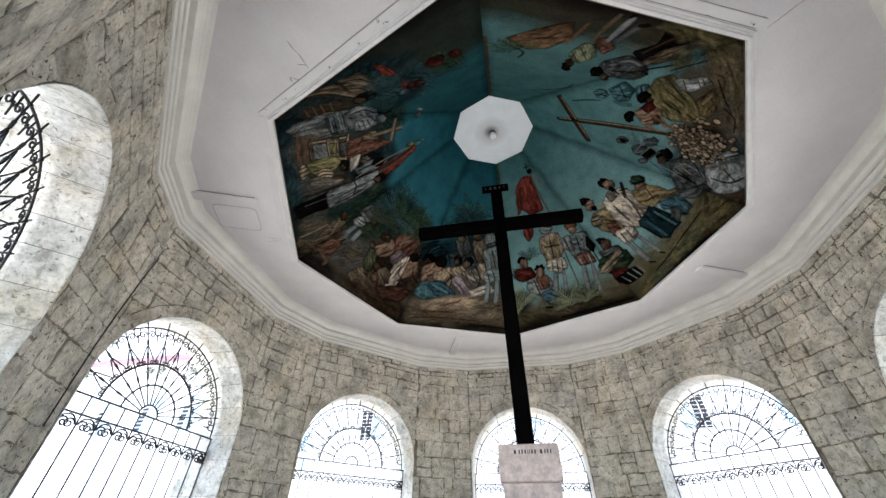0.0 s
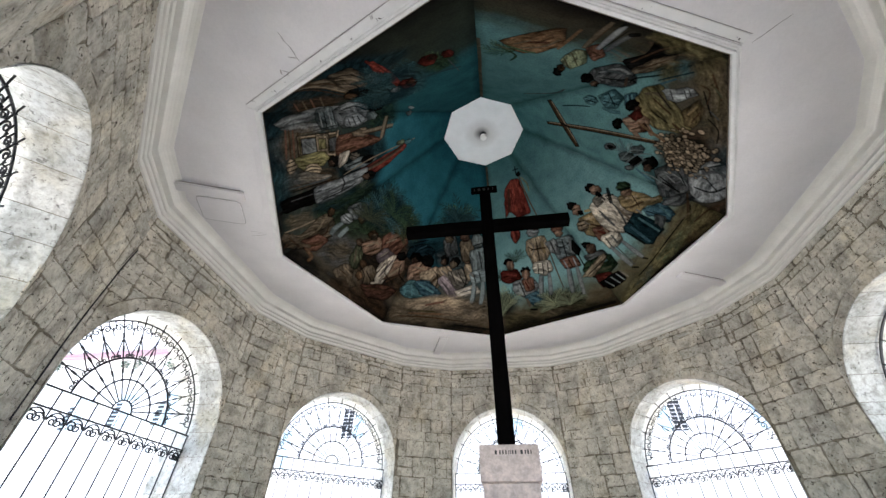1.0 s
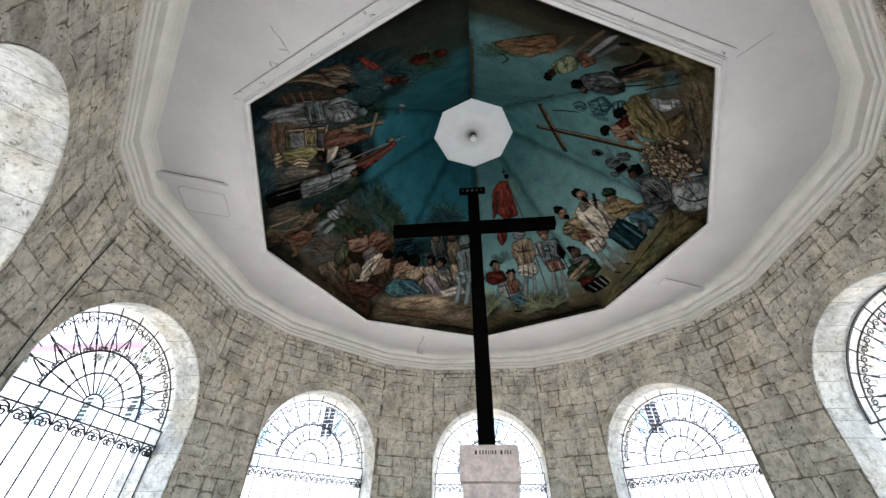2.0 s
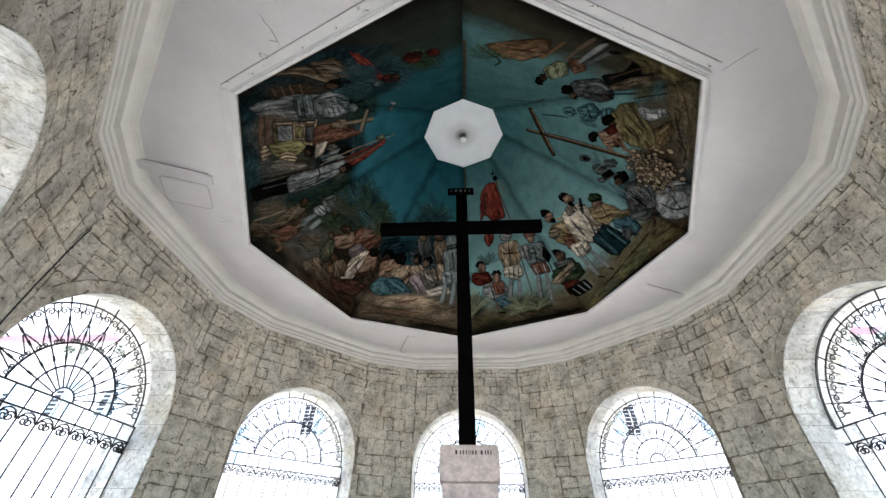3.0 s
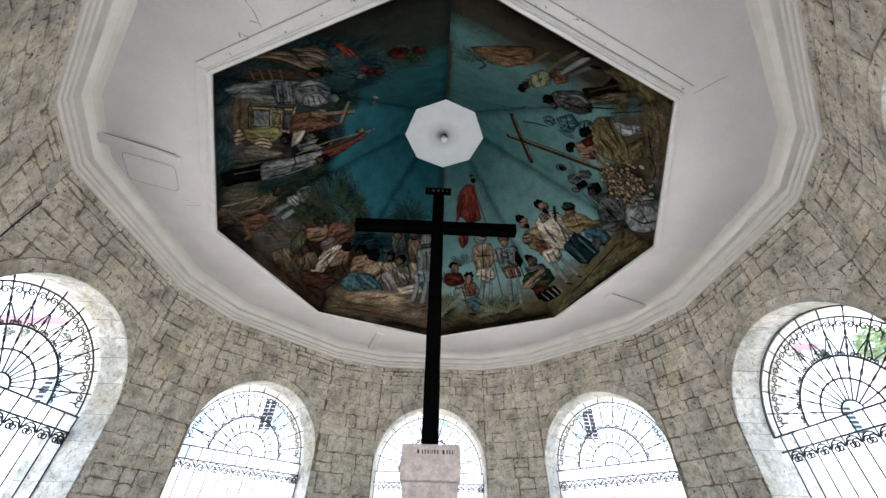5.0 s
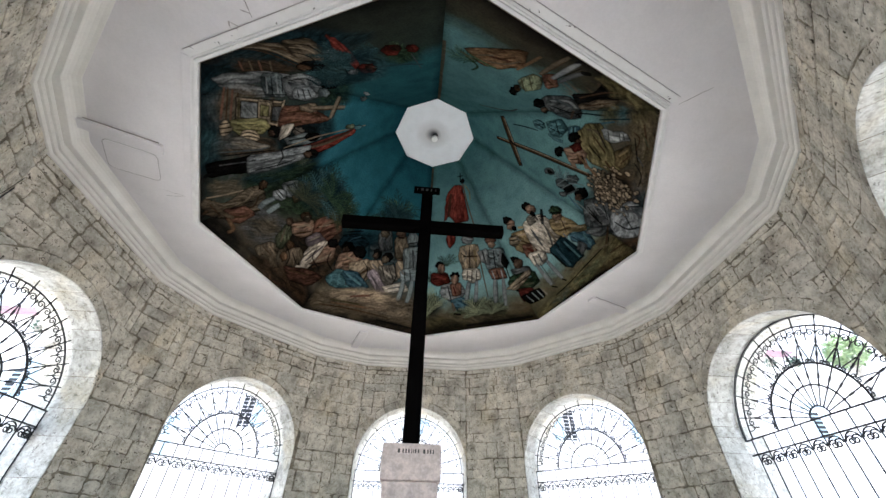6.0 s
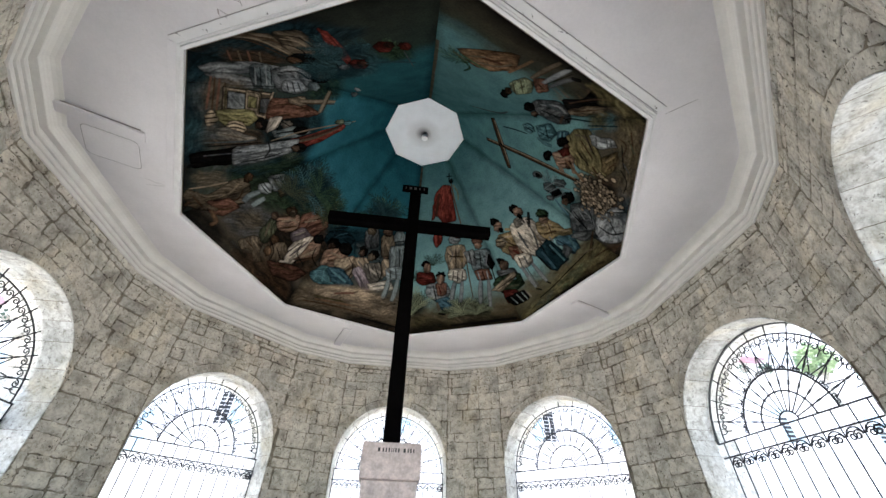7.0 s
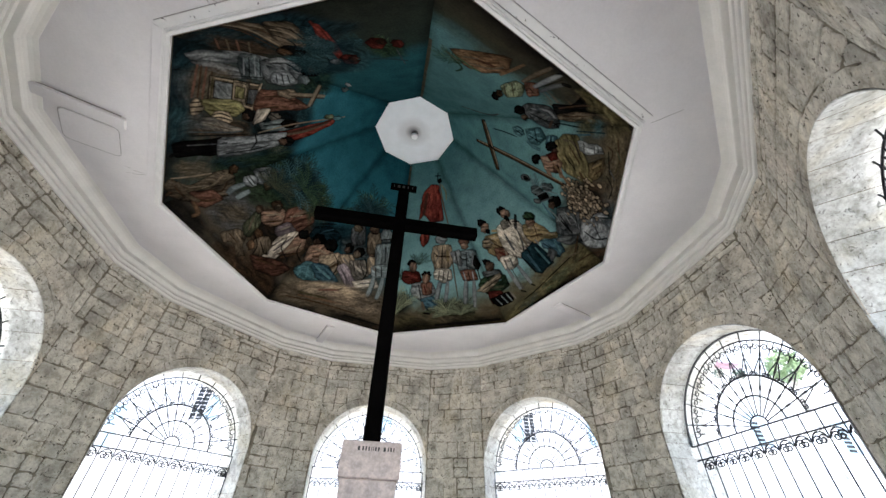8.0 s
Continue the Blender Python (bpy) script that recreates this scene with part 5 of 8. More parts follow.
line(112.5, "steel+", 0.099, 0.49, 1.05, 0.52, 0.81, 0.51, 0.60)
line(112.5, "steel+", 0.100, 0.68, 1.09, 0.72, 0.83, 0.72, 0.61)
line(112.5, "steel-", 0.025, 0.56, 1.04, 0.58, 0.63)
line(112.5, "dark", 0.048, 0.40, 0.53, 0.56, 0.59)
line(112.5, "dark", 0.049, 0.66, 0.52, 0.83, 0.59)
wash(112.5, "tan-", -1.13, 0.34, -0.17, 0.66, 0.97, 0.60, 1.01, 0.23, -0.03, 0.14, -1.16, 0.03)
line(112.5, "rust-", 0.047, -0.44, 0.44, -0.07, 0.56)
line(112.5, "brown", 0.047, -0.76, 0.24, 0.41, 0.35)
line(112.5, "tan", 0.035, -0.83, 0.49, -0.16, 0.61, 0.45, 0.62)
# banner of the near side
shape(67.5, "red", -0.08, 2.80, 0.10, 2.94, 0.24, 2.92, 0.25, 2.65, 0.25, 2.22, -0.01, 2.21, -0.11, 2.40, -0.25, 2.28, -0.14, 2.62)
line(67.5, "red", 0.058, 0.13, 2.89, 0.08, 2.29)
line(67.5, "rust-", 0.059, -0.00, 2.82, -0.14, 2.36)
line(67.5, "red", 0.034, 0.24, 2.63, 0.22, 2.26)
shape(67.5, "red", -0.24, 1.99, -0.07, 1.94, -0.12, 1.80, -0.23, 1.73, -0.28, 1.86)
line(67.5, "red-", 0.035, -0.16, 1.95, -0.19, 1.79)
line(67.5, "brown", 0.028, 0.27, 3.02, 0.29, 2.56, 0.35, 2.05)
line(67.5, "tan-", 0.028, 0.34, 1.70, 0.34, 1.15, 0.36, 0.59)
line(67.5, "dark", 0.023, 0.26, 3.19, 0.23, 3.01)
line(67.5, "dark", 0.023, 0.19, 3.13, 0.31, 3.12)
shape(67.5, "dark", 0.32, 3.01, 0.29, 2.97, 0.24, 2.98, 0.23, 3.03, 0.27, 3.07, 0.31, 3.06)
line(67.5, "fern", 0.033, 0.30, 2.94, 0.37, 2.78, 0.36, 2.61)
# kneeling pair
shape(67.5, "red-", -0.71, 1.27, -0.40, 1.24, -0.35, 1.01, -0.61, 0.99, -0.77, 1.09)
line(67.5, "red", 0.047, -0.63, 1.20, -0.43, 1.10)
shape(67.5, "dark", -0.40, 1.39, -0.47, 1.33, -0.57, 1.36, -0.61, 1.44, -0.54, 1.50, -0.43, 1.47)
shape(67.5, "sienna", -0.40, 1.32, -0.47, 1.24, -0.55, 1.26, -0.57, 1.36, -0.50, 1.44, -0.42, 1.42)
shape(67.5, "grey", -0.53, 0.98, -0.17, 1.00, -0.08, 0.77, -0.22, 0.61, -0.46, 0.64, -0.59, 0.81)
line(67.5, "grey+", 0.048, -0.48, 0.90, -0.44, 0.69)
line(67.5, "dark", 0.024, -0.42, 0.96, -0.40, 0.66)
shape(67.5, "rust", -0.37, 0.97, -0.15, 0.97, -0.16, 0.73, -0.34, 0.73)
line(67.5, "red-", 0.035, -0.31, 0.93, -0.28, 0.76)
shape(67.5, "dark", -0.13, 1.12, -0.19, 1.06, -0.30, 1.08, -0.33, 1.17, -0.26, 1.22, -0.16, 1.20)
shape(67.5, "sienna", -0.17, 1.04, -0.23, 0.97, -0.31, 0.99, -0.33, 1.08, -0.27, 1.15, -0.19, 1.13)
shape(67.5, "blue", -0.42, 0.65, -0.13, 0.68, 0.01, 0.39, -0.31, 0.41)
line(67.5, "blue+", 0.047, -0.31, 0.62, -0.07, 0.42)
line(67.5, "tan-", 0.060, -0.39, 0.59, -0.37, 0.41)
line(67.5, "dark", 0.047, -0.40, 0.36, -0.25, 0.32)
# pair on foot
shape(67.5, "grey", 0.28, 1.80, 0.20, 1.73, 0.07, 1.76, 0.04, 1.87, 0.12, 1.94, 0.24, 1.90)
shape(67.5, "red-", 0.31, 1.87, 0.26, 1.84, 0.20, 1.85, 0.18, 1.91, 0.22, 1.95, 0.29, 1.93)
shape(67.5, "tan", -0.01, 1.71, 0.33, 1.68, 0.36, 1.38, 0.18, 1.17, -0.03, 1.19, -0.08, 1.48)
line(67.5, "tan+", 0.046, 0.04, 1.64, 0.03, 1.31)
line(67.5, "mustard", 0.056, 0.26, 1.60, 0.25, 1.35)
line(67.5, "dark", 0.023, 0.17, 1.68, 0.10, 1.22)
line(67.5, "brown-", 0.034, 0.00, 1.50, 0.30, 1.45)
shape(67.5, "pale", -0.03, 1.23, 0.28, 1.20, 0.28, 0.99, 0.10, 0.92, -0.08, 1.06)
line(67.5, "dark", 0.023, 0.05, 1.20, -0.00, 1.00)
line(67.5, "dark", 0.023, 0.14, 1.19, 0.09, 0.96)
line(67.5, "dark", 0.023, 0.23, 1.16, 0.19, 0.98)
line(67.5, "grey", 0.086, 0.03, 0.97, -0.03, 0.80, -0.09, 0.60)
line(67.5, "grey", 0.085, 0.19, 0.96, 0.15, 0.76, 0.09, 0.53)
line(67.5, "steel-", 0.023, 0.07, 0.94, -0.04, 0.61)
shape(67.5, "rust", 0.71, 1.70, 0.64, 1.63, 0.53, 1.66, 0.50, 1.75, 0.57, 1.81, 0.67, 1.79)
shape(67.5, "sienna", 0.69, 1.61, 0.64, 1.56, 0.56, 1.58, 0.54, 1.65, 0.59, 1.70, 0.66, 1.68)
shape(22.5, "steel", -1.26, 1.76, -0.81, 1.53, -0.93, 1.27, -1.19, 1.22, -1.48, 1.40, -1.42, 1.63)
shape(67.5, "steel", 0.44, 1.53, 0.81, 1.53, 0.86, 1.25, 0.72, 1.10, 0.47, 1.14, 0.41, 1.35)
line(67.5, "steel+", 0.044, 0.51, 1.49, 0.49, 1.22)
line(67.5, "dark", 0.022, 0.63, 1.51, 0.61, 1.14)
line(67.5, "grey", 0.043, 0.76, 1.48, 0.73, 1.20)
shape(67.5, "grey", 0.32, 1.55, 0.52, 1.56, 0.52, 1.23, 0.37, 1.31)
line(67.5, "dark", 0.022, 0.41, 1.52, 0.44, 1.30)
shape(22.5, "dark", -0.89, 1.47, -0.89, 1.23, -1.08, 1.13, -1.10, 1.31)
shape(67.5, "dark", 0.79, 1.44, 0.90, 1.23, 0.82, 1.07, 0.74, 1.21)
shape(67.5, "rust", 0.46, 1.14, 0.76, 1.13, 0.79, 0.91, 0.53, 0.92)
line(67.5, "grey+", 0.022, 0.53, 1.11, 0.56, 0.94)
line(67.5, "dark", 0.022, 0.62, 1.11, 0.65, 0.92)
line(67.5, "grey+", 0.022, 0.71, 1.10, 0.72, 0.93)
line(67.5, "grey", 0.082, 0.56, 0.93, 0.52, 0.70, 0.49, 0.45)
line(67.5, "grey", 0.081, 0.72, 0.92, 0.70, 0.66, 0.68, 0.36)
line(67.5, "steel-", 0.022, 0.60, 0.89, 0.54, 0.46)
line(67.5, "dark", 0.027, 0.82, 1.09, 0.86, 0.83)
# shape with a lute
shape(22.5, "grey-", -1.01, 1.09, -0.57, 0.92, -0.64, 0.75, -1.00, 0.91)
shape(67.5, "grey-", 0.89, 1.06, 1.25, 1.09, 1.28, 0.91, 0.97, 0.90)
shape(22.5, "leaf-", -1.08, 0.98, -0.55, 0.78, -0.62, 0.55, -0.99, 0.57, -1.23, 0.71, -1.26, 0.89)
shape(67.5, "leaf-", 0.89, 0.93, 1.32, 0.97, 1.38, 0.73, 1.13, 0.60, 0.92, 0.64, 0.82, 0.79)
line(22.5, "teal", 0.043, -1.09, 0.87, -0.68, 0.73)
line(67.5, "teal", 0.044, 0.93, 0.83, 1.26, 0.87)
line(22.5, "fern-", 0.044, -1.15, 0.76, -0.73, 0.60)
line(67.5, "fern-", 0.044, 0.95, 0.72, 1.29, 0.73)
shape(22.5, "tan", -1.40, 0.87, -0.66, 0.87, -0.64, 0.77, -1.22, 0.71)
shape(67.5, "tan", 0.75, 0.71, 1.21, 1.01, 1.27, 0.92, 0.93, 0.64)
line(22.5, "tan+", 0.032, -1.26, 0.84, -0.71, 0.83)
line(67.5, "tan+", 0.032, 0.84, 0.74, 1.20, 0.95)
line(22.5, "dark", 0.021, -1.28, 0.79, -0.70, 0.77)
line(67.5, "dark", 0.021, 0.85, 0.69, 1.23, 0.90)
shape(22.5, "dark", -0.68, 1.07, -0.78, 1.09, -0.85, 1.19, -0.82, 1.27, -0.72, 1.24, -0.65, 1.14)
shape(22.5, "sienna-", -0.65, 1.01, -0.77, 0.98, -0.86, 1.05, -0.84, 1.14, -0.72, 1.17, -0.62, 1.10)
shape(22.5, "red-", -1.17, 0.69, -0.83, 0.55, -0.91, 0.38, -1.25, 0.45)
shape(67.5, "red-", 0.96, 0.64, 1.25, 0.65, 1.27, 0.46, 1.02, 0.40)
line(22.5, "red", 0.050, -1.09, 0.61, -0.94, 0.45)
line(67.5, "red", 0.044, 1.05, 0.60, 1.22, 0.52)
shape(22.5, "dark", -1.20, 0.55, -0.67, 0.45, -0.72, 0.26, -1.16, 0.33)
shape(67.5, "dark", 1.00, 0.51, 1.40, 0.61, 1.46, 0.42, 1.13, 0.32)
line(22.5, "steel+", 0.028, -1.09, 0.50, -1.03, 0.32)
line(22.5, "steel+", 0.028, -0.93, 0.48, -0.88, 0.29)
line(22.5, "steel+", 0.027, -0.79, 0.46, -0.76, 0.28)
line(22.5, "pale-", 0.040, -0.68, 0.45, -0.65, 0.27)
# three upright shapes
shape(22.5, "mustard", -0.40, 1.58, -0.05, 1.44, -0.11, 1.21, -0.15, 1.03, -0.39, 1.07, -0.55, 1.26, -0.52, 1.48)
line(22.5, "tan+", 0.042, -0.33, 1.49, -0.13, 1.38)
line(22.5, "brown-", 0.034, -0.34, 1.36, -0.17, 1.13)
shape(22.5, "tan", -0.40, 1.36, -0.54, 1.36, -0.61, 1.46, -0.54, 1.56, -0.40, 1.55, -0.33, 1.46)
line(22.5, "dark", 0.022, -0.48, 1.56, -0.33, 1.48)
line(22.5, "dark", 0.022, -0.56, 1.52, -0.38, 1.42)
line(22.5, "dark", 0.022, -0.61, 1.44, -0.45, 1.36)
shape(22.5, "rust", -0.40, 1.29, -0.11, 1.15, -0.20, 0.94, -0.48, 1.02)
line(22.5, "red-", 0.047, -0.35, 1.19, -0.25, 1.03)
line(22.5, "tan", 0.037, -0.19, 1.17, -0.25, 1.00)
shape(22.5, "pale", -0.42, 1.09, -0.08, 0.95, -0.14, 0.75, -0.46, 0.80)
line(22.5, "dark", 0.025, -0.34, 1.02, -0.40, 0.81)
line(22.5, "grey-", 0.037, -0.22, 0.97, -0.26, 0.79)
line(22.5, "pale+", 0.039, -0.40, 1.03, -0.43, 0.85)
line(22.5, "grey", 0.096, -0.41, 0.84, -0.42, 0.59, -0.42, 0.36)
line(22.5, "grey", 0.091, -0.17, 0.77, -0.16, 0.55, -0.14, 0.34)
line(22.5, "grey-", 0.025, -0.33, 0.81, -0.36, 0.35)
line(22.5, "dark", 0.034, -0.45, 0.35, -0.35, 0.27)
line(22.5, "dark", 0.034, -0.16, 0.34, -0.10, 0.27)
shape(22.5, "dark", -0.24, 1.70, -0.35, 1.74, -0.41, 1.86, -0.35, 1.94, -0.24, 1.90, -0.19, 1.78)
shape(22.5, "sienna", -0.25, 1.64, -0.37, 1.65, -0.42, 1.73, -0.35, 1.80, -0.24, 1.79, -0.19, 1.71)
shape(22.5, "dark", -0.27, 1.57, -0.32, 1.59, -0.34, 1.66, -0.31, 1.70, -0.26, 1.67, -0.23, 1.61)
line(22.5, "mustard+", 0.053, -0.21, 1.59, -0.06, 1.49)
shape(22.5, "pale", -0.05, 1.57, 0.33, 1.47, 0.42, 1.23, 0.35, 0.88, 0.01, 0.81, -0.17, 1.04, -0.17, 1.33)
line(22.5, "pale+", 0.055, 0.04, 1.46, 0.23, 1.35, 0.22, 1.14)
line(22.5, "grey-", 0.048, -0.02, 1.32, -0.03, 1.02)
line(22.5, "dark", 0.023, 0.29, 1.43, 0.24, 1.13, 0.10, 0.84)
line(22.5, "tan-", 0.045, 0.27, 1.24, 0.26, 0.92)
line(22.5, "grey-", 0.036, -0.00, 1.39, -0.01, 1.14)
shape(22.5, "pale-", 0.06, 1.61, 0.26, 1.55, 0.23, 1.41, 0.03, 1.45)
shape(22.5, "dark", 0.28, 1.65, 0.18, 1.67, 0.13, 1.77, 0.18, 1.85, 0.28, 1.82, 0.33, 1.72)
shape(22.5, "sienna", 0.32, 1.56, 0.23, 1.58, 0.17, 1.67, 0.22, 1.75, 0.32, 1.72, 0.37, 1.63)
shape(22.5, "dark", 0.26, 1.50, 0.21, 1.52, 0.19, 1.59, 0.22, 1.64, 0.27, 1.61, 0.29, 1.54)
line(22.5, "dark", 0.067, 0.44, 1.52, 0.26, 1.30)
line(22.5, "dark", 0.030, 0.29, 1.46, 0.42, 1.37)
shape(22.5, "night", 0.02, 0.88, 0.43, 0.91, 0.52, 0.45, 0.12, 0.40)
line(22.5, "blue", 0.056, 0.15, 0.82, 0.17, 0.44)
line(22.5, "night", 0.055, 0.27, 0.83, 0.28, 0.43)
line(22.5, "teal", 0.043, 0.37, 0.83, 0.42, 0.45)
line(22.5, "dark", 0.046, 0.03, 0.78, 0.08, 0.46)
shape(22.5, "mustard", 0.44, 1.28, 0.69, 1.14, 0.80, 0.86, 0.93, 0.80, 0.82, 0.75, 0.59, 0.87, 0.44, 0.87, 0.34, 1.09)
line(22.5, "tan+", 0.039, 0.49, 1.18, 0.65, 1.06)
line(22.5, "brown-", 0.028, 0.41, 1.03, 0.65, 0.93)
line(22.5, "mustard+", 0.039, 0.65, 1.00, 0.81, 0.81)
shape(22.5, "blue", 0.55, 0.86, 0.84, 0.71, 0.82, 0.49, 0.63, 0.45, 0.60, 0.62, 0.50, 0.73)
line(22.5, "blue+", 0.039, 0.61, 0.78, 0.77, 0.60)
line(22.5, "teal", 0.039, 0.75, 0.71, 0.73, 0.49)
shape(22.5, "grey-", 0.62, 0.67, 0.67, 0.53, 0.48, 0.46, 0.49, 0.60)
shape(22.5, "sienna", 0.66, 1.17, 0.57, 1.15, 0.50, 1.22, 0.52, 1.29, 0.61, 1.31, 0.68, 1.25)
shape(22.5, "leaf-", 0.74, 1.26, 0.65, 1.24, 0.55, 1.31, 0.54, 1.40, 0.63, 1.42, 0.73, 1.35)
line(22.5, "dark", 0.029, 0.51, 1.37, 0.71, 1.22)
line(22.5, "grey", 0.032, 0.46, 0.94, 0.48, 0.82)
# grey shapes at the corner
shape(-22.5, "grey-", -0.60, 0.91, -0.40, 0.66, -0.50, 0.47, -0.71, 0.38, -1.11, 0.62, -1.18, 0.87, -0.91, 0.92)
shape(22.5, "grey-", 1.17, 1.11, 1.38, 0.99, 1.41, 0.76, 1.34, 0.58, 1.04, 0.59, 0.91, 0.78, 1.02, 0.96)
line(-22.5, "grey", 0.067, -0.62, 0.80, -0.64, 0.59, -0.81, 0.49)
line(-22.5, "dark", 0.044, -0.84, 0.84, -0.98, 0.60)
line(-22.5, "steel-", 0.053, -0.53, 0.72, -0.69, 0.49)
line(-22.5, "dark", 0.028, -0.73, 0.87, -0.91, 0.67)
shape(-22.5, "dark", -0.44, 0.85, -0.59, 0.92, -0.65, 1.05, -0.55, 1.11, -0.39, 1.03, -0.34, 0.91)
shape(-22.5, "sienna-", -0.58, 0.97, -0.67, 1.01, -0.70, 1.08, -0.64, 1.11, -0.55, 1.07, -0.52, 1.00)
shape(-22.5, "grey", -0.51, 0.46, -0.26, 0.21, -0.26, -0.01, -0.76, -0.05, -1.06, 0.22, -1.06, 0.43)
line(-22.5, "grey-", 0.053, -0.58, 0.37, -0.40, 0.13, -0.47, 0.01)
line(-22.5, "dark", 0.035, -0.79, 0.40, -0.82, 0.18, -0.65, 0.00)
line(-22.5, "grey", 0.042, -0.65, 0.32, -0.55, 0.08)
line(-22.5, "dark", 0.023, -0.54, 0.44, -0.38, 0.25, -0.23, 0.00)
line(-22.5, "grey+", 0.023, -0.40, 0.33, -0.24, 0.07)
shape(-22.5, "grey-", -1.22, 0.83, -0.94, 0.49, -1.05, 0.40, -1.31, 0.66, -1.39, 0.88)
shape(22.5, "grey-", 0.91, 0.73, 1.18, 0.56, 1.16, 0.43, 0.93, 0.53, 0.81, 0.69)
line(-22.5, "brown-", 0.047, -0.97, 0.49, -1.52, 0.51, -2.21, 0.53)
line(22.5, "brown-", 0.042, 1.17, 0.55, 0.90, 0.32, 0.59, 0.05)
line(22.5, "dark", 0.026, 1.06, 0.42, 0.64, 0.05)
wash(22.5, "olive", -1.19, 0.05, -0.66, 0.17, -0.10, 0.22, 0.57, 0.34, 1.11, 0.36, 1.47, 0.12, 1.29, 0.05, 0.29, 0.08, -1.20, -0.02)
line(22.5, "dark", 0.037, -1.04, -0.01, -0.04, 0.03, 0.75, 0.02)
line(22.5, "dark", 0.034, -0.38, -0.01, 0.50, 0.02)
# foot of the near hill
line(67.5, "dark", 0.056, -0.18, 0.08, 0.73, 0.07, 1.16, 0.08)
wash(112.5, "tan+", -0.87, 0.46, -0.18, 0.68, 0.57, 0.65, 0.13, 0.44, -0.68, 0.34)
wash(112.5, "tan", -0.21, 0.37, 0.50, 0.46, 0.98, 0.39, 0.18, 0.26)
line(112.5, "rust", 0.047, -0.44, 0.44, -0.25, 0.51, -0.07, 0.56)
# far side: heap under the palm, upper right
shape(-67.5, "brown", 0.69, 1.04, 0.22, 0.38, 0.07, 0.74, 0.20, 1.07, 0.37, 1.21)
line(-67.5, "tan-", 0.036, 0.42, 1.09, 0.22, 0.90, 0.15, 0.65)
line(-67.5, "rust-", 0.054, 0.42, 0.92, 0.21, 0.77)
line(-67.5, "tan-", 0.034, 0.51, 1.04, 0.39, 0.84)
line(-67.5, "leaf-", 0.036, 0.59, 1.23, 0.39, 1.32, 0.39, 1.52)
line(-67.5, "leaf", 0.048, 0.58, 1.13, 0.33, 1.14, 0.23, 1.10)
line(-67.5, "fern-", 0.046, 0.68, 1.18, 0.48, 1.21)
line(-67.5, "brown", 0.041, 0.07, 0.87, 0.08, 0.33)
# striped shape
shape(-67.5, "fern", -0.09, 1.13, -0.07, 0.77, -0.21, 0.73, -0.34, 1.02, -0.29, 1.28)
line(-67.5, "olive-", 0.020, -0.08, 1.02, -0.26, 1.25)
line(-67.5, "fern+", 0.020, -0.08, 0.93, -0.29, 1.20)
line(-67.5, "olive-", 0.019, -0.09, 0.85, -0.31, 1.13)
line(-67.5, "fern+", 0.019, -0.11, 0.79, -0.32, 1.06)
shape(-67.5, "dark", -0.25, 1.38, -0.30, 1.53, -0.26, 1.60, -0.17, 1.52, -0.13, 1.36, -0.17, 1.30)
shape(-67.5, "brown-", -0.21, 1.26, -0.25, 1.37, -0.22, 1.41, -0.16, 1.35, -0.13, 1.24, -0.16, 1.20)
shape(-67.5, "rust", -0.15, 0.68, -0.21, 0.49, -0.40, 0.69, -0.38, 0.90)
line(-67.5, "brown-", 0.033, -0.21, 0.68, -0.37, 0.74)
line(-67.5, "tan-", 0.063, -0.13, 0.68, -0.09, 0.35, -0.08, 0.06)
line(-67.5, "brown-", 0.013, -0.15, 0.64, -0.11, 0.18)
line(-67.5, "grey", 0.071, -0.26, 0.62, -0.22, 0.30, -0.20, 0.06)
line(-67.5, "grey-", 0.074, -0.35, 0.62, -0.33, 0.34, -0.35, 0.15)
line(-67.5, "dark", 0.014, -0.29, 0.61, -0.27, 0.11)
line(-67.5, "dark", 0.080, -0.32, 0.19, -0.40, 0.12)
line(-67.5, "dark", 0.035, -0.18, 0.10, -0.18, -0.03)
# robed shape
shape(-67.5, "grey-", -0.50, 1.11, -0.62, 0.79, -0.83, 0.84, -1.09, 1.11, -1.06, 1.39, -0.82, 1.45, -0.58, 1.33)
shape(-22.5, "grey-", 1.05, 1.53, 1.14, 1.16, 1.05, 0.99, 0.89, 0.97, 0.80, 1.20, 0.84, 1.46, 0.94, 1.62)
line(-67.5, "grey", 0.069, -0.61, 1.15, -0.71, 0.91, -0.89, 0.97)
line(-67.5, "dark", 0.040, -0.69, 1.29, -0.89, 1.20, -1.02, 1.09)
line(-22.5, "dark", 0.018, 0.93, 1.48, 0.91, 1.22, 0.91, 1.02)
line(-67.5, "steel-", 0.069, -0.60, 1.04, -0.85, 0.98)
shape(-67.5, "dark", -0.67, 1.36, -0.70, 1.53, -0.62, 1.57, -0.51, 1.43, -0.48, 1.28, -0.56, 1.24)
shape(-67.5, "sienna-", -0.78, 1.46, -0.82, 1.56, -0.79, 1.61, -0.73, 1.55, -0.69, 1.45, -0.72, 1.41)
shape(-22.5, "sienna-", 0.85, 1.51, 0.80, 1.55, 0.79, 1.61, 0.82, 1.63, 0.87, 1.59, 0.88, 1.53)
shape(-67.5, "dark", -0.60, 0.68, -0.68, 0.38, -0.52, 0.04, -0.81, 0.03, -0.93, 0.06, -0.86, 0.51, -0.84, 0.86)
line(-67.5, "brown-", 0.033, -0.70, 0.68, -0.73, 0.26, -0.84, 0.08)
shape(-67.5, "tan-", -0.81, 0.82, -0.83, 0.47, -0.91, 0.27, -0.99, 0.40, -0.99, 0.75, -0.92, 0.92)
line(-67.5, "brown-", 0.023, -0.87, 0.80, -0.93, 0.41)
line(-67.5, "sienna-", 0.034, -1.07, 1.31, -0.92, 1.06)
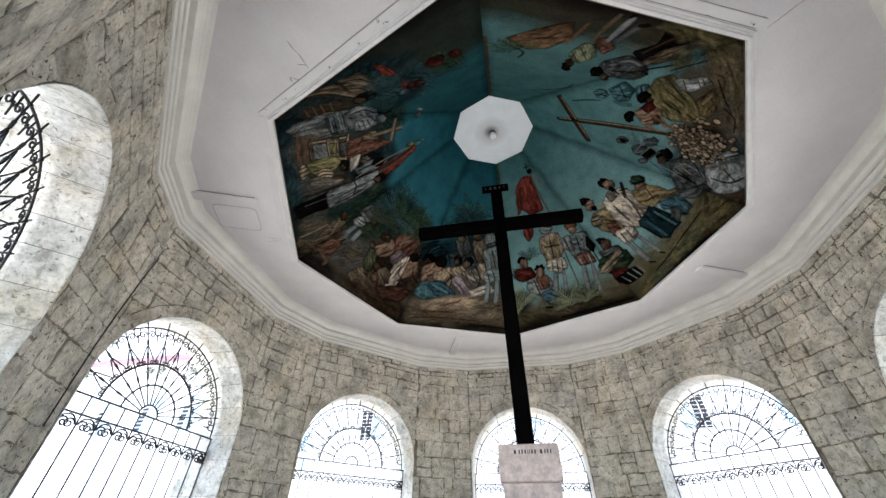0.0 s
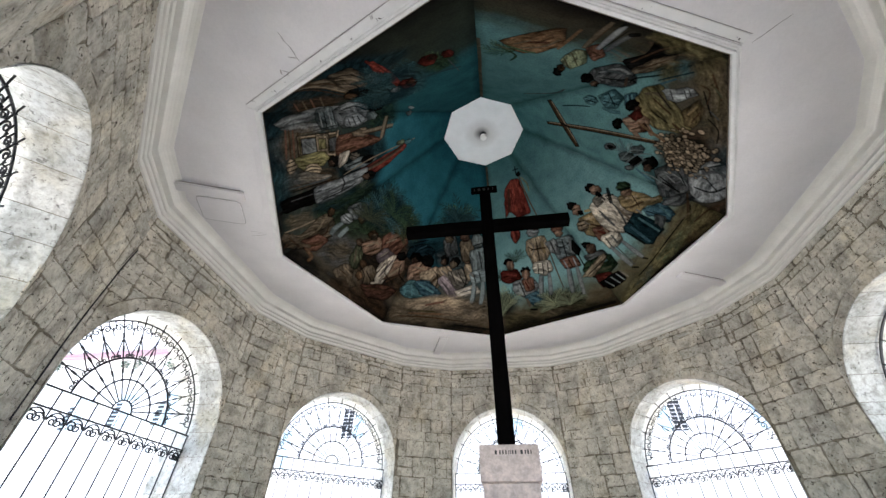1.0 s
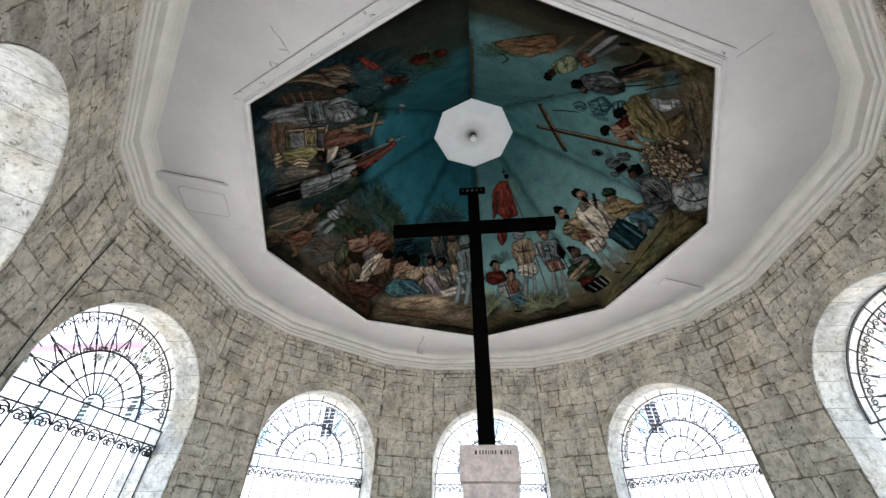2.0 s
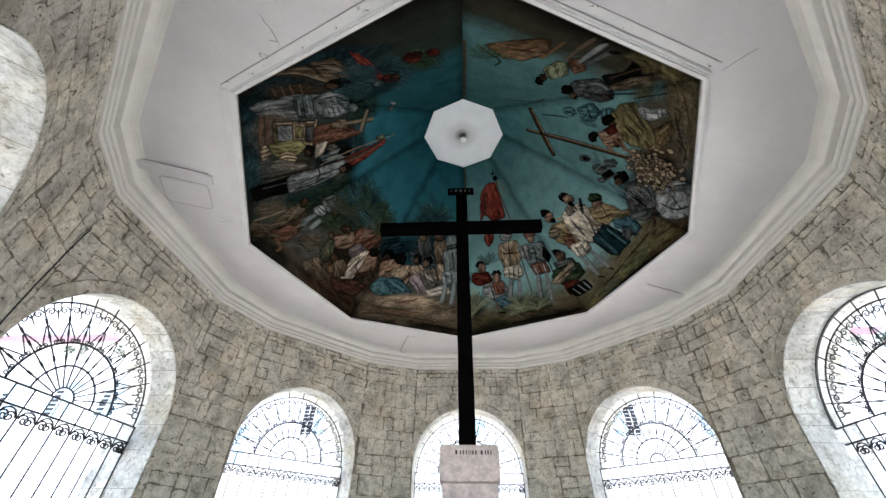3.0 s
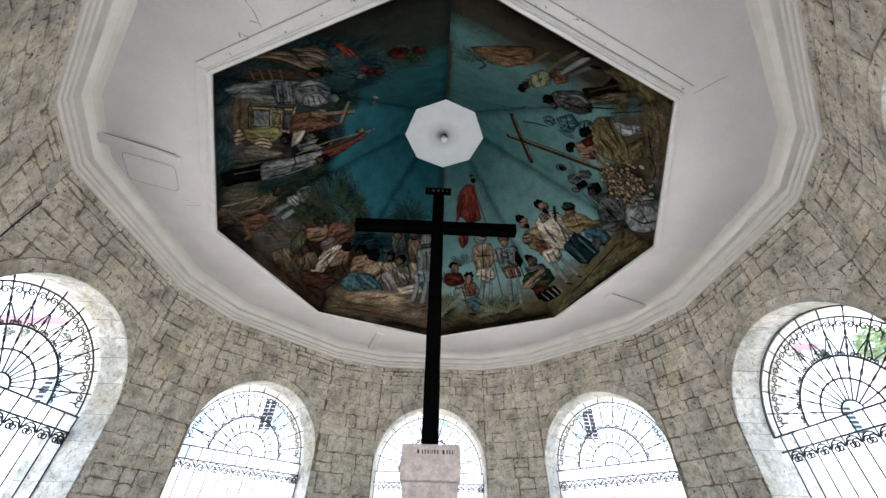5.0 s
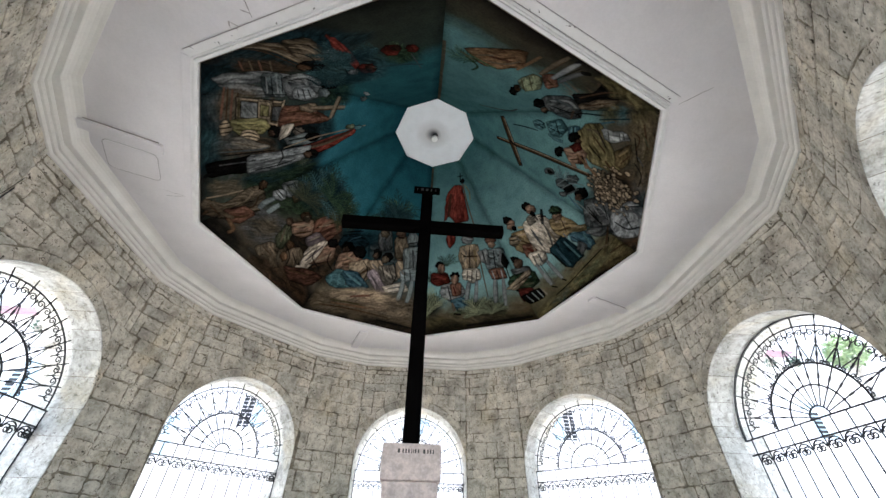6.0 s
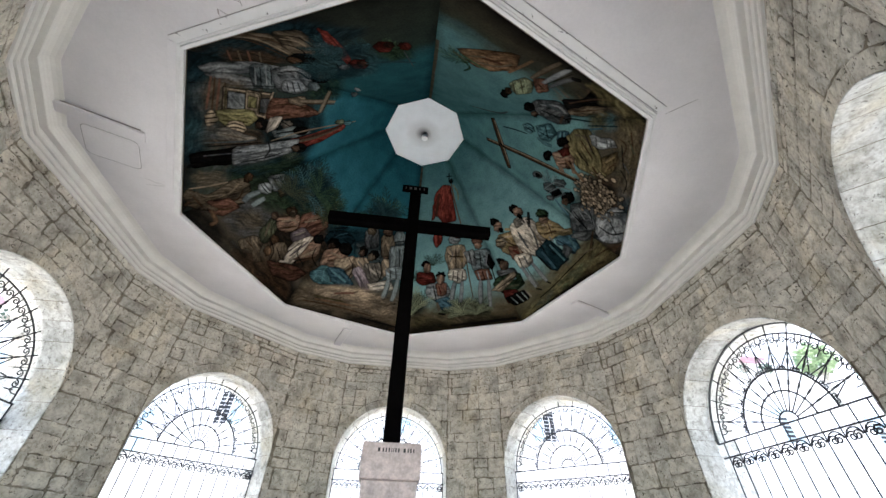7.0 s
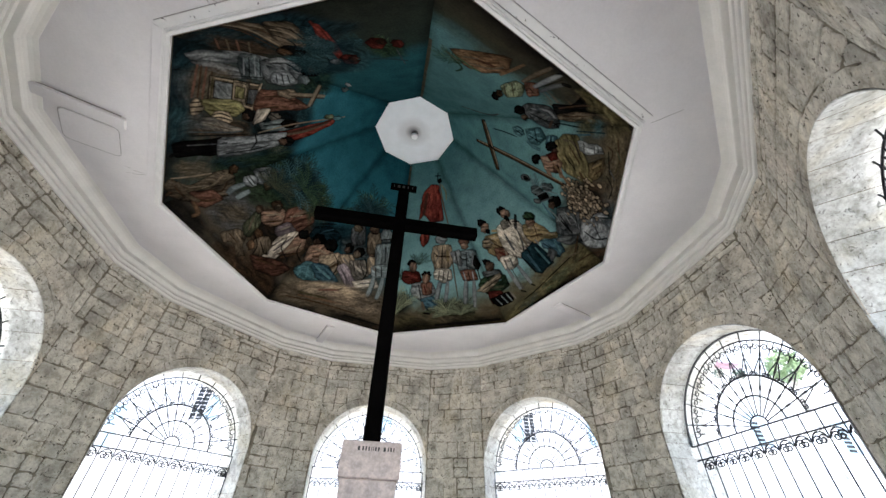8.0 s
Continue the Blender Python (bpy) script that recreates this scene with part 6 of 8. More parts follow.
line(-22.5, "sienna-", 0.038, 0.82, 1.13, 0.95, 1.08)
line(-22.5, "dark", 0.022, 0.87, 1.06, 0.94, 0.97, 1.00, 0.64, 1.12, 0.33)
line(-22.5, "dark", 0.028, 0.92, 1.03, 0.87, 0.97)
wash(-67.5, "olive", -0.44, 0.10, -0.60, -0.03, -1.24, 0.07, -1.45, 0.29, -1.10, 0.19, -0.77, 0.24)
wash(-22.5, "olive", 1.48, 0.76, 1.47, 0.50, 1.21, 0.05, 1.07, 0.07, 1.21, 0.25, 1.30, 0.57)
wash(-67.5, "olive", -0.98, 0.59, -1.00, 0.38, -1.25, 0.60, -1.30, 0.90)
wash(-22.5, "olive", 1.10, 0.67, 1.17, 0.49, 1.02, 0.45, 0.90, 0.64)
wash(-67.5, "teal", -1.07, 0.43, -1.07, 0.29, -1.35, 0.56, -1.35, 0.70)
wash(-22.5, "teal", 1.13, 0.47, 1.18, 0.36, 1.01, 0.34, 0.96, 0.45)
wash(-22.5, "fern-", 1.00, 0.68, 1.07, 0.57, 0.94, 0.54, 0.89, 0.65)
line(-22.5, "blue", 0.029, 0.85, 0.74, 0.95, 0.50)
line(-22.5, "night", 0.021, 0.92, 0.71, 1.04, 0.31)
# armoured shape in blue
shape(-22.5, "teal", 0.55, 1.58, 0.49, 1.67, 0.50, 1.78, 0.56, 1.81, 0.62, 1.73, 0.62, 1.61)
line(-22.5, "dark", 0.023, 0.56, 1.78, 0.52, 1.62)
line(-22.5, "teal+", 0.021, 0.61, 1.75, 0.59, 1.63)
shape(-22.5, "teal", 0.64, 1.56, 0.77, 1.29, 0.64, 1.18, 0.45, 1.32, 0.47, 1.51)
line(-22.5, "teal+", 0.034, 0.63, 1.47, 0.68, 1.30)
line(-22.5, "dark", 0.021, 0.56, 1.52, 0.52, 1.28)
line(-22.5, "teal+", 0.026, 0.55, 1.41, 0.60, 1.25)
line(-22.5, "dark", 0.021, 0.70, 1.39, 0.49, 1.34)
line(-22.5, "teal", 0.067, 0.44, 1.54, 0.39, 1.41, 0.39, 1.28)
shape(-22.5, "blue", 0.68, 1.17, 0.74, 0.98, 0.56, 1.01, 0.51, 1.18)
line(-22.5, "teal+", 0.022, 0.69, 1.12, 0.54, 1.14)
line(-22.5, "teal+", 0.021, 0.70, 1.06, 0.55, 1.08)
line(-22.5, "dark", 0.017, 0.69, 1.09, 0.54, 1.11)
line(-22.5, "dark", 0.022, 0.40, 2.25, 0.43, 1.99, 0.44, 1.74)
# diggers
shape(-22.5, "olive", 0.62, 1.02, 0.80, 0.87, 0.84, 0.67, 0.61, 0.56, 0.42, 0.44, 0.24, 0.40, 0.18, 0.57, 0.21, 0.82, 0.35, 0.99)
line(-22.5, "tan-", 0.046, 0.72, 0.89, 0.73, 0.72, 0.55, 0.62)
line(-22.5, "brown-", 0.028, 0.67, 0.80, 0.44, 0.60)
shape(-22.5, "grey+", 0.79, 0.66, 0.84, 0.36, 0.76, 0.28, 0.64, 0.50, 0.67, 0.63)
line(-22.5, "dark", 0.015, 0.79, 0.58, 0.66, 0.56)
line(-22.5, "dark", 0.014, 0.81, 0.43, 0.70, 0.41)
line(-22.5, "dark", 0.014, 0.82, 0.38, 0.73, 0.36)
line(-22.5, "grey-", 0.016, 0.74, 0.60, 0.77, 0.33)
shape(-22.5, "mustard-", 0.50, 0.47, 0.69, 0.28, 0.57, 0.23, 0.30, 0.33, 0.29, 0.44)
line(-22.5, "mustard", 0.027, 0.46, 0.41, 0.60, 0.30)
line(-22.5, "brown-", 0.020, 0.35, 0.38, 0.52, 0.27)
line(-22.5, "brown-", 0.039, 0.31, 0.60, 0.11, 0.42)
shape(-22.5, "dark", 0.59, 0.97, 0.49, 1.01, 0.43, 1.13, 0.47, 1.20, 0.58, 1.15, 0.63, 1.04)
shape(-22.5, "sienna-", 0.49, 0.97, 0.43, 1.00, 0.42, 1.05, 0.46, 1.07, 0.52, 1.04, 0.53, 0.99)
shape(-22.5, "sienna", 0.27, 1.27, 0.43, 1.02, 0.30, 0.88, 0.12, 0.94, 0.06, 1.18)
line(-22.5, "tan", 0.037, 0.26, 1.18, 0.31, 1.00)
line(-22.5, "brown-", 0.028, 0.11, 1.17, 0.20, 0.95)
shape(-22.5, "red-", 0.36, 1.17, 0.49, 1.00, 0.36, 0.96, 0.28, 1.09)
line(-22.5, "sienna", 0.093, 0.08, 1.14, -0.03, 1.08)
line(-22.5, "sienna", 0.080, 0.23, 0.93, 0.05, 0.88)
shape(-22.5, "dark", 0.21, 1.28, 0.10, 1.33, 0.07, 1.43, 0.15, 1.46, 0.26, 1.40, 0.29, 1.31)
shape(-22.5, "rust-", 0.18, 1.04, 0.27, 0.95, 0.15, 0.92, 0.08, 1.01)
# beam and crossbeam
line(-22.5, "dark", 0.101, -0.01, 2.73, -0.01, 1.80, -0.06, 0.81)
line(-22.5, "brown-", 0.076, -0.01, 2.73, -0.01, 1.80, -0.06, 0.81)
line(-22.5, "tan", 0.025, 0.01, 2.67, 0.01, 1.80, -0.03, 0.86)
line(-22.5, "dark", 0.138, 0.49, 2.48, 0.05, 2.37, -0.46, 2.24)
line(-22.5, "brown-", 0.100, 0.49, 2.48, 0.05, 2.37, -0.46, 2.24)
line(-22.5, "tan", 0.030, 0.46, 2.44, 0.04, 2.33, -0.37, 2.23)
line(-22.5, "dark", 0.047, 0.04, 2.43, -0.04, 2.27)
# small things by the heap
shape(-22.5, "grey-", -0.30, 1.48, -0.37, 1.56, -0.38, 1.67, -0.31, 1.69, -0.24, 1.61, -0.23, 1.51)
shape(-22.5, "dark", -0.30, 1.53, -0.34, 1.57, -0.34, 1.63, -0.31, 1.64, -0.27, 1.60, -0.27, 1.55)
shape(-22.5, "steel-", -0.46, 1.20, -0.57, 1.30, -0.57, 1.44, -0.46, 1.47, -0.35, 1.36, -0.36, 1.23)
shape(-22.5, "dark", -0.46, 1.10, -0.58, 1.16, -0.64, 1.28, -0.56, 1.33, -0.43, 1.26, -0.39, 1.15)
shape(-22.5, "steel-", -0.22, 1.01, -0.32, 1.08, -0.37, 1.20, -0.31, 1.25, -0.21, 1.19, -0.16, 1.07)
line(-22.5, "steel", 0.019, -0.57, 1.47, -0.31, 1.25, -0.26, 1.05)
line(-22.5, "steel", 0.020, -0.64, 1.41, -0.37, 1.16, -0.30, 0.93)
line(-22.5, "steel-", 0.027, -0.70, 1.30, -0.43, 1.03)
line(-22.5, "steel", 0.030, -0.73, 1.15, -0.78, 0.97, -0.88, 0.86)
line(-22.5, "blue+", 0.046, -0.67, 1.23, -0.81, 1.09, -0.88, 0.96)
shape(-22.5, "grey-", -0.65, 1.26, -0.73, 1.30, -0.76, 1.38, -0.72, 1.41, -0.65, 1.37, -0.61, 1.29)
wash(-22.5, "earth", 1.06, 0.27, 1.04, 0.03, 0.08, -0.01, 0.00, 0.13, 0.54, 0.22)
line(-22.5, "dark", 0.021, 0.81, 0.23, 0.47, 0.16)
line(-22.5, "brown-", 0.026, 1.02, 0.14, 0.69, 0.06)
wash(-22.5, "night", 0.01, 0.11, 0.06, -0.00, -0.33, -0.00, -0.27, 0.10)
wash(22.5, "leaf", -0.06, 0.14, 0.48, 0.21, 0.67, 0.19, 0.31, 0.09)
wash(22.5, "fern-", 0.27, 0.19, 0.71, 0.23, 0.95, 0.23, 0.67, 0.14)
wash(22.5, "teal-", -0.71, 0.07, -0.37, 0.11, -0.18, 0.12, -0.51, 0.02)
wash(-22.5, "brown-", -2.22, 0.58, -1.55, 0.29, -1.20, 0.08, -1.73, 0.29)
wash(22.5, "brown-", 0.57, 0.09, 0.97, 0.12, 1.22, 0.08, 0.89, 0.05)
line(22.5, "dark", 0.023, -0.50, 0.17, -0.15, 0.20, 0.13, 0.24)
line(22.5, "dark", 0.022, 0.13, 0.24, 0.53, 0.30, 0.89, 0.35)
line(22.5, "fern-", 0.022, 0.00, 0.18, 0.30, 0.22, 0.56, 0.20)
line(22.5, "olive", 0.027, -0.18, 0.12, 0.13, 0.14, 0.35, 0.13)
line(22.5, "tan-", 0.022, 0.57, 0.34, 0.79, 0.36, 1.01, 0.33)
line(-22.5, "brown-", 0.027, -1.61, 0.42, -1.21, 0.21, -0.96, -0.00)
line(22.5, "brown-", 0.025, 0.89, 0.21, 1.16, 0.20, 1.37, 0.11)
line(-67.5, "steel-", 0.044, -0.22, 2.64, -0.55, 2.26, -0.58, 1.99)
line(157.5, "dark", 0.021, -0.01, 0.60, 0.19, 0.51, 0.27, 0.35)
line(157.5, "dark", 0.023, 0.45, 0.96, 0.54, 0.77, 0.82, 0.72)
line(157.5, "tan", 0.026, -0.11, 1.06, 0.07, 1.13)
line(157.5, "tan", 0.029, 0.14, 1.22, 0.27, 1.41)
line(157.5, "pale-", 0.032, 0.39, 0.77, 0.45, 1.02)
line(112.5, "dark", 0.022, -1.07, 1.20, -1.08, 0.99, -0.93, 0.84)
line(157.5, "dark", 0.024, 0.72, 1.11, 0.83, 0.93, 1.09, 0.88)
line(112.5, "dark", 0.023, -0.42, 1.19, -0.28, 1.04, -0.29, 0.80)
line(112.5, "dark", 0.023, -0.04, 1.21, 0.09, 1.01)
line(112.5, "dark", 0.024, 0.17, 1.34, 0.32, 1.08, 0.28, 0.88)
line(112.5, "pale-", 0.029, 0.28, 1.31, 0.47, 1.16)
line(112.5, "dark", 0.023, -0.88, 1.66, -0.60, 1.76)
line(157.5, "dark", 0.024, 0.67, 1.60, 0.92, 1.85)
line(112.5, "night", 0.035, -0.43, 1.59, -0.35, 1.30)
line(112.5, "night", 0.036, -0.01, 1.84, 0.11, 1.54)
line(67.5, "pale-", 0.029, 0.04, 1.66, 0.08, 1.53, -0.00, 1.39)
line(67.5, "dark", 0.023, -0.02, 1.58, 0.07, 1.49, 0.21, 1.48)
line(67.5, "pale", 0.023, 0.03, 1.16, -0.03, 1.01)
line(67.5, "pale", 0.023, 0.20, 1.15, 0.17, 0.99)
line(67.5, "dark", 0.023, 0.48, 1.45, 0.57, 1.36, 0.73, 1.39)
line(67.5, "steel+", 0.022, 0.65, 1.48, 0.69, 1.28)
line(22.5, "pale-", 0.025, -0.40, 1.49, -0.34, 1.36)
line(22.5, "pale", 0.023, 0.21, 1.48, 0.20, 1.27, 0.07, 1.04)
line(22.5, "grey-", 0.023, 0.29, 1.35, 0.24, 1.10, 0.14, 0.88)
line(22.5, "dark", 0.023, 0.22, 0.95, 0.21, 0.80)
line(22.5, "mustard+", 0.026, 0.55, 1.18, 0.61, 1.02)
line(22.5, "brown-", 0.021, 0.62, 1.16, 0.53, 0.92)
line(22.5, "tan", 0.019, 0.71, 0.90, 0.85, 0.80)
line(22.5, "dark", 0.020, 0.55, 0.81, 0.62, 0.64)
line(-22.5, "grey", 0.027, -0.66, 0.77, -0.80, 0.65)
line(-22.5, "dark", 0.021, -0.56, 0.58, -0.82, 0.50)
line(-22.5, "pale-", 0.024, -0.51, 0.37, -0.52, 0.24)
line(-22.5, "dark", 0.021, -0.56, 0.24, -0.78, 0.10)
line(-22.5, "steel-", 0.023, -0.35, 0.17, -0.41, 0.03)
line(-22.5, "olive+", 0.019, 0.75, 0.82, 0.65, 0.69)
line(-22.5, "dark", 0.020, 0.48, 0.85, 0.30, 0.65)
line(-22.5, "dark", 0.018, 0.77, 0.73, 0.52, 0.59)
line(-22.5, "tan-", 0.014, 0.48, 0.42, 0.61, 0.32)
line(-22.5, "brown-", 0.020, 0.88, 0.26, 0.81, 0.17, 0.63, 0.20)
line(-22.5, "olive-", 0.019, 0.90, 0.16, 0.77, 0.08, 0.53, 0.09)
line(-22.5, "dark", 0.018, 0.44, 0.20, 0.28, 0.09, 0.07, 0.11)
line(-22.5, "fern-", 0.021, 0.85, 0.12, 0.73, 0.05)
line(-22.5, "grey-", 0.019, 0.55, 0.17, 0.43, 0.08)
line(112.5, "tan-", 0.035, -0.06, 0.25, 0.56, 0.26, 1.00, 0.24)
line(112.5, "brown-", 0.034, -0.97, 0.16, -0.29, 0.21, 0.45, 0.21)
line(112.5, "olive-", 0.035, -0.78, 0.30, -0.21, 0.34)
line(112.5, "dark", 0.036, 0.22, 0.12, 1.11, 0.12)
fern(67.5, -0.98, 0.40, 0.58, 8, "dark", "fern+", 40, 140)
fern(67.5, 0.12, 0.26, 0.42, 9, "dark", "fern+")
fern(67.5, 0.38, 0.24, 0.32, 6, "dark", "fern")
fern(157.5, 0.14, 1.50, 0.42, 9, "leaf-", "fern-", 0, 180)
fern(157.5, -0.33, 1.50, 0.58, 8, "night", "teal", 0, 190)
fern(157.5, -0.10, 1.66, 0.48, 7, "night", "leaf", 0, 180)
fern(157.5, -0.45, 1.30, 0.42, 9, "night", "fern-", 20, 190)
fern(112.5, -0.07, 2.15, 0.42, 7, "night", "teal-", 20, 160)
fern(247.5, 0.05, 0.75, 0.42, 9, "night", "teal-", -60, 80)
fern(247.5, 0.36, 1.28, 0.5, 9, "night", "teal-", -60, 60)
rubble(-22.5, -0.17, 0.50, 0.36, 0.36, 260, "tan")
line(-22.5, "brown", 0.05, 0.25, 1.05, -0.02, 0.72)

# the eight panels carry the painting as colours of their fine grid
mural = tagged(new("ceiling_mural"), "painted mural of teal sky and brown earth on eight panels", "mural")
mural.location = (0, 0, Z_MURAL)
BACKING = plain_mat("bare_backing_wood", (0.22, 0.17, 0.12), 0.8, 0.2)
GRID_X, GRID_Y = 312, 420
for a, material in PANEL_SKY.items():
    k = int(round(a - 22.5))
    lower, upper = [np.array(mural_corner(c)) for c in (k + 45, k)], [np.array(eye_corner(c)) for c in (k + 45, k)]
    u, h = np.meshgrid(np.linspace(0, 1, GRID_X), np.linspace(0, 1, GRID_Y))
    u, h = u[..., None], h[..., None]
    co = (lower[0] * (1 - u) + lower[1] * u) * (1 - h) + (upper[0] * (1 - u) + upper[1] * u) * h - np.array((0, 0, Z_MURAL))
    v = h[..., 0] * SLOPE
    s = (2 * u[..., 0] - 1) * (W0 + (W1 - W0) * h[..., 0])
    fx, fy = np.clip((s + W0) / CELL, 0, NX - 1.001), np.clip(v / CELL, 0, NY - 1.001)
    xi, yi = fx.astype(int), fy.astype(int)
    fx, fy = (fx - xi)[..., None], (fy - yi)[..., None]
    c = CANVAS[a]
    paint = c[yi, xi] * (1 - fx) * (1 - fy) + c[yi, xi + 1] * fx * (1 - fy) + c[yi + 1, xi] * (1 - fx) * fy + c[yi + 1, xi + 1] * fx * fy
    idx = np.arange(GRID_X * GRID_Y).reshape(GRID_Y, GRID_X)
    quads = np.stack([idx[:-1, :-1], idx[:-1, 1:], idx[1:, 1:], idx[1:, :-1]], -1).reshape(-1, 4)
    me = bpy.data.meshes.new("panel")
    me.vertices.add(idx.size)
    me.vertices.foreach_set("co", co.astype(np.float32).ravel())
    me.loops.add(quads.size)
    me.loops.foreach_set("vertex_index", quads.astype(np.int32).ravel())
    me.polygons.add(len(quads))
    me.polygons.foreach_set("loop_start", np.arange(0, quads.size, 4, dtype=np.int32))
    me.update(calc_edges=True)
    me.attributes.new("paint", "FLOAT_COLOR", "POINT").data.foreach_set("color", paint.astype(np.float32).ravel())
    place = np.stack([s, v, np.full_like(s, a * 0.1)], -1)
    me.attributes.new("panel_place", "FLOAT_VECTOR", "POINT").data.foreach_set("vector", place.astype(np.float32).ravel())
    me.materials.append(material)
    new("panel", me).parent = mural
    rim = [Vector(c) - Vector((0, 0, Z_MURAL)) for c in (lower[0], lower[1], upper[1], upper[0])]
    out = (rim[1] - rim[0]).cross(rim[3] - rim[0]).normalized()
    out = out if out.z > 0 else -out
    board_verts = [c + out * 0.006 for c in rim] + [c + out * 0.05 for c in rim]
    back = new("backing_board", mesh_of("backing_board", board_verts, [(3, 2, 1, 0), (4, 5, 6, 7), (0, 1, 5, 4), (1, 2, 6, 5), (2, 3, 7, 6), (3, 0, 4, 7)], BACKING))
    back.parent = mural

# ---- wrought-iron grilles in the arches ----
def tube(bm, pts, r, sides=6, closed=False):
    """A bar of round section along a line of points in the x-z plane."""
    rings = []
    n = len(pts)
    for i, p in enumerate(pts):
        p = Vector(p)
        a = Vector(pts[i - 1]) if (i or closed) else p
        b = Vector(pts[(i + 1) % n]) if (i < n - 1 or closed) else p
        d = (b - a).normalized()
        side = d.cross(Vector((0, 1, 0)))
        side = side.normalized() if side.length > 1e-6 else Vector((1, 0, 0))
        up = side.cross(d)
        rings.append([bm.verts.new(p + (side * math.cos(math.tau * k / sides) + up * math.sin(math.tau * k / sides)) * r) for k in range(sides)])
    for i in range(n if closed else n - 1):
        a, b = rings[i], rings[(i + 1) % n]
        for k in range(sides):
            bm.faces.new((a[k], a[(k + 1) % sides], b[(k + 1) % sides], b[k]))
    if not closed:
        bm.faces.new(rings[0][::-1])
        bm.faces.new(rings[-1])
    return bm


def arc(radius, a0, a1, n, cx=0.0, cz=0.0):
    return [(cx + radius * math.cos(radians(a0 + (a1 - a0) * i / n)), 0, cz + radius * math.sin(radians(a0 + (a1 - a0) * i / n))) for i in range(n + 1)]


def spiral(size, turns, flip, n=16):
    """A C-scroll that curls in at its end."""
    out = []
    for i in range(n + 1):
        t = i / n
        r = size * (1 - 0.78 * t)
        a = math.tau * turns * t
        out.append((flip * (size - r * math.cos(a)) if i else 0.0, 0, r * math.sin(a)))
    return out


def shared(name, me, parent, m):
    ob = new(name, me)
    ob.parent = parent
    ob.matrix_basis = m
    return ob


def iron_mesh(name, lines, r, sides=5):
    bm = bmesh.new()
    for pts in lines:
        tube(bm, pts, r, sides)
    me = bpy.data.meshes.new(name)
    bm.to_mesh(me)
    bm.free()
    me.materials.append(IRON)
    me.shade_smooth()
    return me


G_OUT, G_TWO, G_THREE, G_FOUR, G_HUB = 1.083, 0.965, 0.56, 0.33, 0.115


def build_grille():
    g = tagged(new("window_grille"), "black wrought-iron fan grille with scrolls set in a stone arch", "window grille", "arch grilles")
    flat = bmesh.new()
    for r0, r1, y0, y1 in ((G_OUT - 0.010, G_OUT + 0.006, -0.012, 0.012),):
        prev = None
        for i in range(49):
            a = math.pi * i / 48
            c, s = math.cos(a), math.sin(a)
            now = [flat.verts.new((r * c, y, r * s)) for r, y in ((r0, y0), (r1, y0), (r1, y1), (r0, y1))]
            if prev:
                for k in range(4):
                    flat.faces.new((prev[k], prev[(k + 1) % 4], now[(k + 1) % 4], now[k]))
            prev = now
    part("outer_ring", finish(flat), IRON, g)
    for name, r, w in (("second_ring", G_TWO, 0.010), ("middle_ring", G_THREE, 0.012), ("inner_ring", G_FOUR, 0.010), ("hub_ring", G_HUB, 0.010)):
        part(name, tube(bmesh.new(), arc(r, 0, 180, 40 if r > 0.4 else 20), w, 6), IRON, g)
    part("base_rail", box(bmesh.new(), -G_OUT, G_OUT, -0.008, 0.008, -0.008, 0.008), IRON, g)
    part("lower_rail", box(bmesh.new(), -G_OUT, G_OUT, -0.008, 0.008, -0.178, -0.162), IRON, g)
    part("foot_rail", box(bmesh.new(), -G_OUT, G_OUT, -0.012, 0.012, SILL - ARCH_Z + 0.14, SILL - ARCH_Z + 0.165), IRON, g)
    spoke = iron_mesh("spoke", [[(0, 0, G_HUB), (0, 0, G_OUT - 0.01)], [(0, 0, G_THREE - 0.02), (0, 0, G_THREE + 0.02)], [(0, 0, G_TWO - 0.015), (0, 0, G_TWO + 0.015)]], 0.0075)
    scroll = iron_mesh("scroll", [[(f * 0.012 + x, 0, z - 0.075) for x, y, z in spiral(0.042, 1.35, f)] for f in (-1, 1)], 0.007)
    curl = iron_mesh("curl", [[(f * 0.006 + x, 0, z + G_THREE + 0.018) for x, y, z in spiral(0.024, 1.2, f, 10)] for f in (-1, 1)], 0.007)
    spindle = iron_mesh("spindle", [[(0, 0, -0.028), (0, 0, 0.028)]], 0.0125)
    vee = iron_mesh("vee_bar", [[(-0.075, 0, G_THREE + 0.015), (-0.01, 0, 0.76)], [(0.075, 0, G_THREE + 0.015), (0.01, 0, 0.76)]], 0.0068)
    drop = iron_mesh("drop_bar", [[(0, 0, 0.80), (0, 0, 0.90)], [(-0.035, 0, G_TWO - 0.008), (-0.03, 0, 0.9), (0, 0, 0.86)], [(0.035, 0, G_TWO - 0.008), (0.03, 0, 0.9), (0, 0, 0.86)]], 0.0065)
    for i in range(1, 12):
        turn = pose(0, 0, 0, 0, 90 - 15 * i, 0)
        shared("spoke", spoke, g, turn)
        for z in (G_FOUR, G_THREE, G_TWO):
            shared("collar", cm_knob(), g, turn @ pose(0, 0, z))
        for z in (0.425, 0.66, 0.80):
            shared("spindle", spindle, g, turn @ pose(0, 0, z))
        shared("scroll", scroll, g, turn @ pose(0, 0, G_TWO - 0.005))
        shared("vee_bar", vee, g, turn)
    for i in range(12):
        turn = pose(0, 0, 0, 0, 82.5 - 15 * i, 0)
        shared("drop_bar", drop, g, turn)
        shared("curl", curl, g, turn)
    bar = iron_mesh("upright", [[(0, 0, SILL - ARCH_Z + 0.12), (0, 0, 0)]], 0.008)
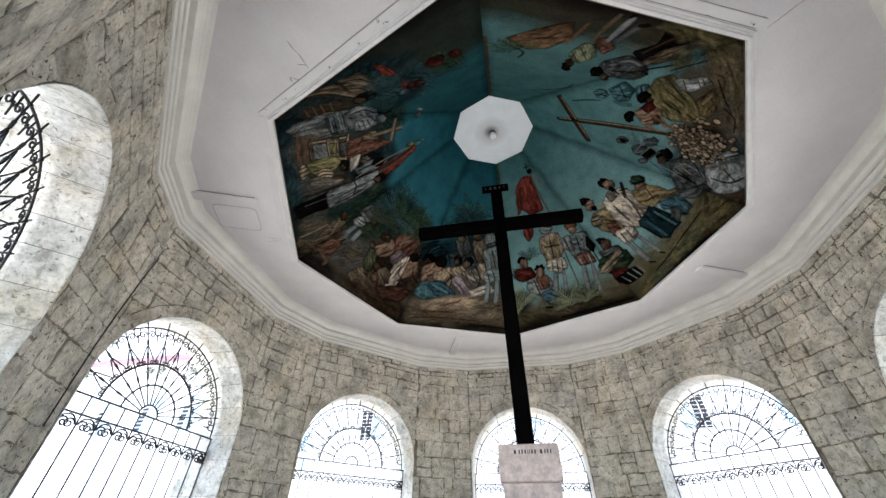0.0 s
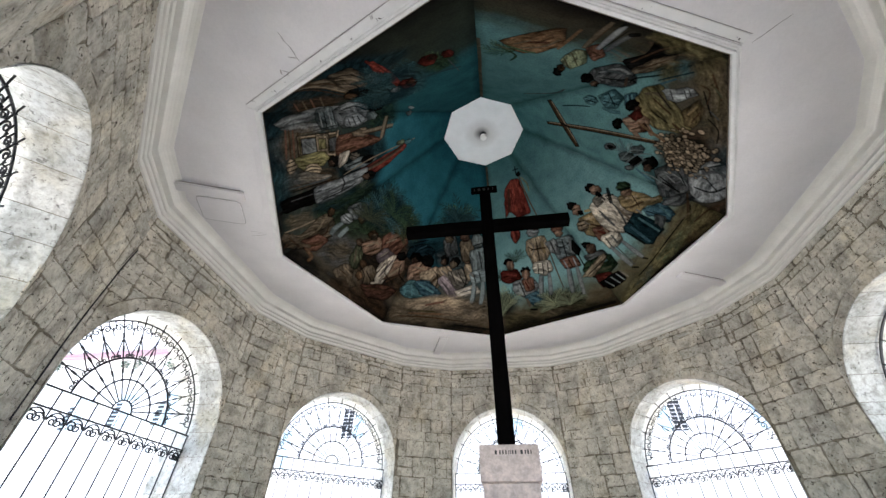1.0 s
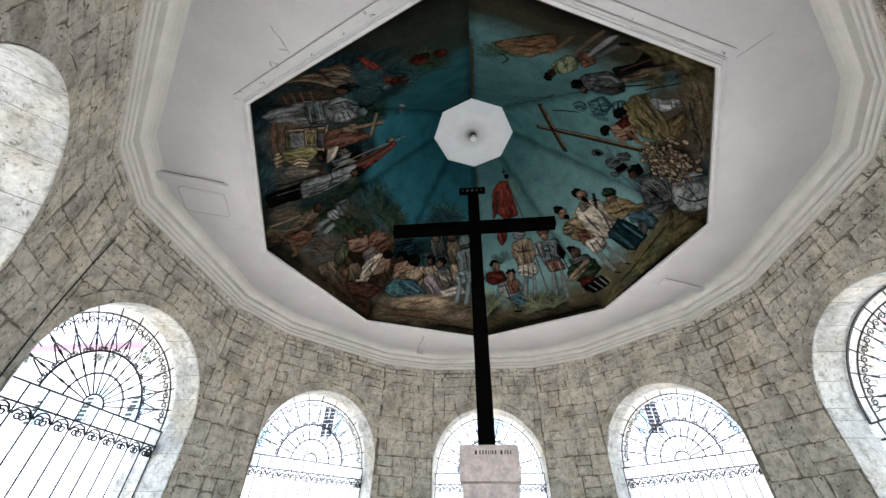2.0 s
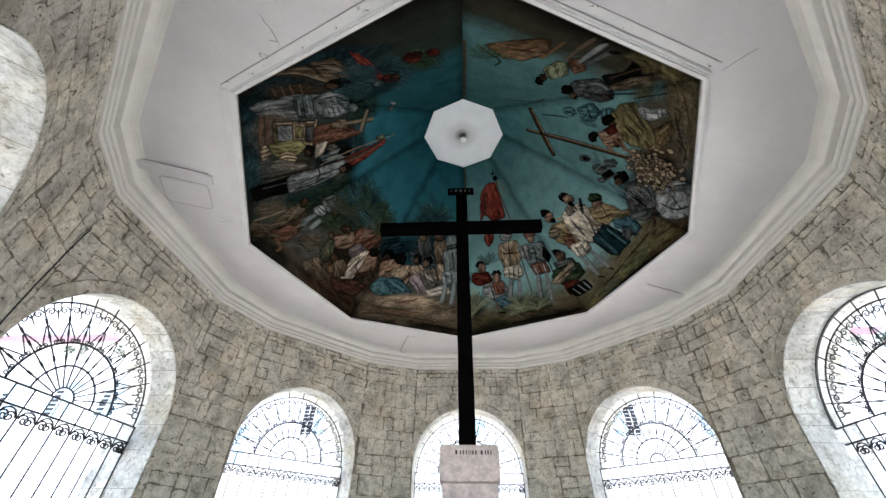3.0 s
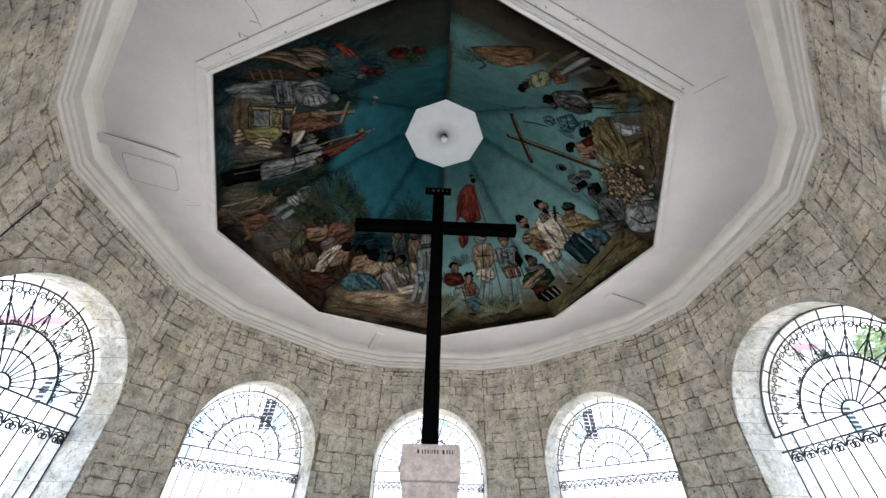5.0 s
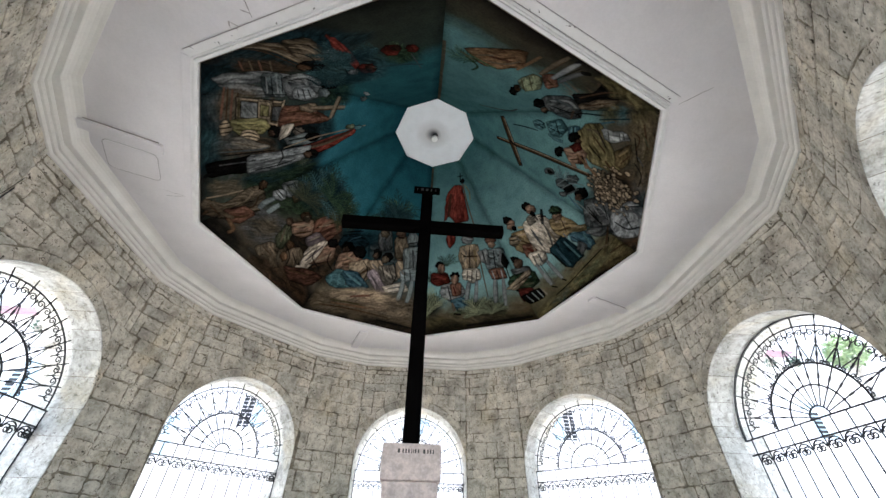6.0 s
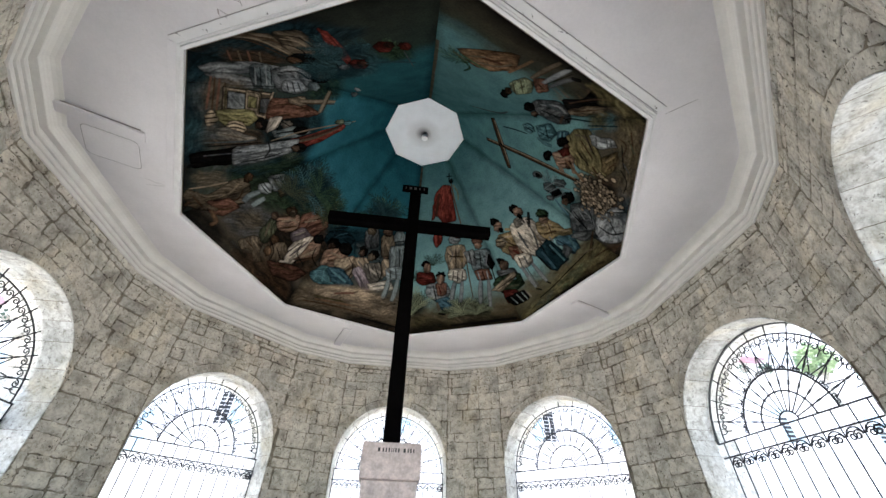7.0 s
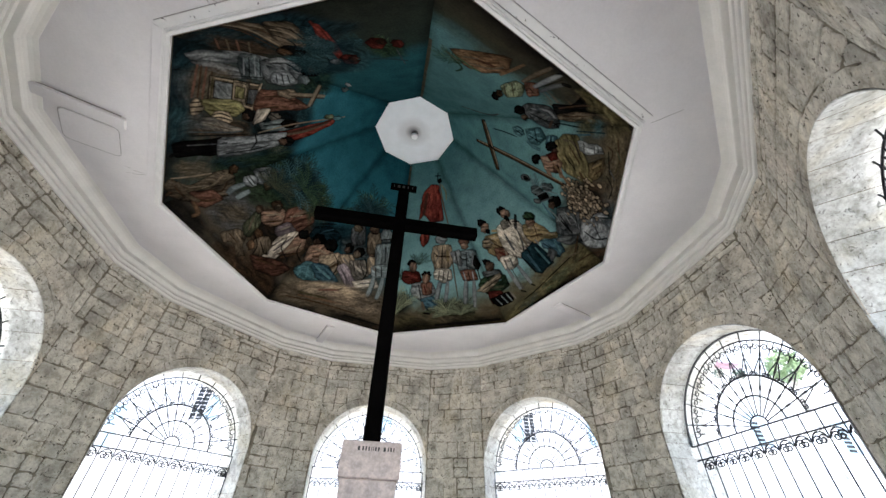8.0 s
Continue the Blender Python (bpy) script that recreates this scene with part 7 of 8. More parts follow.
    hoop = iron_mesh("hoop", [[(f * 0.075 + f * x * -1, 0, z) for x, y, z in spiral(0.05, 1.4, 1)] for f in (-1, 1)] + [arc(0.075, 0, 180, 10, 0, 0.0)], 0.008)
    for i in range(12):
        x = -G_OUT + G_OUT * 2 * (i + 0.5) / 12
        shared("upright", bar, g, pose(x, 0, 0))
        shared("hoop", hoop, g, pose(x + G_OUT / 12 if i < 11 else x - 0.02, 0, -0.262))
    return g


KNOB = []


def cm_knob():
    if not KNOB:
        b = bmesh.new()
        bmesh.ops.create_icosphere(b, subdivisions=1, radius=0.018)
        me = bpy.data.meshes.new("ring_knob")
        b.to_mesh(me)
        b.free()
        me.materials.append(IRON)
        KNOB.append(me)
    return KNOB[0]


grille = build_grille()
first = True
for a in WINDOWS:
    if a == 270:
        continue
    m = window_pose(a) @ pose(0, 0.37, ARCH_Z - 0.045) @ Matrix.Diagonal((1, 1, 1.04, 1))
    if first:
        grille.matrix_basis, first = m, False
    else:
        copy_thing(grille, m)

# ---- mural frame: a stepped white moulding in eight mitred lengths ----
moulding = [(0.0, 5.245), (0.0, 5.172), (0.004, 5.166), (0.030, 5.163), (0.036, 5.168), (0.037, 5.186), (0.052, 5.184), (0.058, 5.187), (0.059, 5.193), (0.080, 5.190), (0.084, 5.202)]
mural_frame = tagged(new("mural_frame"), "white-painted stepped moulding around the ceiling mural", "moulding")
mural_frame.location = (0, 0, Z_MURAL)
for i in range(8):
    verts = []
    k = 1 / math.cos(radians(22.5))
    ends = (mural_corner(45 * i), mural_corner(45 * i + 45))
    for c, other in (ends, ends[::-1]):
        c = c.lerp(other, 0.0005)
        out = Vector((c.x, c.y, 0)).normalized()
        for d, z in moulding:
            verts.append((c.x + out.x * (0.016 + d * k), c.y + out.y * (0.016 + d * k), z - Z_MURAL))
    n = len(moulding)
    ob = new("frame_length", mesh_of("frame_length", verts, [(p, p + 1, n + p + 1, n + p) for p in range(n - 1)], FRAMEW))
    ob.parent = mural_frame

# a broader, cracked batten lies along the frame behind
def batten(angle, offset, width, length, depth, name, label, shift=0.0, mat=None):
    m = side_pose(angle, offset) @ pose(shift, 0, Z_MURAL)
    ob = part(name, box(bmesh.new(), -length / 2, length / 2, -width / 2, width / 2, -depth, -0.002, 0.004), mat or PLASTER)
    ob.matrix_world = m
    return tagged(ob, label, "batten", "", "structure")


# grime of joints and cracks; also the colour of the ribs' shadow strips
SEAM_AND_SHADE = plain_mat("grimy_seam_and_rib_shade", (0.30, 0.275, 0.255), 0.8, 0.3, 9.0)
for a in (247.5, -67.5, 202.5):
    clean = a == 202.5
    batten(a, AP0 + 0.148, 0.082, 2.58, 0.010, "ceiling_batten", "plain white board along the mural frame" if clean else "white board with chipped paint along the mural frame", 0.0, PLASTER if clean else CHIPPED)
    if clean:
        continue
    for off, half in ((0.192, 1.30), (0.102, 1.26)):
        edge = part("grimy_joint", box(bmesh.new(), -half, half, -0.0025, 0.0025, -0.006, -0.002), SEAM_AND_SHADE)
        edge.matrix_world = side_pose(a, AP0 + off) @ pose(0, 0, Z_MURAL)
        tagged(edge, "thin grimy joint beside a ceiling board", "joint", "ceiling cracks", "structure")

# radial ribs on the ceiling ring
for a, w, r0, r1, dark_side in ((201.55, 0.15, 3.37, 4.2, 1), (110.1, 0.16, 3.31, 4.2, 1), (23.9, 0.15, 3.27, 4.2, -1)):
    ob = part("ceiling_rib", box(bmesh.new(), r0, r1, -w / 2, w / 2, -0.042, -0.002, 0.01), PLASTER)
    ob.matrix_world = pose(0, 0, Z_MURAL, 0, 0, a)
    tagged(ob, "low white plaster rib across the ceiling ring", "ceiling rib", "ceiling ribs", "structure")
    # dark strip laid on as the shadow line along one side of the rib
    edge = (w / 2, w / 2 + 0.008) if dark_side > 0 else (-w / 2 - 0.008, -w / 2)
    part("grimy_edge", box(bmesh.new(), r0 + 0.05, r1, edge[0], edge[1], -0.012, -0.002), SEAM_AND_SHADE, ob)


# hatch: a faint rectangular plate in the ceiling ring
def rounded(w, h, r, n=5):
    pts = []
    for cx, cy, a0 in ((w / 2 - r, h / 2 - r, 0), (-w / 2 + r, h / 2 - r, 90), (-w / 2 + r, -h / 2 + r, 180), (w / 2 - r, -h / 2 + r, 270)):
        for i in range(n + 1):
            a = radians(a0 + 90 * i / n)
            pts.append((cx + r * math.cos(a), cy + r * math.sin(a)))
    return pts


hatch = tagged(new("ceiling_hatch"), "white-painted rectangular hatch plate with rounded corners in the ceiling", "ceiling hatch")
HATCH_W, HATCH_H = 0.545, 0.44
hatch.matrix_basis = pose(-3.598, -1.033, Z_MURAL - 0.002, 0, 0, 200.5)
outline = rounded(HATCH_W, HATCH_H, 0.06)
bm = bmesh.new()
lo = [bm.verts.new((x * 0.985, y * 0.985, -0.006)) for x, y in outline]
hi = [bm.verts.new((x, y, 0.0)) for x, y in outline]
bm.faces.new(lo)
for i in range(len(lo)):
    bm.faces.new((lo[i], hi[i], hi[(i + 1) % len(lo)], lo[(i + 1) % len(lo)]))
part("plate", finish(bm), PLASTER, hatch)
bm = bmesh.new()
ring_a = [bm.verts.new((x, y, -0.003)) for x, y in rounded(HATCH_W + 0.006, HATCH_H + 0.006, 0.062)]
ring_b = [bm.verts.new((x, y, -0.003)) for x, y in rounded(HATCH_W + 0.018, HATCH_H + 0.018, 0.066)]
for i in range(len(ring_a)):
    j = (i + 1) % len(ring_a)
    bm.faces.new((ring_a[i], ring_a[j], ring_b[j], ring_b[i]))
part("seam", finish(bm), SEAM_AND_SHADE, hatch)


# hairline cracks in the ceiling paint
def crack(points, width, z, rng):
    bm = bmesh.new()
    prev = None
    for i, (x, y) in enumerate(points):
        w = width * (0.3 + 0.7 * math.sin(math.pi * (i + 0.5) / len(points)))
        now = (bm.verts.new((x - w, y - w, z)), bm.verts.new((x + w, y + w, z)))
        if prev:
            bm.faces.new((prev[0], prev[1], now[1], now[0]))
        prev = now
    ob = part("ceiling_crack", finish(bm), SEAM_AND_SHADE)
    return tagged(ob, "thin dark crack in the white ceiling paint", "crack", "ceiling cracks", "structure")


def crack_between(r0, a0, r1, a1, width=0.004, n=9, seed=1, stray=0.010):
    rng = random.Random(seed)
    p, q = Vector((r0 * math.cos(radians(a0)), r0 * math.sin(radians(a0)))), Vector((r1 * math.cos(radians(a1)), r1 * math.sin(radians(a1))))
    pts = []
    for i in range(n):
        c = p.lerp(q, i / (n - 1))
        pts.append((c.x + rng.uniform(-stray, stray), c.y + rng.uniform(-stray, stray)))
    crack(pts, width, Z_MURAL - 0.004, rng)


crack_between(3.39, 316.1, 3.70, 316.3, 0.003, 9, 2, 0.003)
crack_between(3.50, 189.8, 3.27, 188.6, 0.004, 7, 3)
crack_between(3.50, 187.8, 3.27, 188.5, 0.003, 6, 7)
crack_between(3.50, 240.0, 3.24, 239.0, 0.006, 8, 4)
crack_between(3.33, 238.2, 3.25, 238.9, 0.006, 5, 8)
crack_between(3.32, 235.2, 3.24, 235.9, 0.008, 5, 5)
crack_between(3.32, 235.2, 3.26, 234.7, 0.006, 4, 6)

# ---- pendant at the oculus ----
lamp = tagged(new("ceiling_lamp"), "small white tube lamp hanging from the white top board", "lamp")
lamp.location = (EYE_X, 0.0, Z_EYE + 0.02)
LAMPW = plain_mat("white_lamp_enamel", (0.85, 0.86, 0.86), 0.35, 0.04)
LAMPD = plain_mat("dark_lamp_collar", (0.05, 0.05, 0.055), 0.7, 0.3)
for name, r0, r1, z0, z1, mt in (("socket", 0.06, 0.05, -0.03, 0.0, LAMPD), ("stem", 0.04, 0.04, -0.08, -0.03, LAMPD), ("tube", 0.058, 0.056, -0.15, -0.08, LAMPW)):
    bm = bmesh.new()
    bmesh.ops.create_cone(bm, cap_ends=True, segments=20, radius1=r0, radius2=r1, depth=z1 - z0, matrix=Matrix.Translation((0, 0, (z0 + z1) / 2)))
    bmesh.ops.bevel(bm, geom=[e for e in bm.edges if abs(e.verts[0].co.z - e.verts[1].co.z) < 1e-6], offset=0.006, segments=2, affect="EDGES")
    part(name, bm, mt, lamp)

# ---- cross ----
def timber(x0, x1, y0, y1, z0, z1, seed, step=0.3):
    """A hewn beam: a bevelled box cut into lengths whose edges wander a little."""
    rng = random.Random(seed)
    along = 2 if (z1 - z0) > (x1 - x0) else 0
    lo, hi = (z0, z1) if along == 2 else (x0, x1)
    n = max(2, int((hi - lo) / step))
    verts, faces = [], []
    b = 0.012
    for i in range(n + 1):
        t = lo + (hi - lo) * i / n
        j = [rng.uniform(-0.0025, 0.0025) for _ in range(4)]
        a0, a1 = (x0, x1) if along == 2 else (z0, z1)
        sec = [(a0 + b, y0), (a1 - b, y0), (a1, y0 + b), (a1, y1 - b), (a1 - b, y1), (a0 + b, y1), (a0, y1 - b), (a0, y0 + b)]
        for k, (p, y) in enumerate(sec):
            p, y = p + j[k % 4], y + j[(k + 1) % 4]
            verts.append((p, y, t) if along == 2 else (t, y, p))
    for i in range(n):
        for k in range(8):
            faces.append((i * 8 + k, i * 8 + (k + 1) % 8, (i + 1) * 8 + (k + 1) % 8, (i + 1) * 8 + k))
    faces.append(tuple(range(8)))
    faces.append(tuple(range(n * 8, n * 8 + 8)))
    bm = bmesh.new()
    vs = [bm.verts.new(p) for p in verts]
    for f in faces:
        bm.faces.new([vs[k] for k in f])
    return finish(bm)


cross = tagged(new("wooden_cross"), "tall blackened wooden cross standing on a marble pedestal", "cross")
cross.location = (-0.035, 0, 2.405)
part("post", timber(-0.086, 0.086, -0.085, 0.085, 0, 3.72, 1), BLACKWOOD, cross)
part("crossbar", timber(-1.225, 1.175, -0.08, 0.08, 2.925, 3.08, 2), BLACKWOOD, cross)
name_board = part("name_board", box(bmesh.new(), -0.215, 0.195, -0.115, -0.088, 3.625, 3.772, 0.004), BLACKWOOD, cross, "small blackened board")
LETTER = plain_mat("worn_grey_lettering", (0.024, 0.024, 0.024), 0.6, 0.4)
for x, w in ((-0.16, 0.012), (-0.085, 0.04), (-0.01, 0.04), (0.06, 0.02), (0.13, 0.012)):
    part("letter_bar", box(bmesh.new(), x - w / 2, x + w / 2, -0.118, -0.1145, 3.675, 3.73), LETTER, name_board)
ped = tagged(new("pedestal"), "pinkish marble pedestal with worn lettering under the cross", "pedestal")
ped.location = (-0.02, 0, 0.004)
part("plinth", box(bmesh.new(), -0.4, 0.4, -0.4, 0.4, 0.0, 0.35, 0.015), MARBLE, ped)
part("shaft", box(bmesh.new(), -0.25, 0.25, -0.25, 0.25, 0.35, 2.1, 0.01), MARBLE, ped)
cap = part("cap", box(bmesh.new(), -0.275, 0.275, -0.275, 0.275, 2.1, 2.401, 0.01), MARBLE, ped)
INK = plain_mat("black_lettering", (0.02, 0.018, 0.016), 0.6, 0.3)
x = -0.13
for w, g in ((0.045, 0.01), (0.03, 0.006), (0.03, 0.006), (0.03, 0.006), (0.016, 0.006), (0.016, 0.006), (0.03, 0.006), (0.03, 0.03), (0.045, 0.006), (0.026, 0.006), (0.03, 0.006), (0.025, 0.006)):
    part("letter_bar", box(bmesh.new(), x, x + w * 0.45, -0.2785, -0.2748, 2.318, 2.352), INK, cap)
    x += w * 0.7 + g

# ---- outside: white buildings across the square ----
LOUVER = plain_mat("dark_louver_paint", (0.012, 0.015, 0.02), 0.6, 0.2)
PALEBLUE = plain_mat("pale_blue_shutter_paint", (0.42, 0.55, 0.62), 0.6, 0.12)
PINK = plain_mat("faded_pink_awning_cloth", (0.40, 0.25, 0.30), 0.8, 0.15)
LEAF = plain_mat("green_leaf", (0.25, 0.35, 0.19), 0.6, 0.35, 3.0)
BARK = plain_mat("pale_grey_bark", (0.38, 0.36, 0.32), 0.9, 0.3)


def window_unit(parent, x, z, w, h, shutter):
    """A framed window; shutter 0: pale blue with dark louvers on one leaf, else dark with white slats and one blue shutter."""
    win = part("window", box(bmesh.new(), x - w / 2 - 0.1, x + w / 2 + 0.1, -0.12, 0.0, z - 0.1, z + h + 0.1), FACADE, parent)
    part("pane", box(bmesh.new(), x - w / 2, x + w / 2, -0.14, -0.121, z, z + h), LOUVER if shutter else PALEBLUE, win)
    n = max(3, int(h / (0.28 if shutter else 0.17)))
    x0, x1 = (x - w / 2, x + w / 2) if shutter else (x - w / 2 + 0.05, x)
    d = 0.012 if shutter else 0.045
    for i in range(n):
        zz = z + h * (i + 0.5) / n
        part("slat", box(bmesh.new(), x0, x1, -0.2, -0.145, zz - d, zz + d), FACADE if shutter else LOUVER, win)
    part("mullion", box(bmesh.new(), x - 0.03, x + 0.03, -0.22, -0.201, z, z + h), FACADE, win)
    part("sill", box(bmesh.new(), x - w / 2 - 0.25, x + w / 2 + 0.25, -0.35, -0.121, z - 0.25, z - 0.1), FACADE, win)
    if shutter:
        part("shutter", box(bmesh.new(), x + min(shutter * (w / 2 + 0.12), shutter * (w / 2 + 0.95)), x + max(shutter * (w / 2 + 0.12), shutter * (w / 2 + 0.95)), -0.2, -0.121, z, z + h), PALEBLUE, win)
    else:
        arch = bmesh.new()
        pts = [(x + (w / 2 + 0.1) * math.cos(math.pi * k / 10), z + h + 0.1 + 0.28 * math.sin(math.pi * k / 10)) for k in range(11)]
        near = [arch.verts.new((a, -0.12, b)) for a, b in pts]
        far = [arch.verts.new((a, -0.002, b)) for a, b in pts]
        arch.faces.new(near)
        for k in range(10):
            arch.faces.new((near[k], near[k + 1], far[k + 1], far[k]))
        part("arched_head", finish(arch), PALEBLUE, win)


def town_building(x, y, width, height, label, windows, band=None):
    b = tagged(new("town_building"), label, "building", "buildings round the square")
    b.location = (x, y, 0)
    part("wall", box(bmesh.new(), -width / 2, width / 2, 0, 8, 0, height, 0.03), FACADE, b)
    part("roof", box(bmesh.new(), -width / 2 - 0.5, width / 2 + 0.5, -0.5, 8.5, height, height + 0.4, 0.05), ROOFTILE, b)
    part("string_course", box(bmesh.new(), -width / 2, width / 2, -0.15, -0.002, 4.6, 4.85, 0.03), FACADE, b)
    for wx, wz, w, h, s in windows:
        window_unit(b, wx, wz, w, h, s)
    if band:
        x0, x1, z = band
        part("awning", box(bmesh.new(), x0, x1, -0.6, -0.002, z, z + 0.09, 0.02), PINK, b)
        part("awning_rail", box(bmesh.new(), x0 + 0.3, x1, -0.62, -0.57, z - 0.2, z - 0.14, 0.01), PINK, b)
    return b


town_building(0, 28, 46, 15, "white-painted building with louvered windows across the square",
              [(-12.9, 8.9, 0.9, 2.3, 1), (13.0, 8.9, 0.9, 2.3, -1), (0, 8.9, 1.1, 2.3, 1), (-19.0, 6.8, 0.9, 2.7, 1), (19.7, 8.9, 0.9, 2.3, -1), (-6.8, 2.2, 1.2, 2.3, 0), (6.8, 2.2, 1.2, 2.3, 0)])
town_building(-24.5, 11.45, 21, 12, "white-painted house with a faded pink awning and arched louvered windows",
              [(5.0, 5.7, 0.85, 1.05, 0), (7.4, 5.8, 0.85, 1.05, 0), (9.6, 5.8, 0.85, 1.05, 0), (0.5, 5.7, 0.85, 1.05, 0), (-4.0, 5.7, 0.85, 1.05, 0)], (2.0, 8.9, 9.15))
town_building(24.5, 11.45, 21, 12, "white-painted house with a faded pink awning beside a green tree",
              [(-7.2, 5.6, 0.85, 1.05, 0), (-2.5, 5.6, 0.85, 1.05, 0), (2.5, 5.6, 0.85, 1.05, 0)], (-8.6, -7.1, 9.15))


def tree(x, y, trunk_h, crown_r, seed, label):
    rng = random.Random(seed)
    t = tagged(new("tree"), label, "tree")
    t.location = (x, y, 0)
    bm = bmesh.new()
    bmesh.ops.create_cone(bm, cap_ends=True, segments=10, radius1=0.09, radius2=0.06, depth=trunk_h, matrix=Matrix.Translation((0, 0, trunk_h / 2)))
    for k in range(7):
        a = math.tau * k / 7
        m = Matrix.Translation((0, 0, trunk_h * 0.93)) @ pose(0, 0, 0, 0, rng.uniform(25, 60), math.degrees(a)) @ Matrix.Translation((0, 0, crown_r * 0.4))
        bmesh.ops.create_cone(bm, cap_ends=True, segments=6, radius1=0.04, radius2=0.012, depth=crown_r * 0.85, matrix=m)
    part("trunk", bm, BARK, t)
    verts, faces = [], []
    for k in range(900):
        d = Vector((rng.gauss(0, 1), rng.gauss(0, 1), rng.gauss(0, 1))).normalized()
        lump = 0.75 + 0.35 * noise.noise(d * 2.3)
        p = d * crown_r * lump * rng.uniform(0.45, 1.0) ** 0.5 + Vector((0, 0, trunk_h + crown_r * 0.5))
        q = Euler((rng.uniform(-1, 1), rng.uniform(-1, 1), rng.uniform(0, 6.3))).to_matrix()
        s = rng.uniform(0.09, 0.17)
        i = len(verts)
        verts += [p + q @ Vector(c) * s for c in ((-1, 0, 0), (0, -0.45, 0.1), (1, 0, 0), (0, 0.45, 0.1))]
        faces.append((i, i + 1, i + 2, i + 3))
    ob = new("crown", mesh_of("crown", verts, faces, LEAF))
    ob.parent = t


tree(19.2, 10.2, 8.5, 0.95, 3, "leafy green tree standing before a white house")


def hanging_plant(angle, dist, el, size, seed):
    rng = random.Random(seed)
    a = radians(angle)
    top = Vector((-0.05, -4.17, 1.6)) + Vector((math.cos(a), math.sin(a), 0)) * dist + Vector((0, 0, dist * math.tan(radians(el))))
    t = tagged(new("hanging_plant"), "small dark green plant hanging under an awning", "plant", "hanging plants")
    t.location = top
    bm = bmesh.new()
    bmesh.ops.create_cone(bm, cap_ends=True, segments=10, radius1=size * 0.22, radius2=size * 0.34, depth=size * 0.4, matrix=Matrix.Translation((0, 0, -size * 0.35)))
    part("pot", bm, BARK, t)
    verts, faces = [], []
    for k in range(140):
        d = Vector((rng.gauss(0, 1), rng.gauss(0, 1), rng.gauss(-0.3, 1))).normalized() * size * rng.uniform(0.25, 0.75)
        q = Euler((rng.uniform(-1, 1), rng.uniform(-1, 1), rng.uniform(0, 6.3))).to_matrix()
        i = len(verts)
        verts += [d + q @ Vector(c) * size * 0.2 for c in ((-1, 0, 0), (0, -0.4, 0.1), (1, 0, 0), (0, 0.4, 0.1))]
        faces.append((i, i + 1, i + 2, i + 3))
    ob = new("foliage", mesh_of("foliage", verts, faces, SHADELEAF))
    ob.parent = t
    part("cord", box(bmesh.new(), -0.01, 0.01, -0.01, 0.01, 0.0, 0.7), BARK, t)


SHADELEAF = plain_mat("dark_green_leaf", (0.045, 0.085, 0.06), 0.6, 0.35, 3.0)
for a, e, s in ((135.3, 17.8, 0.4), (138.6, 16.9, 0.32), (139.7, 16.6, 0.32), (145.2, 14.9, 0.4), (43.2, 17.8, 0.36), (41.2, 17.3, 0.42)):
    hanging_plant(a, 15.0 / math.sin(radians(a)), e, s, int(a * 10))

# a thin dark cable down one pier
bm = bmesh.new()
tube(bm, [(0.606, 0.0, 4.977), (0.57, 0.0, 4.715), (0.44, 0.0, 4.087), (0.372, 0.0, 3.497), (0.346, 0.0, 3.157), (0.34, 0.0, 2.42)], 0.007, 6)
tube(bm, [(0.552, 0.0, 4.879), (0.523, 0.0, 4.639), (0.393, 0.0, 4.063)], 0.003, 5)
cable = part("wall_cable", bm, IRON)
cable.matrix_world = (lambda m: m @ Matrix.Diagonal((1 / m.col[0].length, 1, 1, 1)))(pier_pose(202.5)) @ pose(0, -0.014, 0)
tagged(cable, "thin dark cable fixed down the stone pier", "cable")

worn = random.Random(23)


# ---- openings: pale bluish soffit blocks, then the coral-stone blocks of the walls ----
def soffit_block(name, a0, a1, parent):
    """A curved lining block of an arch between two angles, over the whole depth of the wall."""
    n, verts, faces = 4, [], []
    for i in range(n + 1):
        a = radians(a0 + (a1 - a0) * i / n)
        c, s = math.cos(a), math.sin(a)
        lip = worn.uniform(0.002, 0.011)
        for r, y in ((ARCH_R + 0.013, -0.012), (ARCH_R + lip, -0.012), (ARCH_R + lip * 0.3, worn.uniform(-0.004, 0.012)), (ARCH_R, THICK + 0.01)):
            verts.append((r * c, y, ARCH_Z + r * s))
    for i in range(n):
        for k in range(3):
            faces.append((4 * i + k, 4 * i + k + 1, 4 * i + k + 5, 4 * i + k + 4))
    ob = new(name, mesh_of(name, verts, faces, REVEAL))
    ob.parent = parent
    return ob


def jamb_block(name, side, z0, z1, parent):
    x0, x1 = ARCH_R, ARCH_R + 0.013
    verts = [(side * x, y, z) for z in (z0, z1) for x, y in ((x1, -0.012), (x0 + 0.003, -0.012), (x0, -0.002), (x0, THICK + 0.01))]
    ob = new(name, mesh_of(name, verts, [(k, k + 1, k + 5, k + 4) for k in range(3)], REVEAL))
    ob.parent = parent
    return ob


RING = 0.16


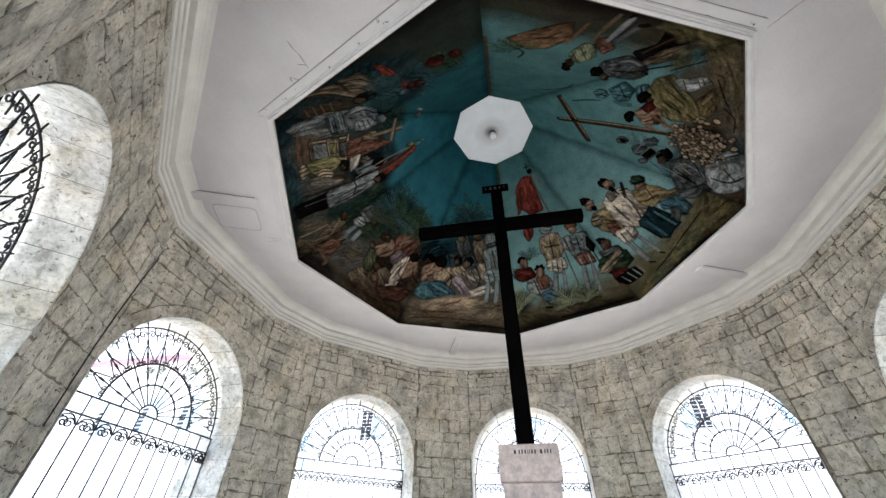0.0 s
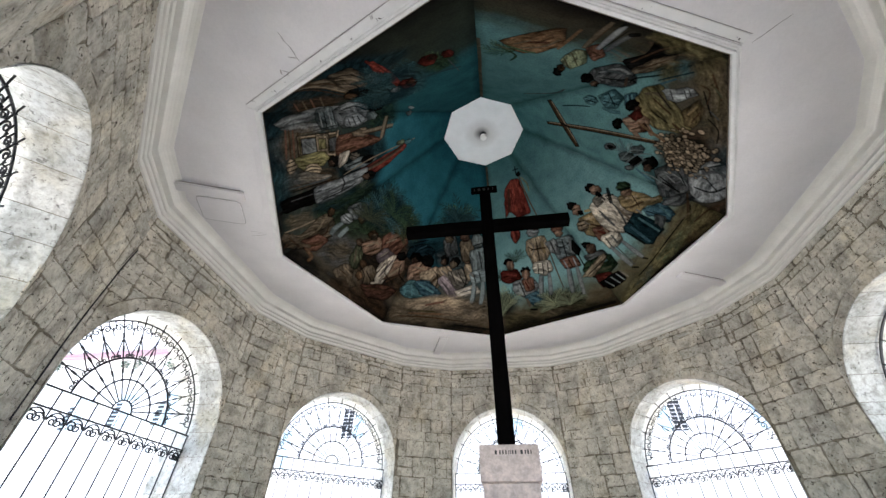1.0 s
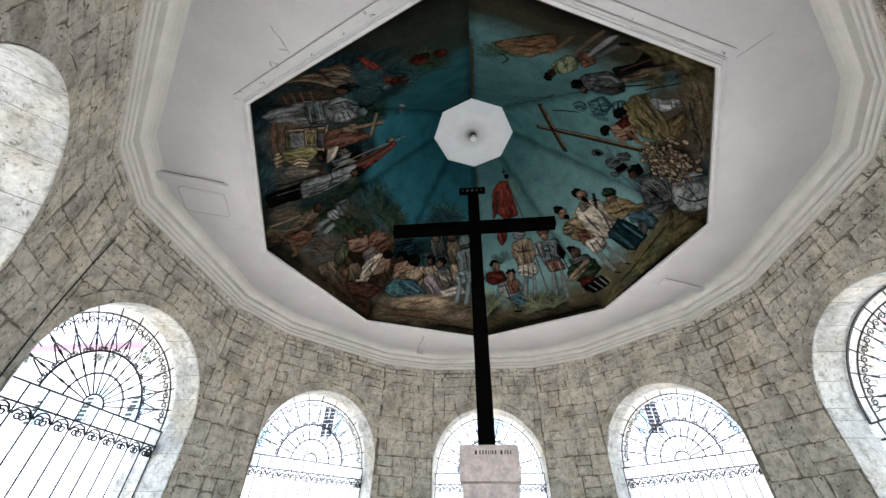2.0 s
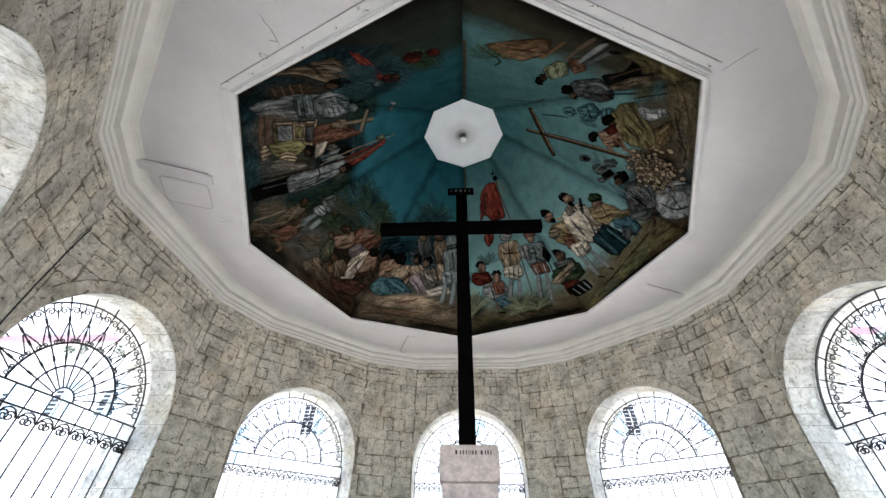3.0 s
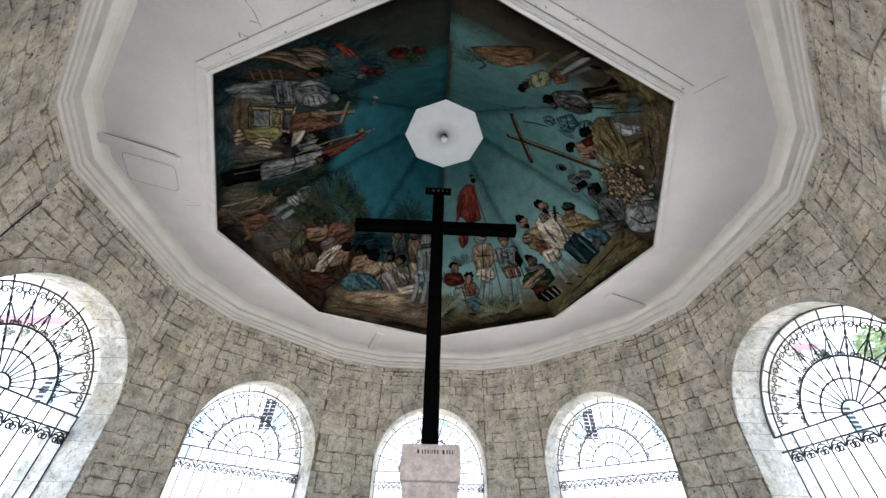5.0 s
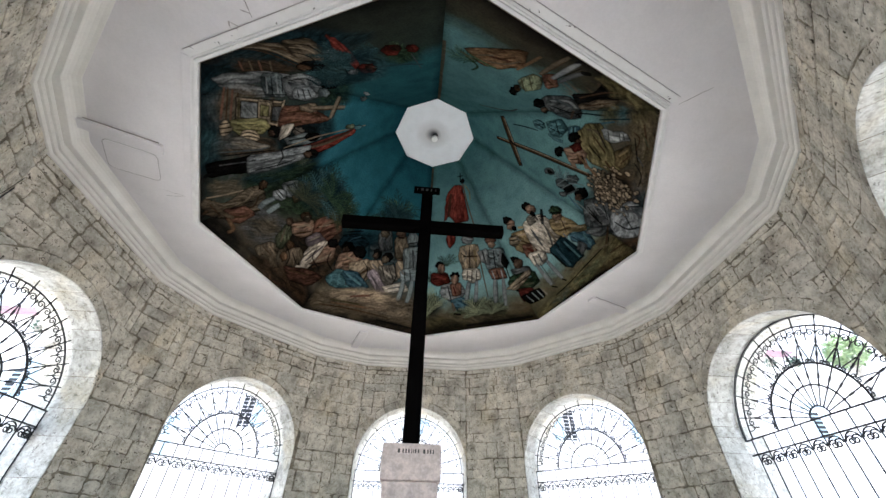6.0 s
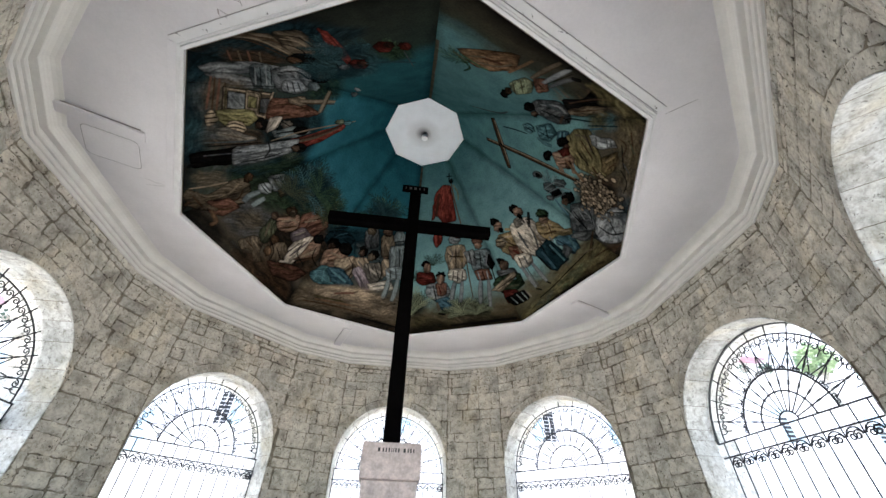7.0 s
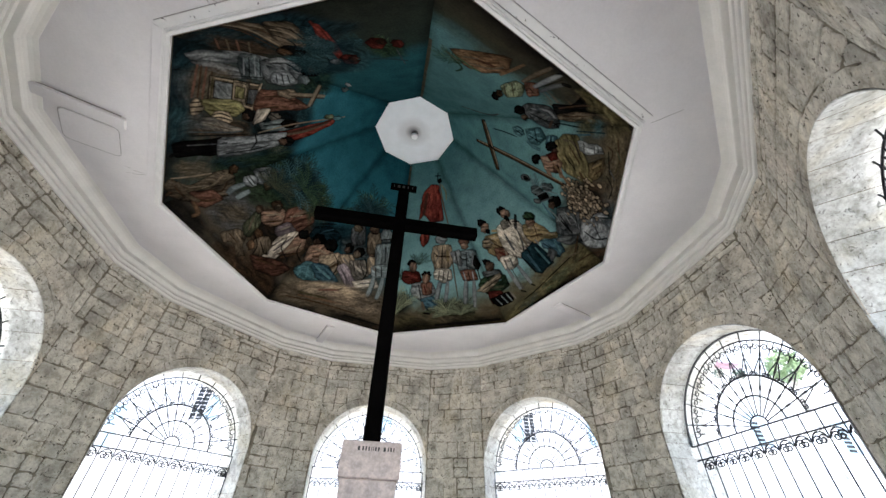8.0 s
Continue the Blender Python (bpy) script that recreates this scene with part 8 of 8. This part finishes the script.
def ring_stone(parent, a0, a1, rng):
    """One flat voussoir of the ring round an arch, cut off at the wall's corner."""
    n, verts = 5, []
    depth = rng.uniform(0.003, 0.006)
    rag = [rng.uniform(-0.02, 0.002) for _ in range(n + 1)]
    for inset, y in ((0.0, 0.003), (0.002, -depth * 0.6), (0.007, -depth)):
        for k in range(2 * n + 2):
            i = k if k <= n else 2 * n + 1 - k
            t = a0 + (a1 - a0) * i / n
            t += inset / ARCH_R * (57.3 if i == 0 else -57.3 if i == n else 0)
            r = ARCH_R + 0.015 + inset if k <= n else ARCH_R + RING - 0.001 + rag[i] - inset
            x = r * math.cos(radians(t))
            verts.append((max(-HALF_WIN + 0.004, min(HALF_WIN - 0.004, x)), y, ARCH_Z + r * math.sin(radians(t))))
    m = 2 * n + 2
    faces = [(r * m + i, r * m + (i + 1) % m, (r + 1) * m + (i + 1) % m, (r + 1) * m + i) for r in (0, 1) for i in range(m)]
    faces.append(tuple(range(2 * m, 3 * m)))
    ob = new("ring_stone", mesh_of("ring_stone", verts, faces, STONE))
    ob.parent = parent


def crosses(p):
    """Whether a closed outline runs over itself."""
    def side(a, b, c):
        return (b[0] - a[0]) * (c[1] - a[1]) - (b[1] - a[1]) * (c[0] - a[0]) > 0
    n = len(p)
    for i in range(n):
        a, b = p[i], p[(i + 1) % n]
        for j in range(i + 2, n - (i == 0)):
            c, d = p[j], p[(j + 1) % n]
            if side(a, b, c) != side(a, b, d) and side(c, d, a) != side(c, d, b):
                return True
    return False


def hull(p):
    """The convex outline round some points."""
    p, rims = sorted(map(tuple, p)), []
    for order in (p, p[::-1]):
        rim = []
        for q in order:
            while len(rim) > 1 and (rim[-1][0] - rim[-2][0]) * (q[1] - rim[-2][1]) - (rim[-1][1] - rim[-2][1]) * (q[0] - rim[-2][0]) <= 0:
                rim.pop()
            rim.append(q)
        rims += rim[:-1]
    return rims


def stone_block(poly, parent, rng, arched):
    """One proud block with a worn, chamfered edge, cut back where it meets the arch."""
    dense = []
    n0 = len(poly)
    for i, p in enumerate(poly):
        o, q = poly[i - 1], poly[(i + 1) % n0]
        for e, back in ((o, True), (q, False)):
            L = math.hypot(e[0] - p[0], e[1] - p[1])
            c = min(0.3, rng.uniform(0.005, 0.026) / max(L, 0.01))
            dense.append([p[0] + (e[0] - p[0]) * c + rng.uniform(-0.004, 0.004), p[1] + (e[1] - p[1]) * c + rng.uniform(-0.004, 0.004)])
        for t in (0.28, 0.5, 0.72):
            dense.append([p[0] + (q[0] - p[0]) * t + rng.uniform(-0.013, 0.011), p[1] + (q[1] - p[1]) * t + rng.uniform(-0.011, 0.013)])
    if arched:
        moved = 0
        for p in dense:
            du, dz = p[0], p[1] - ARCH_Z
            if dz < 0:
                if abs(du) < ARCH_R + 0.016:
                    moved += 1
                    p[0] = math.copysign(ARCH_R + 0.016, du)
                continue
            r = math.hypot(du, dz)
            lim = ARCH_R + (RING if dz > 0.65 * abs(du) else 0.016)
            if r < lim:
                moved += 1
                p[0], p[1] = du * lim / max(r, 0.01), ARCH_Z + dz * lim / max(r, 0.01)
                p[0] = max(-HALF_WIN, min(HALF_WIN, p[0]))
        if moved > len(dense) * 0.85:
            return None
        if moved and crosses(dense):
            dense = hull(dense)
    cx, cz = sum(p[0] for p in dense) / len(dense), sum(p[1] for p in dense) / len(dense)
    area = abs(sum(dense[i][0] * dense[i - 1][1] - dense[i - 1][0] * dense[i][1] for i in range(len(dense)))) / 2
    if area < 0.003:
        return None
    depth = rng.uniform(0.003, 0.011)
    n, verts = len(dense), []
    for inset, y in ((0.0, 0.003), (0.002, -depth * 0.6), (0.010, -depth)):
        for p in dense:
            d = math.hypot(p[0] - cx, p[1] - cz)
            k = max(0.3, 1 - inset / max(d, 0.02))
            verts.append((cx + (p[0] - cx) * k, y, cz + (p[1] - cz) * k))
    faces = [(r * n + i, r * n + (i + 1) % n, (r + 1) * n + (i + 1) % n, (r + 1) * n + i) for r in (0, 1) for i in range(n)]
    faces.append(tuple(range(2 * n, 3 * n)))
    ob = new("stone", mesh_of("stone", verts, faces, STONE))
    ob.parent = parent
    return ob


def stone_courses(parent, half, arched, seed):
    rng = random.Random(seed)
    z = 1.02
    tops = []
    crng = random.Random(5)
    while z < 4.70:
        h = crng.choice((0.17, 0.2, 0.22, 0.25, 0.29, 0.33))
        if z + h > 4.70:
            h = 4.77 - z
        tops.append((z, z + h))
        z += h
    tops.append((z, 4.885))
    for z0, z1 in tops:
        z0, top_row = z0 + rng.uniform(-0.004, 0.004), z1 > 4.88
        u = -half + 0.004 - (rng.uniform(0, 0.25) if not arched else 0)
        while u < half - 0.03:
            w = rng.choice((0.15, 0.19, 0.22, 0.25, 0.29, 0.34, 0.44)) * rng.uniform(0.9, 1.1)
            if z1 - z0 < 0.15:
                w = rng.uniform(0.15, 0.4)
            e = min(u + w, half - 0.004)
            if half - e < 0.1:
                e = half - 0.004
            g = rng.choice((0.0, 0.002, 0.004, 0.007, 0.011))
            s = max(u, -half + 0.004)
            if top_row:
                g, z1 = rng.choice((0.002, 0.006, 0.012)), 4.885 - rng.choice((0.0, 0.0, 0.006, 0.014, 0.03))
            if e - s > 0.05:
                lean = rng.uniform(-0.02, 0.02)
                if z1 - z0 > 0.32 and e - s < 0.45 and rng.random() < 0.35:
                    zm = z0 + (z1 - z0) * rng.uniform(0.4, 0.6)
                    stone_block([(s + g, z0 + g), (e - g, z0 + g), (e - g, zm - g), (s + g, zm - g + lean)], parent, rng, arched)
                    stone_block([(s + g, zm + g + lean), (e - g, zm + g), (e - g, z1 - g), (s + g, z1 - g)], parent, rng, arched)
                else:
                    stone_block([(s + g, z0 + g), (e - g, z0 + g + lean * 0.5), (e - g + lean, z1 - g), (s + g + lean, z1 - g)], parent, rng, arched)
            u = e


for i, a in enumerate(WINDOWS):
    stone_courses(walls[a], HALF_WIN, True, 10 + i)
    rng = random.Random(70 + i)
    t = 0.0
    while t < 180:
        e = min(180.0, t + rng.uniform(13, 21))
        if 180 - e < 6:
            e = 180.0
        soffit_block("soffit_stone", t + 0.15, e - 0.15, walls[a])
        t = e
    t = 33.0
    while t < 147:
        e = min(147.0, t + rng.uniform(11, 24))
        if 147 - e < 7:
            e = 147.0
        ring_stone(walls[a], t + 0.1, e - 0.1, rng)
        t = e
    z = 0.0 if a == 270 else SILL
    while z < ARCH_Z - 0.01:
        e = min(ARCH_Z, z + rng.uniform(0.35, 0.5))
        if ARCH_Z - e < 0.15:
            e = ARCH_Z
        jamb_block("jamb_stone", 1, z + 0.002, e - 0.002, walls[a])
        jamb_block("jamb_stone", -1, z + 0.002, e - 0.002, walls[a])
        z = e
for i, a in enumerate(piers):
    stone_courses(piers[a], HALF_PIER, False, 100 + i)
